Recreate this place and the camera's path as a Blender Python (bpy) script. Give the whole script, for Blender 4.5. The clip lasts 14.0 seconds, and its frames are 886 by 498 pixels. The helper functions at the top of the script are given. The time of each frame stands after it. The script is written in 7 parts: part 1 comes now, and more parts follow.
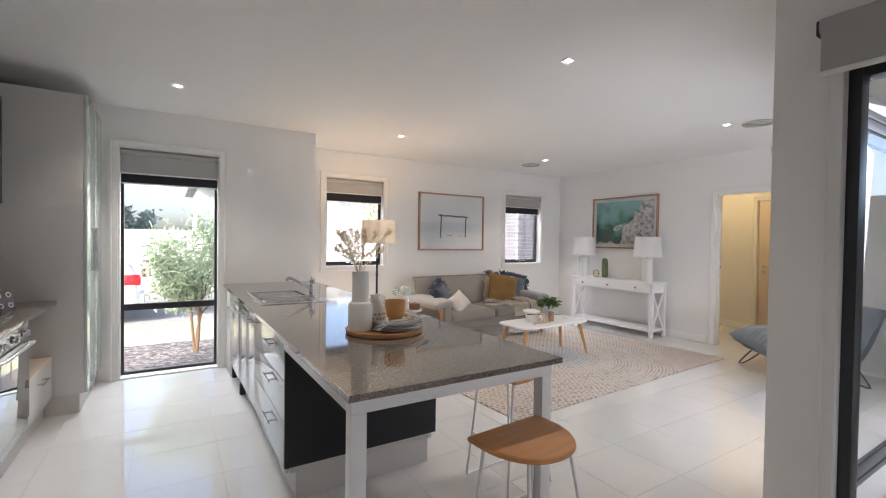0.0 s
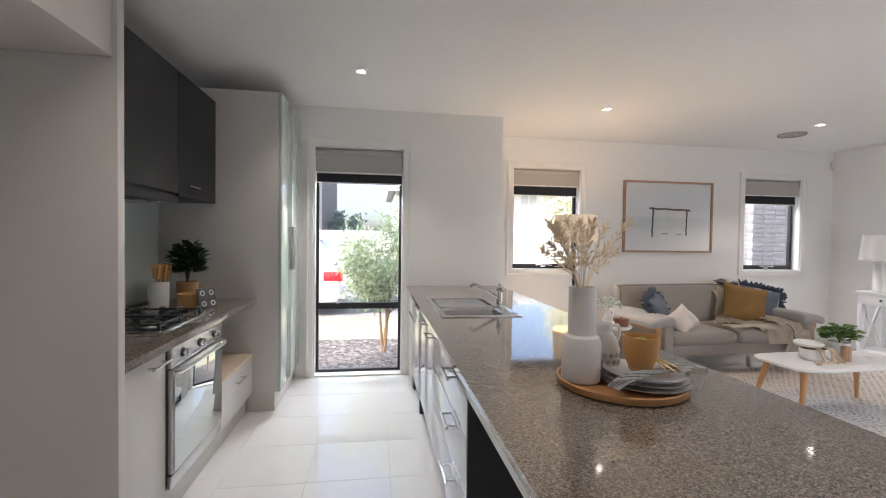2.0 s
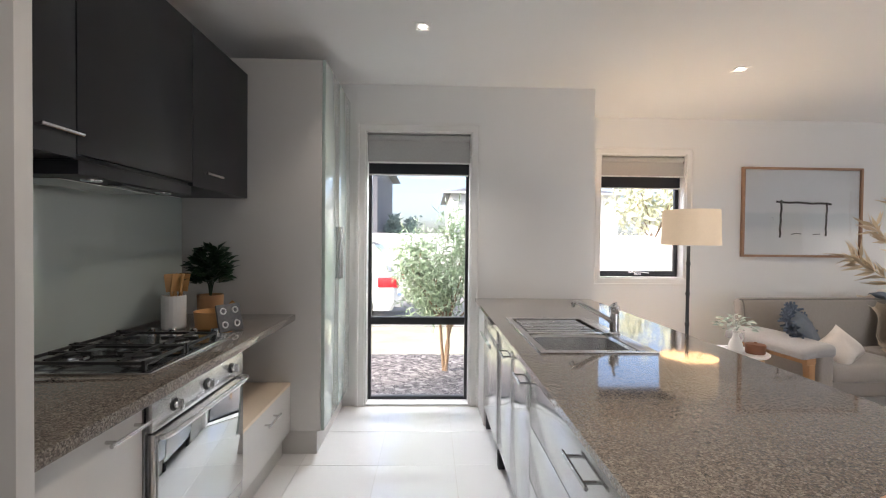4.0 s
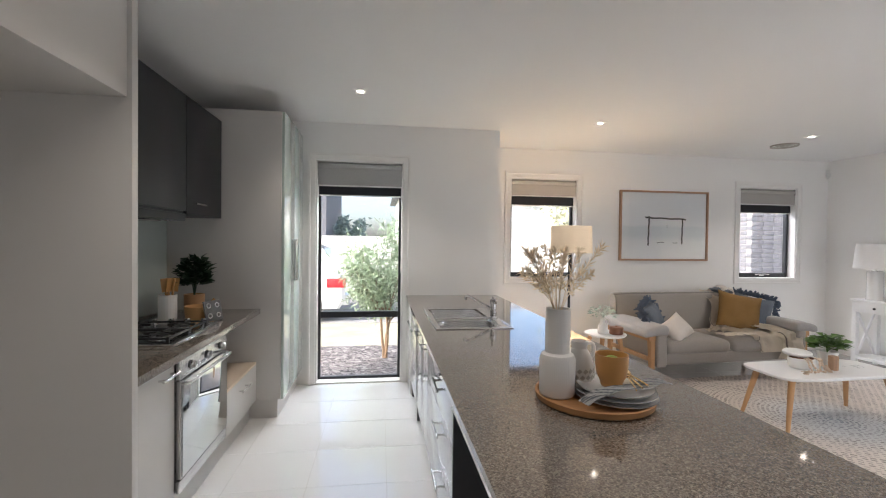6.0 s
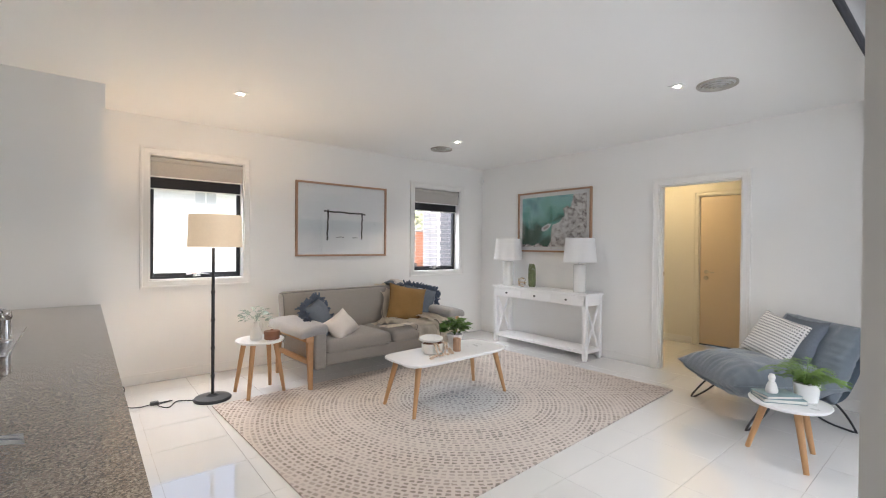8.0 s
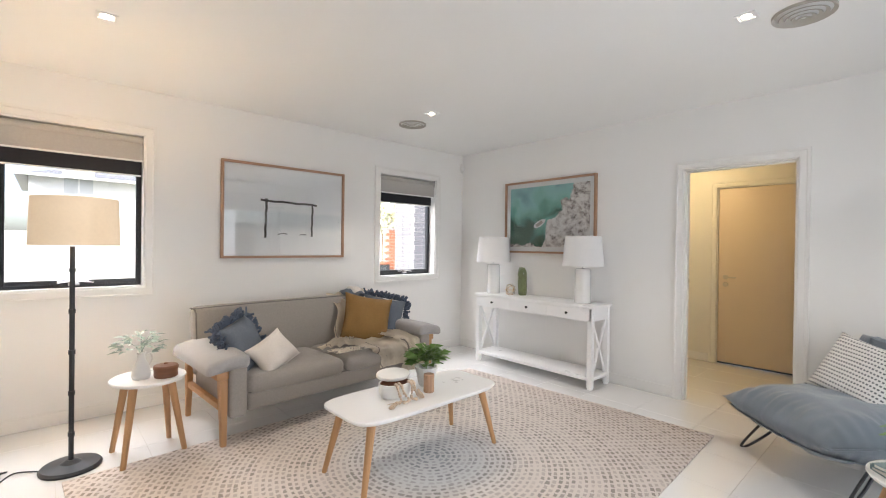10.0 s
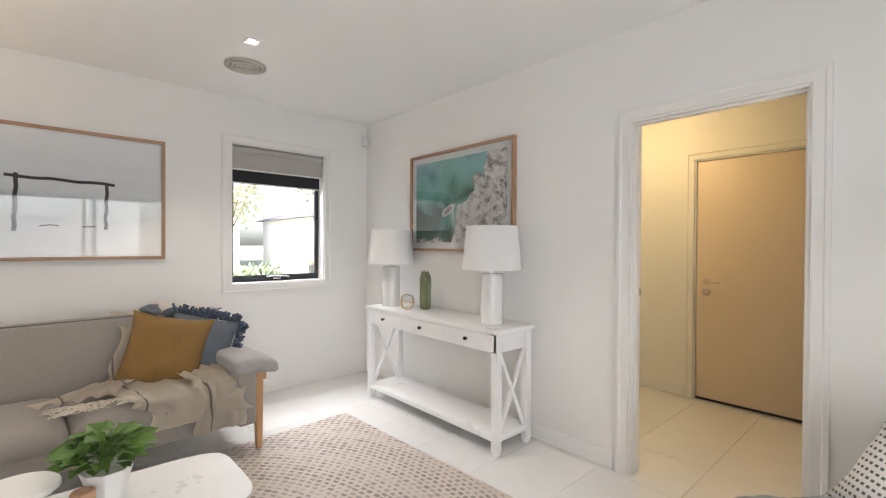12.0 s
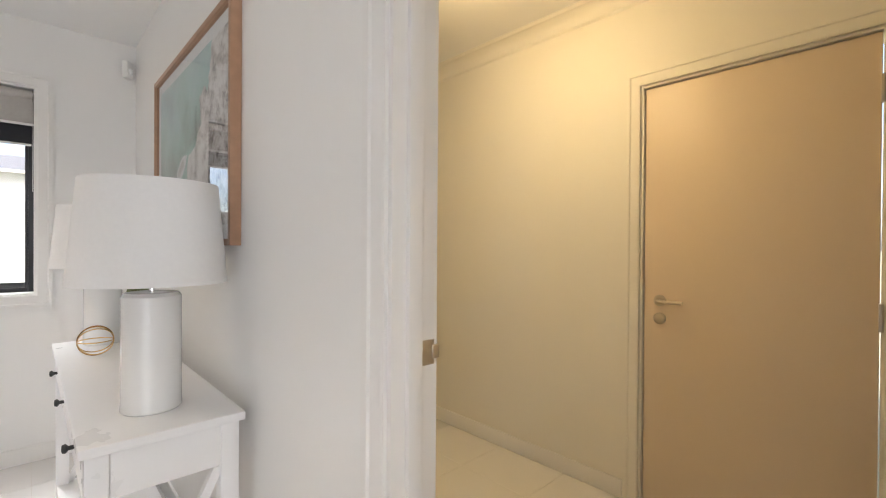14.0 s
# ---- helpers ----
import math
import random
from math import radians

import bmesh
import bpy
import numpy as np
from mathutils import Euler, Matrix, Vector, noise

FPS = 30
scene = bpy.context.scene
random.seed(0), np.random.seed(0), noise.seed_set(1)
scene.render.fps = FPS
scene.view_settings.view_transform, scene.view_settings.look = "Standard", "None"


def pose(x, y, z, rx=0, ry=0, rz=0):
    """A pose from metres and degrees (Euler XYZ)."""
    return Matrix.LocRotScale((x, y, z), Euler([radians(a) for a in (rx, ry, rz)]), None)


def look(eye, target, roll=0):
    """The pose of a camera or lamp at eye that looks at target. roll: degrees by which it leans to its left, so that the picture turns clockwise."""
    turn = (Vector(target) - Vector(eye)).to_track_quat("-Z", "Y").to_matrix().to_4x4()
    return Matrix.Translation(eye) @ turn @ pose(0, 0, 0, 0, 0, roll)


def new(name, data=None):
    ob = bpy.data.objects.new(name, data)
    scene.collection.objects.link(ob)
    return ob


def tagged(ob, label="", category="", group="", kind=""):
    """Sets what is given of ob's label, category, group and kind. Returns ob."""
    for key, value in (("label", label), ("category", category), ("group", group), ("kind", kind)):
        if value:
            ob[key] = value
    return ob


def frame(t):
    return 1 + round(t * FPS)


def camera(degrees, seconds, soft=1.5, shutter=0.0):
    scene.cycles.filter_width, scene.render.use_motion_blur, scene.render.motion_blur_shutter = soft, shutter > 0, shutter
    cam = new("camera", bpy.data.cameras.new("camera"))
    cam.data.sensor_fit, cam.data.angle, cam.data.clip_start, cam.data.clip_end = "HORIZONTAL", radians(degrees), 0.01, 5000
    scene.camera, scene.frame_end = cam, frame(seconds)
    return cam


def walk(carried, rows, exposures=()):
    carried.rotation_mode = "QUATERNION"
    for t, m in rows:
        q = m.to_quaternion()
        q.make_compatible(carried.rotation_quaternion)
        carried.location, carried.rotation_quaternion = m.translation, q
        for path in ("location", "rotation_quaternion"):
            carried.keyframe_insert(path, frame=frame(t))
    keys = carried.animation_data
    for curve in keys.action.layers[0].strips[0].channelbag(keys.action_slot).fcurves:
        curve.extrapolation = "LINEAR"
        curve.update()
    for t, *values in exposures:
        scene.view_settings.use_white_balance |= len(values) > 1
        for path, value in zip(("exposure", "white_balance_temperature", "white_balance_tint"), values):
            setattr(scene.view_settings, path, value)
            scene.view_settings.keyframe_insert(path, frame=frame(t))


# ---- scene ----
cam = camera(90.6, 14.0, soft=1.1)
PATH = [
    (0, (0.086, -0.098, 1.34), (1.141, 1.601, 1.304), 0.8),
    (0.5, (0.185, 0.025, 1.33), (1.112, 1.797, 1.293), 0.8),
    (1, (0.246, 0.202, 1.334), (1.002, 2.053, 1.295), 0.8),
    (1.5, (0.272, 0.413, 1.325), (0.802, 2.341, 1.288), 0.8),
    (2, (0.255, 0.7, 1.325), (0.555, 2.677, 1.279), 0.8),
    (2.5, (0.219, 1.032, 1.328), (0.408, 3.023, 1.277), 0.8),
    (3, (0.198, 1.384, 1.313), (0.314, 3.38, 1.264), 0.7),
    (3.2, (0.185, 1.482, 1.312), (0.279, 3.479, 1.266), 0.8),
    (5.3, (0.211, 1.157, 1.352), (0.256, 3.156, 1.326), 0.5),
    (5.5, (0.227, 0.991, 1.369), (0.308, 2.989, 1.341), 0.6),
    (6, (0.299, 0.573, 1.403), (0.578, 2.553, 1.37), 0.7),
    (6.5, (0.44, 0.321, 1.357), (1.039, 2.229, 1.354), 0.4),
    (7, (0.745, 0.383, 1.344), (1.728, 2.125, 1.335), 0.4),
    (7.5, (1.058, 0.535, 1.341), (2.243, 2.146, 1.326), 0.5),
    (8, (1.366, 0.719, 1.332), (2.633, 2.265, 1.318), 0.5),
    (8.2, (1.51, 0.777, 1.342), (2.776, 2.326, 1.321), 0.6),
    (10.3, (2.237, 1.573, 1.325), (3.585, 3.05, 1.314), 0.7),
    (10.5, (2.359, 1.59, 1.325), (3.702, 3.071, 1.311), 0.6),
    (11, (2.807, 1.641, 1.319), (4.145, 3.128, 1.31), 0.4),
    (11.5, (3.267, 1.714, 1.31), (4.604, 3.201, 1.297), 0.3),
    (12, (3.804, 1.811, 1.311), (5.144, 3.296, 1.293), 0.3),
    (12.5, (4.34, 1.909, 1.305), (5.69, 3.385, 1.288), 0.3),
    (13, (4.918, 2.01, 1.315), (6.276, 3.478, 1.282), 0.3),
    (13.5, (5.390, 2.121, 1.303), (6.759, 3.580, 1.267), 0.25),
    (14, (5.762, 2.266, 1.262), (7.137, 3.721, 1.250), 0.4),
]
walk(cam, [(t, look(eye, target, roll)) for t, eye, target, roll in PATH],
     exposures=((0.0, 1.9, 6250, 14), (3.0, 1.86, 6300, 14), (6.5, 1.85, 6250, 12), (8.2, 2.08, 6150, 11), (11.0, 2.23, 6400, 11), (12.5, 2.25, 6450, 11), (13.0, 2.18, 6450, 11), (14.0, 2.22, 6500, 12)))

# ---- world, sun, large lights, exposure ----
world = bpy.data.worlds.new("world")
scene.world = world
world.use_nodes = True
wn = world.node_tree
sky = wn.nodes.new("ShaderNodeTexSky")
sky.sky_type = "NISHITA"
sky.sun_disc = False
sky.sun_elevation = radians(32)
sky.sun_rotation = radians(243)
sky.dust_density = 3.0
sky.air_density = 0.75
sky.ozone_density = 0.0
wn.nodes["Background"].inputs["Strength"].default_value = 0.12
wn.links.new(sky.outputs[0], wn.nodes["Background"].inputs["Color"])


def lamp(name, kind, m, energy, colour, **props):
    data = bpy.data.lights.new(name, kind)
    data.energy, data.color = energy, colour
    if kind == "AREA":
        data.shape = "RECTANGLE"
        data.size, data.size_y = props["size"]
    elif kind == "SUN":
        data.angle = radians(props["angle"])
    else:
        data.shadow_soft_size = props.get("radius", 0.05)
        if kind == "SPOT":
            data.spot_size, data.spot_blend = radians(props["cone"]), 0.6
    ob = new(name, data)
    ob.matrix_world = m
    return ob


lamp("sun", "SUN", look((-10, -5, 7), (0, 0, 0)), 2.7, (1.0, 0.96, 0.90), angle=8)
# daylight of the courtyard through the two sliding doors
lamp("courtyard_daylight_dining", "AREA", look((2.70, -0.95, 1.15), (0, -0.95, -0.6)), 4.5, (0.97, 0.97, 0.97), size=(2.1, 1.9))
lamp("courtyard_daylight_living", "AREA", look((4.0, 0.52, 1.15), (4.6, 4, 1.0)), 8.5, (0.93, 0.96, 1.0), size=(2.0, 1.9))
# sky above the north windows, outside the glass
lamp("sky_kitchen_window", "AREA", look((0.09, 5.85, 2.55), (0.09, 4.1, 0.2)), 38, (0.93, 0.97, 1.0), size=(1.1, 0.9))
lamp("sky_window_by_lamp", "AREA", look((2.27, 6.6, 2.75), (2.27, 4.9, 0.7)), 19, (0.95, 0.97, 1.0), size=(1.1, 0.8))
lamp("sky_window_by_sofa", "AREA", look((5.37, 6.6, 2.75), (5.37, 4.9, 0.7)), 24, (0.95, 0.97, 1.0), size=(1.1, 0.8))

# ---- materials ----


def mat(name, col, rough=0.5, metal=0.0, scale=6.0, var=0.06, bump=0.0, bscale=150.0, coat=0.0, sheen=0.0, emit=0.0, stretch=(1, 1, 1), spec=0.5, trans=0.0, rvar=0.02, emit_col=None):
    m = bpy.data.materials.new(name)
    m.use_nodes = True
    t = m.node_tree
    p = t.nodes["Principled BSDF"]
    n = t.nodes
    co = n.new("ShaderNodeTexCoord")
    mp = n.new("ShaderNodeMapping")
    mp.inputs["Scale"].default_value = stretch
    t.links.new(co.outputs["Object"], mp.inputs[0])
    no = n.new("ShaderNodeTexNoise")
    no.inputs["Scale"].default_value, no.inputs["Detail"].default_value = scale, 6.0
    t.links.new(mp.outputs[0], no.inputs["Vector"])
    mx = n.new("ShaderNodeMix")
    mx.data_type = "RGBA"
    mx.inputs[6].default_value = tuple(c * (1 - var) for c in col) + (1,)
    mx.inputs[7].default_value = tuple(min(1, c * (1 + var)) for c in col) + (1,)
    t.links.new(no.outputs["Fac"], mx.inputs[0])
    t.links.new(mx.outputs[2], p.inputs["Base Color"])
    mr = n.new("ShaderNodeMapRange")
    mr.inputs[3].default_value, mr.inputs[4].default_value = max(0, rough - rvar), min(1, rough + rvar)
    t.links.new(no.outputs["Fac"], mr.inputs[0])
    t.links.new(mr.outputs[0], p.inputs["Roughness"])
    p.inputs["Metallic"].default_value = metal
    p.inputs["Coat Weight"].default_value = coat
    p.inputs["Coat Roughness"].default_value = 0.08
    p.inputs["Sheen Weight"].default_value = sheen
    p.inputs["Specular IOR Level"].default_value = spec
    p.inputs["Transmission Weight"].default_value = trans
    if emit:
        p.inputs["Emission Color"].default_value = tuple(emit_col or col) + (1,)
        p.inputs["Emission Strength"].default_value = emit
    if bump:
        nb = n.new("ShaderNodeTexNoise")
        nb.inputs["Scale"].default_value, nb.inputs["Detail"].default_value = bscale, 4.0
        t.links.new(mp.outputs[0], nb.inputs["Vector"])
        bp = n.new("ShaderNodeBump")
        bp.inputs["Strength"].default_value = bump
        bp.inputs["Distance"].default_value = 0.01
        t.links.new(nb.outputs["Fac"], bp.inputs["Height"])
        t.links.new(bp.outputs[0], p.inputs["Normal"])
    return m


def ramp(t, stops):
    r = t.nodes.new("ShaderNodeValToRGB")
    el = r.color_ramp.elements
    while len(el) < len(stops):
        el.new(0.5)
    for e, (pos, c) in zip(el, stops):
        e.position, e.color = pos, (*c, 1)
    return r


M = {}
M["wall"] = mat("wall_paint", (0.835, 0.82, 0.795), 0.6, scale=1.5, var=0.015, bump=0.03, bscale=300)
M["ceiling"] = mat("ceiling_paint", (0.86, 0.855, 0.84), 0.75, scale=1.5, var=0.015, bump=0.02, bscale=300)
M["trim"] = mat("trim_gloss_paint", (0.82, 0.80, 0.77), 0.3, scale=3, var=0.02)
M["hallwall"] = mat("hall_wall_paint", (0.80, 0.77, 0.70), 0.55, scale=1.5, var=0.02, bump=0.03, bscale=300)
M["grout"] = mat("grout", (0.52, 0.49, 0.45), 0.8, scale=30, var=0.1)
M["tile"] = mat("polished_tile", (0.80, 0.785, 0.765), 0.04, scale=3.5, var=0.012, rvar=0.012, coat=1.0, spec=0.8)
M["tile"].node_tree.nodes["Principled BSDF"].inputs["Coat Roughness"].default_value = 0.03
M["black"] = mat("black_aluminium", (0.025, 0.026, 0.03), 0.35, scale=20, var=0.1)
M["blind"] = mat("grey_blind_fabric", (0.42, 0.41, 0.40), 0.9, scale=60, var=0.08, bump=0.2, bscale=600)
M["blind_warm"] = mat("taupe_blind_fabric", (0.44, 0.415, 0.385), 0.9, scale=60, var=0.08, bump=0.2, bscale=600)
M["blind_dark"] = mat("black_blind_fabric", (0.02, 0.02, 0.025), 0.8, scale=60, var=0.1)
M["white_lac"] = mat("white_lacquer", (0.84, 0.83, 0.82), 0.28, scale=4, var=0.015)
M["cab"] = mat("pale_grey_laminate", (0.62, 0.595, 0.565), 0.35, scale=3, var=0.02)
M["cab_gloss"] = mat("gloss_silver_laminate", (0.50, 0.505, 0.51), 0.14, metal=0.75, scale=3, var=0.02)
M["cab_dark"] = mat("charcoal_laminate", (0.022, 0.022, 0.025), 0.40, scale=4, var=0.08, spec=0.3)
M["glass_green"] = mat("back_painted_glass", (0.52, 0.60, 0.56), 0.05, scale=2, var=0.01, coat=0.8, rvar=0.02)
M["splash"] = mat("splashback_glass", (0.50, 0.56, 0.53), 0.08, scale=2, var=0.01, coat=0.6, rvar=0.02)
M["steel"] = mat("brushed_steel", (0.62, 0.61, 0.60), 0.25, metal=1.0, scale=30, var=0.06, stretch=(1, 12, 1))
M["chrome"] = mat("chrome", (0.75, 0.75, 0.76), 0.08, metal=1.0, scale=10, var=0.02, rvar=0.03)
M["hob"] = mat("dark_hob_steel", (0.10, 0.10, 0.105), 0.18, metal=0.8, scale=30, var=0.1)
M["iron"] = mat("cast_iron", (0.02, 0.02, 0.02), 0.5, scale=60, var=0.2, bump=0.2, bscale=300)
M["oven_glass"] = mat("oven_mirror_glass", (0.60, 0.62, 0.62), 0.03, metal=1.0, scale=3, var=0.02, rvar=0.02)
M["oak"] = mat("oak", (0.47, 0.26, 0.12), 0.45, scale=6, var=0.22, bump=0.05, bscale=60, stretch=(6, 6, 0.6))
M["oak_seat"] = mat("oak_seat", (0.56, 0.255, 0.085), 0.38, scale=5, var=0.25, bump=0.05, bscale=60, stretch=(1, 8, 1))
M["oak_tray"] = mat("oak_tray", (0.47, 0.24, 0.10), 0.4, scale=5, var=0.25, stretch=(1, 8, 1))
M["beech"] = mat("beech_utensil_wood", (0.62, 0.34, 0.13), 0.5, scale=6, var=0.15, stretch=(5, 5, 0.8))
M["tile_grey"] = mat("grey_patterned_glaze", (0.12, 0.12, 0.125), 0.4, scale=70, var=0.7)
M["shell"] = mat("pale_blue_chair_shell", (0.27, 0.33, 0.40), 0.8, scale=30, var=0.08, bump=0.15, bscale=300)
M["wood_dark"] = mat("rosewood", (0.22, 0.09, 0.045), 0.4, scale=8, var=0.3, stretch=(1, 1, 8))
M["bark_wood"] = mat("branch_wood", (0.40, 0.24, 0.15), 0.6, scale=30, var=0.45, bump=0.1, bscale=60, stretch=(2, 2, 0.25))
M["driftwood"] = mat("driftwood_bead", (0.62, 0.48, 0.36), 0.7, scale=12, var=0.25, bump=0.1, bscale=80)
M["frame_oak"] = mat("picture_frame_oak", (0.42, 0.245, 0.15), 0.45, scale=8, var=0.2, stretch=(3, 3, 3))
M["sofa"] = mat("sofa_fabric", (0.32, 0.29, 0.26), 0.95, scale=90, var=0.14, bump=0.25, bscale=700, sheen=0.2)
# same fabric as the sofa, with the window's light put into its colour
M["sofa_window_lit"] = mat("sofa_fabric_window_lit", (0.36, 0.345, 0.335), 0.95, scale=90, var=0.14, bump=0.25, bscale=700, sheen=0.2)
M["piping"] = mat("sofa_piping", (0.17, 0.155, 0.14), 0.9, scale=90, var=0.1)
M["mustard"] = mat("mustard_linen", (0.255, 0.142, 0.045), 0.95, scale=80, var=0.15, bump=0.3, bscale=500)
M["denim"] = mat("blue_grey_linen", (0.135, 0.155, 0.185), 0.95, scale=80, var=0.18, bump=0.3, bscale=500)
M["denim_tassel"] = mat("blue_grey_tassel", (0.09, 0.115, 0.16), 0.95, scale=80, var=0.2)
M["cream"] = mat("cream_linen", (0.70, 0.64, 0.58), 0.95, scale=80, var=0.08, bump=0.3, bscale=500)
M["throw"] = mat("beige_throw", (0.76, 0.68, 0.57), 0.95, scale=60, var=0.15, bump=0.5, bscale=350)
M["chair"] = mat("blue_grey_velvet", (0.165, 0.195, 0.23), 0.85, scale=20, var=0.12, bump=0.25, bscale=300, sheen=0.4)
M["ceramic"] = mat("matt_white_ceramic", (0.78, 0.76, 0.73), 0.5, scale=8, var=0.03)
M["ceramic_gloss"] = mat("glazed_white_ceramic", (0.78, 0.77, 0.75), 0.18, scale=8, var=0.03, coat=0.4)
M["shade"] = mat("white_linen_shade", (0.80, 0.79, 0.78), 0.9, scale=80, var=0.03, bump=0.15, bscale=500)
M["shade_lit"] = mat("lit_cream_shade", (0.66, 0.54, 0.40), 0.9, scale=60, var=0.05, emit=0.09, emit_col=(1.0, 0.76, 0.50), bump=0.15, bscale=500)
M["mustard_cup"] = mat("mustard_stoneware", (0.56, 0.28, 0.085), 0.4, scale=9, var=0.15, coat=0.2)
M["plate"] = mat("white_plate", (0.80, 0.79, 0.78), 0.2, scale=8, var=0.03)
M["plate_rim"] = mat("blue_plate_rim", (0.16, 0.18, 0.22), 0.3, scale=8, var=0.1)
M["gold"] = mat("brushed_gold", (0.80, 0.55, 0.25), 0.25, metal=1.0, scale=12, var=0.05)
M["leaf"] = mat("green_leaf", (0.10, 0.19, 0.035), 0.45, scale=25, var=0.35)
M["leaf_fern"] = mat("fern_leaf", (0.16, 0.27, 0.055), 0.5, scale=25, var=0.3)
M["leaf_dark"] = mat("dark_leaf", (0.018, 0.045, 0.02), 0.4, scale=25, var=0.3)
M["olive"] = mat("olive_glass", (0.17, 0.20, 0.09), 0.25, scale=20, var=0.35, coat=0.4)
M["leaf_sage"] = mat("sage_leaf", (0.34, 0.42, 0.37), 0.7, scale=25, var=0.2)
M["leaf_out"] = mat("garden_leaf", (0.30, 0.38, 0.24), 0.55, scale=9, var=0.4)
M["leaf_yellow"] = mat("autumn_leaf", (0.60, 0.60, 0.42), 0.6, scale=5, var=0.3)
M["dried"] = mat("dried_leaf", (0.90, 0.70, 0.51), 0.85, scale=20, var=0.25)
M["stem"] = mat("woody_stem", (0.22, 0.14, 0.08), 0.8, scale=20, var=0.3, bump=0.3, bscale=80)
M["soil"] = mat("soil", (0.05, 0.035, 0.025), 0.95, scale=60, var=0.5, bump=0.5, bscale=120)
M["paper"] = mat("white_paper", (0.80, 0.80, 0.79), 0.7, scale=3, var=0.015)
M["ink"] = mat("dark_ink", (0.05, 0.045, 0.04), 0.7, scale=30, var=0.4)
M["boat"] = mat("pale_boat_print", (0.78, 0.79, 0.80), 0.7, scale=30, var=0.1)
M["doorpaint"] = mat("entry_door_paint", (0.74, 0.61, 0.47), 0.4, scale=3, var=0.02)
M["plastic"] = mat("white_plastic", (0.80, 0.79, 0.76), 0.4, scale=8, var=0.02)
M["vent"] = mat("vent_plastic", (0.46, 0.43, 0.38), 0.5, scale=8, var=0.03)
M["cable"] = mat("black_cable", (0.02, 0.02, 0.02), 0.5, scale=20, var=0.1)
M["lamp_glow"] = mat("downlight_glow", (1, 0.93, 0.8), 0.5, emit=7.0, scale=2, var=0.0, emit_col=(1.0, 0.90, 0.74))
M["oyster_glow"] = mat("oyster_glow", (1, 0.9, 0.65), 0.5, emit=4.0, scale=2, var=0.0, emit_col=(1.0, 0.80, 0.42))
M["brass"] = mat("satin_nickel", (0.60, 0.54, 0.46), 0.3, metal=1.0, scale=15, var=0.05)
M["rubber"] = mat("black_rubber", (0.02, 0.02, 0.02), 0.7, scale=30, var=0.2)
M["lime"] = mat("lime_skin", (0.30, 0.42, 0.06), 0.35, scale=20, var=0.15, bump=0.1, bscale=200)
M["book_a"] = mat("teal_book_cover", (0.22, 0.30, 0.31), 0.5, scale=12, var=0.4)
M["pages"] = mat("book_pages", (0.75, 0.73, 0.68), 0.8, scale=60, var=0.06, stretch=(1, 1, 20))
M["white_steel"] = mat("white_powder_coat", (0.82, 0.81, 0.80), 0.35, scale=10, var=0.02)
M["lawn"] = mat("dry_lawn", (0.37, 0.37, 0.26), 0.95, scale=3, var=0.35, bump=0.6, bscale=60)
M["asphalt"] = mat("asphalt", (0.16, 0.16, 0.165), 0.9, scale=12, var=0.2, bump=0.3, bscale=150)
M["paving"] = mat("concrete_paving", (0.30, 0.29, 0.28), 0.85, scale=5, var=0.12, bump=0.2, bscale=120)
M["render_w"] = mat("white_render", (0.78, 0.78, 0.77), 0.8, scale=2, var=0.03, bump=0.1, bscale=120)
M["fence_grey"] = mat("grey_painted_fence", (0.20, 0.215, 0.215), 0.7, scale=4, var=0.12, bump=0.1, bscale=60)
M["brick_red"] = mat("red_brick", (0.36, 0.15, 0.09), 0.85, scale=4, var=0.2, bump=0.2, bscale=80)
M["brick_grey"] = mat("grey_brick", (0.17, 0.17, 0.19), 0.85, scale=4, var=0.2, bump=0.2, bscale=80)
M["mortar"] = mat("mortar", (0.38, 0.37, 0.36), 0.9, scale=30, var=0.1)
M["roof"] = mat("grey_roof_tile", (0.16, 0.165, 0.18), 0.8, scale=3, var=0.15)
M["winglass"] = mat("far_window_glass", (0.08, 0.10, 0.12), 0.08, scale=2, var=0.05)
M["winpale"] = mat("curtained_window_glass", (0.55, 0.57, 0.58), 0.08, scale=2, var=0.05)
M["car_white"] = mat("white_car_paint", (0.80, 0.80, 0.80), 0.15, coat=1.0, scale=3, var=0.01)
M["car_red"] = mat("red_tail_lens", (0.50, 0.02, 0.03), 0.15, scale=12, var=0.1, coat=0.8)
M["bin"] = mat("dark_bin_plastic", (0.05, 0.055, 0.06), 0.6, scale=8, var=0.1)


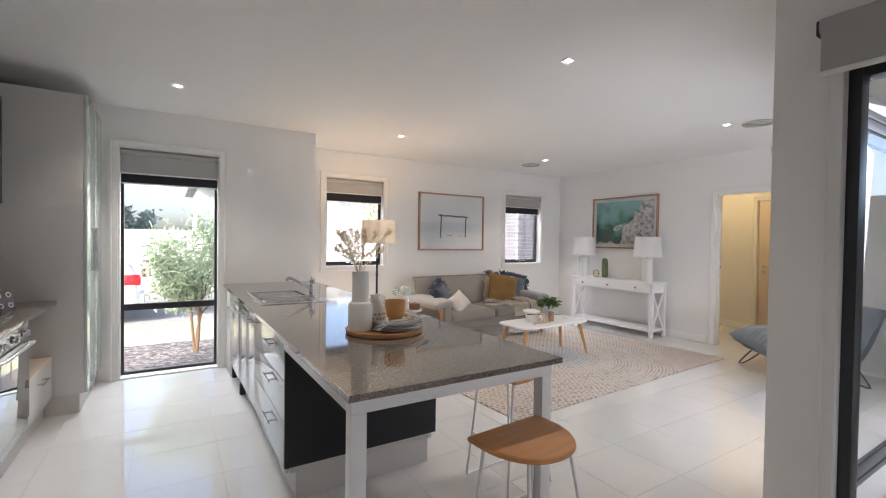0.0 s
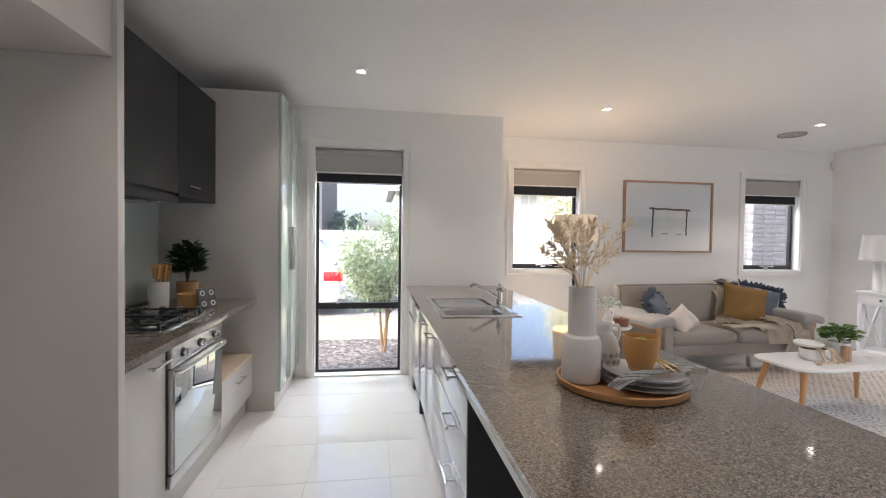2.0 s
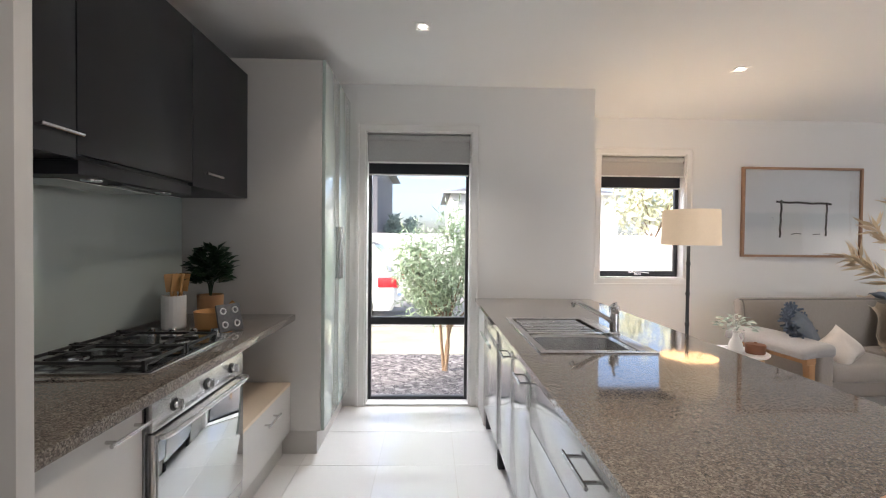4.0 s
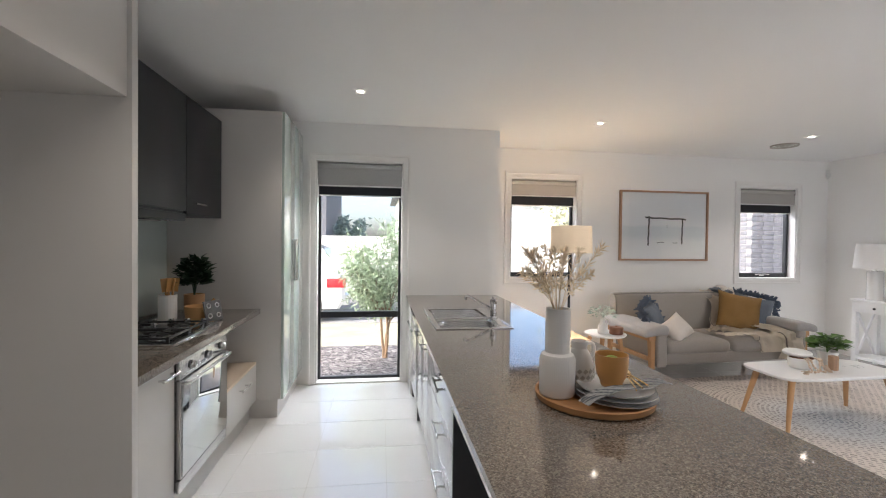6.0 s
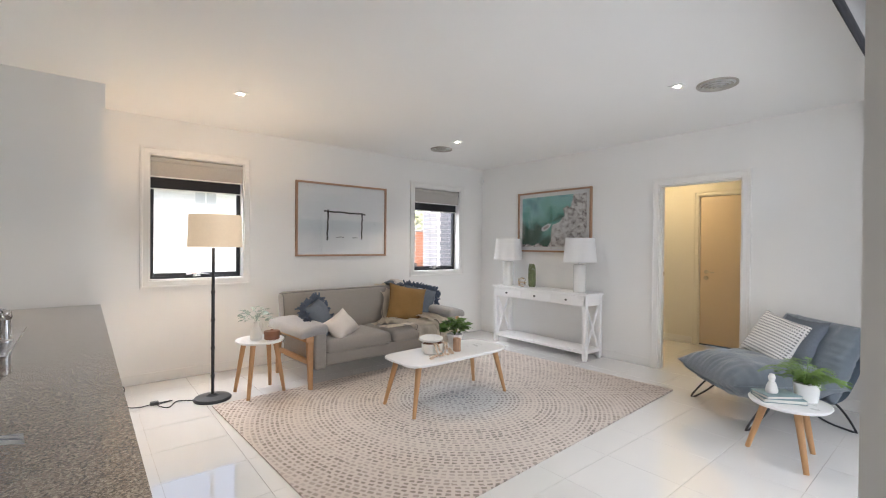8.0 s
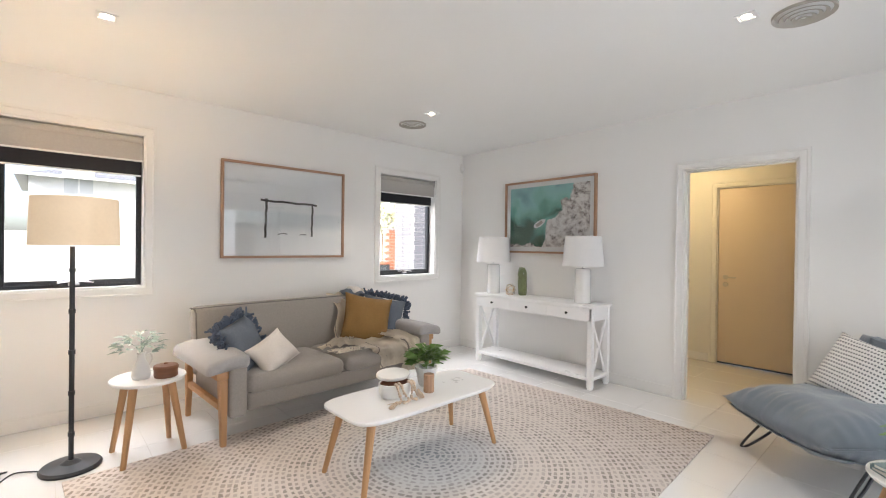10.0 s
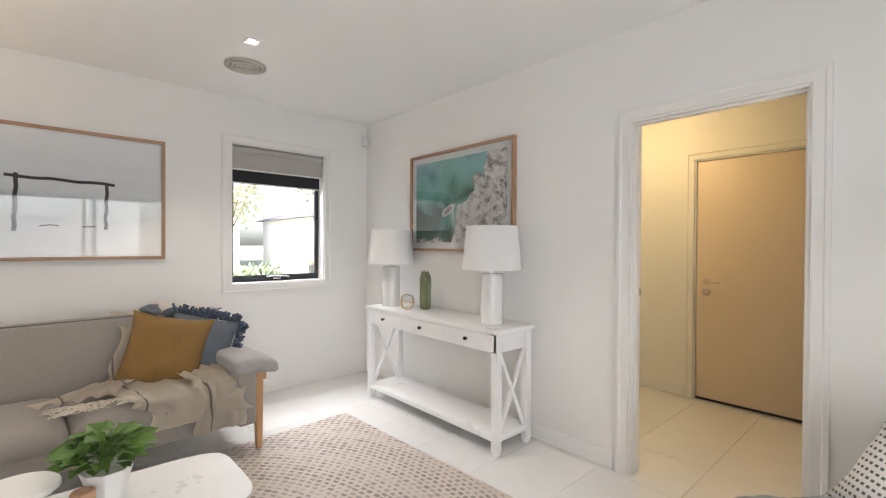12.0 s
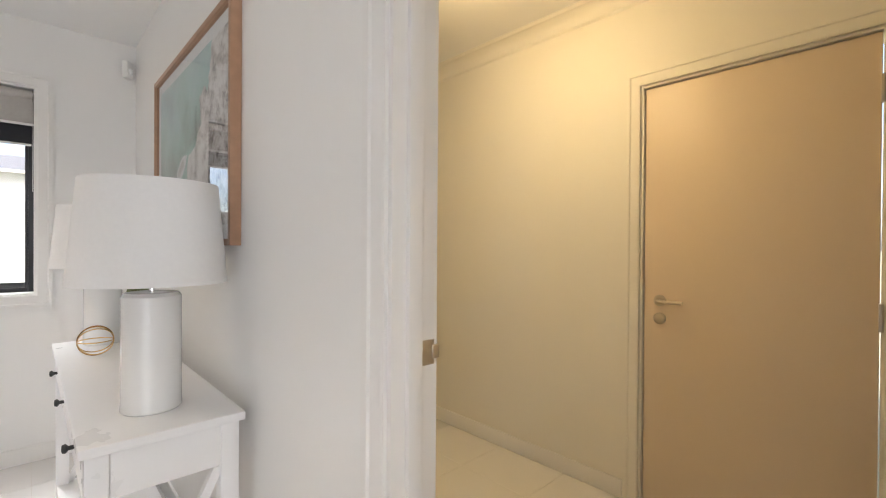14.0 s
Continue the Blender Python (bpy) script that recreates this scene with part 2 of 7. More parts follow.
def granite():
    m = mat("granite", (0.2, 0.18, 0.16), 0.05, rvar=0.015, scale=4, var=0.1, coat=0.5)
    t = m.node_tree
    p = t.nodes["Principled BSDF"]
    co = t.nodes.new("ShaderNodeTexCoord")
    v = t.nodes.new("ShaderNodeTexVoronoi")
    v.inputs["Scale"].default_value = 280
    n = t.nodes.new("ShaderNodeTexNoise")
    n.inputs["Scale"].default_value, n.inputs["Detail"].default_value = 120, 8
    t.links.new(co.outputs["Object"], v.inputs["Vector"])
    t.links.new(co.outputs["Object"], n.inputs["Vector"])
    sep = t.nodes.new("ShaderNodeSeparateColor")
    t.links.new(v.outputs["Color"], sep.inputs[0])
    r = ramp(t, [(0.0, (0.085, 0.073, 0.064)), (0.22, (0.13, 0.11, 0.094)), (0.45, (0.19, 0.157, 0.13)), (0.75, (0.25, 0.21, 0.175)), (1.0, (0.34, 0.30, 0.26))])
    t.links.new(sep.outputs[0], r.inputs[0])
    mx = t.nodes.new("ShaderNodeMix")
    mx.data_type, mx.blend_type = "RGBA", "MULTIPLY"
    mx.inputs[0].default_value = 0.7
    r2 = ramp(t, [(0.3, (0.55, 0.55, 0.55)), (0.65, (1.2, 1.18, 1.15))])
    t.links.new(n.outputs["Fac"], r2.inputs[0])
    t.links.new(r.outputs[0], mx.inputs[6])
    t.links.new(r2.outputs[0], mx.inputs[7])
    t.links.new(mx.outputs[2], p.inputs["Base Color"])
    return m


def math_node(t, op, a, b=None):
    n = t.nodes.new("ShaderNodeMath")
    n.operation = op
    for i, v in enumerate((a, b)):
        if v is None:
            continue
        if isinstance(v, (int, float)):
            n.inputs[i].default_value = v
        else:
            t.links.new(v, n.inputs[i])
    return n.outputs[0]


def rug_material():
    m = mat("woven_jute_rug", (0.5, 0.45, 0.4), 0.95, scale=4, var=0.1)
    t = m.node_tree
    p = t.nodes["Principled BSDF"]
    co = t.nodes.new("ShaderNodeTexCoord")
    sp = t.nodes.new("ShaderNodeSeparateXYZ")
    t.links.new(co.outputs["Object"], sp.inputs[0])
    x, y = sp.outputs[0], sp.outputs[1]
    rad = math_node(t, "SQRT", math_node(t, "ADD", math_node(t, "MULTIPLY", x, x), math_node(t, "MULTIPLY", y, y)))
    ang = math_node(t, "ARCTAN2", y, x)
    ring = math_node(t, "DIVIDE", rad, 0.034)
    ri = math_node(t, "FLOOR", ring)
    rf = math_node(t, "FRACT", ring)
    # stitches of equal length round each ring
    cells = math_node(t, "MULTIPLY", math_node(t, "ADD", ri, 0.5), 4.4)
    st = math_node(t, "ADD", math_node(t, "MULTIPLY", math_node(t, "DIVIDE", ang, 6.28319), math_node(t, "FLOOR", cells)), math_node(t, "MULTIPLY", ri, 0.5))
    sf = math_node(t, "FRACT", st)
    rb = math_node(t, "ABSOLUTE", math_node(t, "SUBTRACT", rf, 0.5))
    sb = math_node(t, "ABSOLUTE", math_node(t, "SUBTRACT", sf, 0.5))
    wob = t.nodes.new("ShaderNodeTexNoise")
    wob.inputs["Scale"].default_value = 26
    t.links.new(co.outputs["Object"], wob.inputs["Vector"])
    dot = math_node(t, "LESS_THAN", math_node(t, "MAXIMUM", math_node(t, "MULTIPLY", rb, 1.15), sb), math_node(t, "MULTIPLY", wob.outputs["Fac"], 0.62))
    # bands: light and dark groups of rings
    band = math_node(t, "ADD", math_node(t, "MULTIPLY", math_node(t, "SINE", math_node(t, "MULTIPLY", ri, 1.9)), 0.18), math_node(t, "MULTIPLY", math_node(t, "SINE", math_node(t, "MULTIPLY", ri, 0.61)), 0.2))
    fac = math_node(t, "MULTIPLY", dot, math_node(t, "ADD", band, 0.80))
    cell = t.nodes.new("ShaderNodeCombineXYZ")
    t.links.new(ri, cell.inputs[0])
    t.links.new(math_node(t, "FLOOR", st), cell.inputs[1])
    wn_cell = t.nodes.new("ShaderNodeTexWhiteNoise")
    wn_cell.noise_dimensions = "2D"
    t.links.new(cell.outputs[0], wn_cell.inputs["Vector"])
    fac = math_node(t, "MULTIPLY", fac, math_node(t, "ADD", math_node(t, "MULTIPLY", wn_cell.outputs["Value"], 0.75), 0.55))
    mx = t.nodes.new("ShaderNodeMix")
    mx.data_type = "RGBA"
    r_in = ramp(t, [(0.0, (0.52, 0.53, 0.55)), (0.16, (0.60, 0.60, 0.60)), (0.3, (0.64, 0.575, 0.53)), (1.0, (0.58, 0.50, 0.445))])
    t.links.new(math_node(t, "DIVIDE", rad, 2.0), r_in.inputs[0])
    t.links.new(r_in.outputs[0], mx.inputs[6])
    r_dk = ramp(t, [(0.0, (0.25, 0.275, 0.31)), (0.25, (0.31, 0.285, 0.265)), (1.0, (0.27, 0.215, 0.175))])
    t.links.new(math_node(t, "DIVIDE", rad, 2.0), r_dk.inputs[0])
    t.links.new(r_dk.outputs[0], mx.inputs[7])
    t.links.new(fac, mx.inputs[0])
    t.links.new(mx.outputs[2], p.inputs["Base Color"])
    bp = t.nodes.new("ShaderNodeBump")
    bp.inputs["Strength"].default_value, bp.inputs["Distance"].default_value = 0.5, 0.006
    t.links.new(math_node(t, "SUBTRACT", 1.0, math_node(t, "MAXIMUM", rb, sb)), bp.inputs["Height"])
    t.links.new(bp.outputs[0], p.inputs["Normal"])
    return m


def sea_print():
    """Turquoise cove with pale rocks: x runs along the picture, y up, from its centre."""
    m = mat("cove_print", (0.3, 0.5, 0.5), 0.6, scale=4, var=0.1)
    t = m.node_tree
    p = t.nodes["Principled BSDF"]
    co = t.nodes.new("ShaderNodeTexCoord")
    sp = t.nodes.new("ShaderNodeSeparateXYZ")
    t.links.new(co.outputs["Object"], sp.inputs[0])
    n1 = t.nodes.new("ShaderNodeTexNoise")
    n1.inputs["Scale"].default_value, n1.inputs["Detail"].default_value = 5, 6
    n2 = t.nodes.new("ShaderNodeTexNoise")
    n2.inputs["Scale"].default_value, n2.inputs["Detail"].default_value, n2.inputs["Roughness"].default_value = 15, 10, 0.78
    n3 = t.nodes.new("ShaderNodeTexNoise")
    n3.inputs["Scale"].default_value, n3.inputs["Detail"].default_value = 3.0, 5
    for n in (n1, n2, n3):
        t.links.new(co.outputs["Object"], n.inputs["Vector"])
    sea = ramp(t, [(0.0, (0.05, 0.12, 0.08)), (0.18, (0.13, 0.33, 0.26)), (0.42, (0.22, 0.50, 0.43)), (0.72, (0.30, 0.58, 0.56)), (1.0, (0.17, 0.36, 0.40))])
    lift = math_node(t, "ADD", math_node(t, "ADD", math_node(t, "MULTIPLY", sp.outputs[1], 1.2), 0.35), math_node(t, "ADD", math_node(t, "MULTIPLY", math_node(t, "SUBTRACT", n2.outputs["Fac"], 0.5), 0.6), math_node(t, "MULTIPLY", math_node(t, "SUBTRACT", n3.outputs["Fac"], 0.52), 2.6)))
    t.links.new(lift, sea.inputs[0])
    rock = ramp(t, [(0.38, (0.12, 0.10, 0.09)), (0.45, (0.48, 0.43, 0.40)), (0.53, (0.78, 0.75, 0.72)), (0.65, (0.85, 0.83, 0.81))])
    t.links.new(n2.outputs["Fac"], rock.inputs[0])
    # the shore runs from upper right to lower middle, and along the bottom
    edge = math_node(t, "ADD", math_node(t, "SUBTRACT", sp.outputs[0], math_node(t, "ADD", math_node(t, "MULTIPLY", sp.outputs[1], 0.7), 0.10)), math_node(t, "MULTIPLY", math_node(t, "SUBTRACT", n1.outputs["Fac"], 0.5), 0.55))
    low = math_node(t, "SUBTRACT", math_node(t, "MULTIPLY", math_node(t, "SUBTRACT", n1.outputs["Fac"], 0.5), 0.3), math_node(t, "ADD", sp.outputs[1], 0.31))
    shore = math_node(t, "GREATER_THAN", math_node(t, "MAXIMUM", edge, low), 0.0)
    mx = t.nodes.new("ShaderNodeMix")
    mx.data_type = "RGBA"
    t.links.new(shore, mx.inputs[0])
    t.links.new(sea.outputs[0], mx.inputs[6])
    t.links.new(rock.outputs[0], mx.inputs[7])
    t.links.new(mx.outputs[2], p.inputs["Base Color"])
    return m


def beach_print():
    m = mat("pale_beach_print", (0.8, 0.8, 0.8), 0.6, scale=4, var=0.02)
    t = m.node_tree
    p = t.nodes["Principled BSDF"]
    co = t.nodes.new("ShaderNodeTexCoord")
    sp = t.nodes.new("ShaderNodeSeparateXYZ")
    t.links.new(co.outputs["Object"], sp.inputs[0])
    r = ramp(t, [(0.0, (0.86, 0.855, 0.84)), (0.22, (0.82, 0.82, 0.81)), (0.30, (0.72, 0.745, 0.75)), (0.40, (0.74, 0.77, 0.775)), (0.43, (0.86, 0.865, 0.865)), (1.0, (0.88, 0.88, 0.87))])
    n = t.nodes.new("ShaderNodeTexNoise")
    n.inputs["Scale"].default_value = 6
    t.links.new(co.outputs["Object"], n.inputs["Vector"])
    t.links.new(math_node(t, "ADD", math_node(t, "ADD", sp.outputs[1], 0.42), math_node(t, "MULTIPLY", math_node(t, "SUBTRACT", n.outputs["Fac"], 0.5), 0.05)), r.inputs[0])
    t.links.new(r.outputs[0], p.inputs["Base Color"])
    return m


def spotted():
    """Cream cloth with rows of dark dashes."""
    m = mat("dashed_cushion_cloth", (0.72, 0.70, 0.67), 0.95, scale=60, var=0.06, bump=0.2, bscale=400)
    t = m.node_tree
    p = t.nodes["Principled BSDF"]
    co = t.nodes.new("ShaderNodeTexCoord")
    sp = t.nodes.new("ShaderNodeSeparateXYZ")
    t.links.new(co.outputs["Object"], sp.inputs[0])
    fx = math_node(t, "ABSOLUTE", math_node(t, "SUBTRACT", math_node(t, "FRACT", math_node(t, "MULTIPLY", sp.outputs[0], 60)), 0.5))
    fy = math_node(t, "ABSOLUTE", math_node(t, "SUBTRACT", math_node(t, "FRACT", math_node(t, "MULTIPLY", sp.outputs[1], 42)), 0.5))
    d = math_node(t, "MULTIPLY", math_node(t, "LESS_THAN", fx, 0.30), math_node(t, "LESS_THAN", fy, 0.20))
    mx = t.nodes.new("ShaderNodeMix")
    mx.data_type = "RGBA"
    t.links.new(math_node(t, "MULTIPLY", d, 0.9), mx.inputs[0])
    mx.inputs[6].default_value, mx.inputs[7].default_value = (0.72, 0.70, 0.67, 1), (0.06, 0.065, 0.075, 1)
    t.links.new(mx.outputs[2], p.inputs["Base Color"])
    return m


def glass():
    m = bpy.data.materials.new("clear_glass")
    m.use_nodes = True
    t = m.node_tree
    p = t.nodes["Principled BSDF"]
    p.inputs["Base Color"].default_value = (1, 1, 1, 1)
    p.inputs["Roughness"].default_value = 0.0
    p.inputs["IOR"].default_value = 1.45
    p.inputs["Transmission Weight"].default_value = 1.0
    return m


def mulch_material():
    m = mat("bark_mulch", (0.2, 0.15, 0.12), 0.95, scale=40, var=0.5, bump=0.8, bscale=90)
    t = m.node_tree
    v = t.nodes.new("ShaderNodeTexVoronoi")
    v.inputs["Scale"].default_value = 28
    co = t.nodes.new("ShaderNodeTexCoord")
    t.links.new(co.outputs["Object"], v.inputs["Vector"])
    sep = t.nodes.new("ShaderNodeSeparateColor")
    t.links.new(v.outputs["Color"], sep.inputs[0])
    r = ramp(t, [(0.0, (0.05, 0.044, 0.047)), (0.4, (0.12, 0.105, 0.105)), (0.75, (0.21, 0.19, 0.185)), (1.0, (0.34, 0.32, 0.30))])
    t.links.new(sep.outputs[0], r.inputs[0])
    t.links.new(r.outputs[0], t.nodes["Principled BSDF"].inputs["Base Color"])
    return m


M["granite"], M["rug"], M["sea"], M["beach"] = granite(), rug_material(), sea_print(), beach_print()
def striped(name, pale, dark, axis, count, width):
    """Woven cloth with thin dark stripes; count is stripes per metre across the given axis."""
    m = mat(name, pale, 0.95, scale=60, var=0.15, bump=0.5, bscale=350)
    t = m.node_tree
    co = t.nodes.new("ShaderNodeTexCoord")
    sp = t.nodes.new("ShaderNodeSeparateXYZ")
    t.links.new(co.outputs["Object"], sp.inputs[0])
    across, along = sp.outputs[axis], sp.outputs[1 - axis]
    lines = math_node(t, "LESS_THAN", math_node(t, "FRACT", math_node(t, "MULTIPLY", math_node(t, "ADD", across, math_node(t, "MULTIPLY", along, 0.12)), count)), width)
    mx = t.nodes.new("ShaderNodeMix")
    mx.data_type = "RGBA"
    t.links.new(math_node(t, "MULTIPLY", lines, 0.75), mx.inputs[0])
    mx.inputs[6].default_value, mx.inputs[7].default_value = (*pale, 1), (*dark, 1)
    t.links.new(mx.outputs[2], t.nodes["Principled BSDF"].inputs["Base Color"])
    return m


M["striped"] = striped("striped_beige_throw", (0.72, 0.635, 0.52), (0.14, 0.12, 0.11), 0, 3.3, 0.035)
M["napkin"] = striped("striped_napkin", (0.74, 0.75, 0.76), (0.10, 0.13, 0.17), 1, 110, 0.35)
M["spots"], M["glass"], M["mulch"] = spotted(), glass(), mulch_material()

# ---- mesh helpers ----


def add_box(bm, lo, hi, bevel=0.0):
    lo, hi = Vector(lo), Vector(hi)
    r = bmesh.ops.create_cube(bm, size=1.0)
    vs = r["verts"]
    for v in vs:
        v.co = Vector(((v.co.x + 0.5) * (hi.x - lo.x) + lo.x, (v.co.y + 0.5) * (hi.y - lo.y) + lo.y, (v.co.z + 0.5) * (hi.z - lo.z) + lo.z))
    if bevel:
        es = {e for v in vs for e in v.link_edges}
        bmesh.ops.bevel(bm, geom=list(es), offset=bevel, segments=2, affect="EDGES", profile=0.6)
    return bm


def box(lo, hi, bevel=0.0):
    return add_box(bmesh.new(), lo, hi, bevel)


def boxes(items, bevel=0.0):
    bm = bmesh.new()
    for lo, hi in items:
        b = box(lo, hi, bevel)
        me = bpy.data.meshes.new("tmp")
        b.to_mesh(me)
        b.free()
        bm.from_mesh(me)
        bpy.data.meshes.remove(me)
    return bm


def slab_with_hole(lo, hi, hole, bevel):
    """A slab with a rectangular hole (x0, x1, y0, y1) through it."""
    bm = bmesh.new()
    x = (lo[0], hole[0], hole[1], hi[0])
    y = (lo[1], hole[2], hole[3], hi[1])
    v = [[bm.verts.new((a, b, hi[2])) for b in y] for a in x]
    for i in range(3):
        for j in range(3):
            if (i, j) != (1, 1):
                bm.faces.new((v[i][j], v[i + 1][j], v[i + 1][j + 1], v[i][j + 1]))
    g = bmesh.ops.extrude_face_region(bm, geom=bm.faces[:])
    low = {e for e in g["geom"] if isinstance(e, bmesh.types.BMVert)}
    for q in low:
        q.co.z = lo[2]
    rim = [e for e in bm.edges if len(e.link_faces) == 2 and abs(e.calc_face_angle(0)) > 1.0 and e.verts[0].co.z == hi[2] and e.verts[1].co.z == hi[2]]
    bmesh.ops.bevel(bm, geom=rim, offset=bevel, segments=2, affect="EDGES", profile=0.6)
    return bm


def welded(bm):
    bmesh.ops.remove_doubles(bm, verts=bm.verts, dist=1e-5)
    return bm


def lathe(profile, steps=32, flute=0.0, flutes=24, cap=True):
    """profile: (radius, z) from the bottom up; flute presses vertical grooves into it."""
    bm = bmesh.new()
    rings = []
    for r, z in profile:
        ring = []
        for i in range(steps):
            a = 2 * math.pi * i / steps
            rr = r * (1 - flute * (0.5 + 0.5 * math.cos(a * flutes)))
            ring.append(bm.verts.new((rr * math.cos(a), rr * math.sin(a), z)))
        rings.append(ring)
    for a, b in zip(rings, rings[1:]):
        for i in range(steps):
            j = (i + 1) % steps
            bm.faces.new((a[i], a[j], b[j], b[i]))
    loop = min(profile[0][0], profile[-1][0]) > 1e-4 and math.dist(profile[0], profile[-1]) < 0.02
    if loop:
        for i in range(steps):
            j = (i + 1) % steps
            bm.faces.new((rings[-1][i], rings[-1][j], rings[0][j], rings[0][i]))
    elif cap and profile[0][0] > 1e-4:
        bm.faces.new(list(reversed(rings[0])))
    if cap and not loop and profile[-1][0] > 1e-4:
        bm.faces.new(rings[-1])
    bmesh.ops.remove_doubles(bm, verts=bm.verts, dist=1e-5)
    return bm


def tube(points, r, steps=10, r_end=None, bm=None):
    """A round bar along a list of points, with its ends closed."""
    bm = bm or bmesh.new()
    pts = [Vector(p) for p in points]
    rings = []
    up = None
    for i, p in enumerate(pts):
        d = (pts[min(i + 1, len(pts) - 1)] - pts[max(i - 1, 0)]).normalized()
        if up is None:
            up = Vector((0, 0, 1)) if abs(d.z) < 0.9 else Vector((1, 0, 0))
        s = d.cross(up).normalized()
        up = s.cross(d).normalized()
        rr = r if r_end is None else r + (r_end - r) * i / (len(pts) - 1)
        rings.append([bm.verts.new(p + (s * math.cos(2 * math.pi * k / steps) + up * math.sin(2 * math.pi * k / steps)) * rr) for k in range(steps)])
    for a, b in zip(rings, rings[1:]):
        for k in range(steps):
            j = (k + 1) % steps
            bm.faces.new((a[k], a[j], b[j], b[k]))
    bm.faces.new(list(reversed(rings[0])))
    bm.faces.new(rings[-1])
    return bm


def moved(bm, m):
    bmesh.ops.transform(bm, matrix=m, verts=bm.verts)
    return bm


def rounded(points, n=6):
    """Smooth a polyline by a Catmull-Rom curve."""
    p = [Vector(q) for q in points]
    out = []
    for i in range(len(p) - 1):
        a, b, c, d = p[max(i - 1, 0)], p[i], p[i + 1], p[min(i + 2, len(p) - 1)]
        for k in range(n):
            t = k / n
            out.append(0.5 * ((2 * b) + (c - a) * t + (2 * a - 5 * b + 4 * c - d) * t * t + (3 * b - a - 3 * c + d) * t ** 3))
    out.append(p[-1])
    return out


def to_mesh(name, bm, material, smooth=True, angle=22):
    me = bpy.data.meshes.new(name)
    bmesh.ops.recalc_face_normals(bm, faces=bm.faces)
    bm.to_mesh(me)
    bm.free()
    me.materials.append(material)
    if smooth:
        me.polygons.foreach_set("use_smooth", [True] * len(me.polygons))
        me.set_sharp_from_angle(angle=radians(angle))
    return me


def part(name, bm, material, parent, label="", angle=22):
    ob = new(name, to_mesh(name, bm, material, angle=angle))
    ob.parent = parent
    if label:
        ob["label"] = label
    return ob


def softpart(name, bm, material, parent, label=""):
    """A part of cloth or padding, shaded smooth all over."""
    return part(name, bm, material, parent, label, angle=75)


def thing(name, label, category, x=0, y=0, z=0, rz=0, group="", kind="", rx=0, ry=0):
    ob = new(name)
    ob.empty_display_size = 0.1
    ob.matrix_basis = pose(x, y, z, rx, ry, rz)
    return tagged(ob, label, category, group, kind)


def solo(name, bm, material, label, category, m=None, group="", kind=""):
    ob = new(name, to_mesh(name, bm, material))
    if m is not None:
        ob.matrix_basis = m
    return tagged(ob, label, category, group, kind)


def structure(name, bm, material, label="", category=""):
    return tagged(new(name, to_mesh(name, bm, material)), label, category, kind="structure")


def child(name, mesh, parent, m):
    ob = new(name, mesh)
    ob.parent = parent
    ob.matrix_basis = m
    return ob

# ---- structure ----
CEIL = 2.545
NK, NL, XE, XW = 4.95, 5.73, 6.27, -1.31     # kitchen north, living north, east and west wall faces
HX = 7.94                                    # hall's far wall


def wall_x(name, y0, y1, x0, x1, holes, material, z1=CEIL):
    """A wall along x; holes are (x0, x1, z0, z1)."""
    bits, x = [], x0
    for a, b, c, d in sorted(holes):
        bits.append(((x, y0, 0), (a, y1, z1)))
        if c > 0.001:
            bits.append(((a, y0, 0), (b, y1, c)))
        bits.append(((a, y0, d), (b, y1, z1)))
        x = b
    bits.append(((x, y0, 0), (x1, y1, z1)))
    return structure(name, welded(boxes(bits)), material)


def wall_y(name, x0, x1, y0, y1, holes, material, z1=CEIL):
    bits, y = [], y0
    for a, b, c, d in sorted(holes):
        bits.append(((x0, y, 0), (x1, a, z1)))
        if c > 0.001:
            bits.append(((x0, a, 0), (x1, b, c)))
        bits.append(((x0, a, d), (x1, b, z1)))
        y = b
    bits.append(((x0, y, 0), (x1, y1, z1)))
    return structure(name, welded(boxes(bits)), material)


KW = (-0.33, 0.51, 0.0, 2.18)
W1 = (1.845, 2.70, 0.97, 2.19)
W2 = (4.945, 5.795, 0.965, 2.165)
DOOR = (2.155, 2.955, 0.0, 2.025)
FRONT = (2.315, 3.165, 0.0, 2.05)
wall_x("wall_north_kitchen", NK, NK + 0.2, XW - 0.2, 1.49, [KW], M["wall"])
wall_y("wall_return", 1.29, 1.49, NK + 0.2, NL + 0.2, [], M["wall"])
wall_x("wall_north_living", NL, NL + 0.2, 1.49, XE + 0.11, [W1, W2], M["wall"])
wall_y("wall_east", XE, XE + 0.11, 0.66, NL, [DOOR], M["wall"])
wall_x("wall_south_living", 0.66, 0.86, 2.72, XE, [(2.95, 5.75, 0, 2.1)], M["wall"])
wall_y("wall_east_dining", 2.52, 2.72, -2.6, 0.86, [(-1.9, 0.60, 0, 2.1)], M["wall"])
wall_x("wall_south_dining", -2.8, -2.6, XW - 0.2, 2.72, [], M["wall"])
wall_y("wall_west", XW - 0.2, XW, -2.6, NK, [], M["wall"])
wall_y("wall_hall_east", HX, HX + 0.2, 0.66, NL + 0.2, [FRONT], M["hallwall"])
wall_x("wall_hall_north", NL, NL + 0.2, XE + 0.11, HX, [], M["hallwall"])
wall_x("wall_hall_south", 0.66, 0.86, XE + 0.11, HX, [], M["hallwall"])
structure("ceiling", boxes([((XW - 0.2, -2.8, CEIL), (2.72, NL + 0.2, CEIL + 0.15)), ((2.72, 0.66, CEIL), (HX + 0.2, NL + 0.2, CEIL + 0.15))]), M["ceiling"])

# skirting boards
def skirting(name, lo, hi, material=None):
    structure(name, box(lo, hi, 0.006), material or M["trim"])


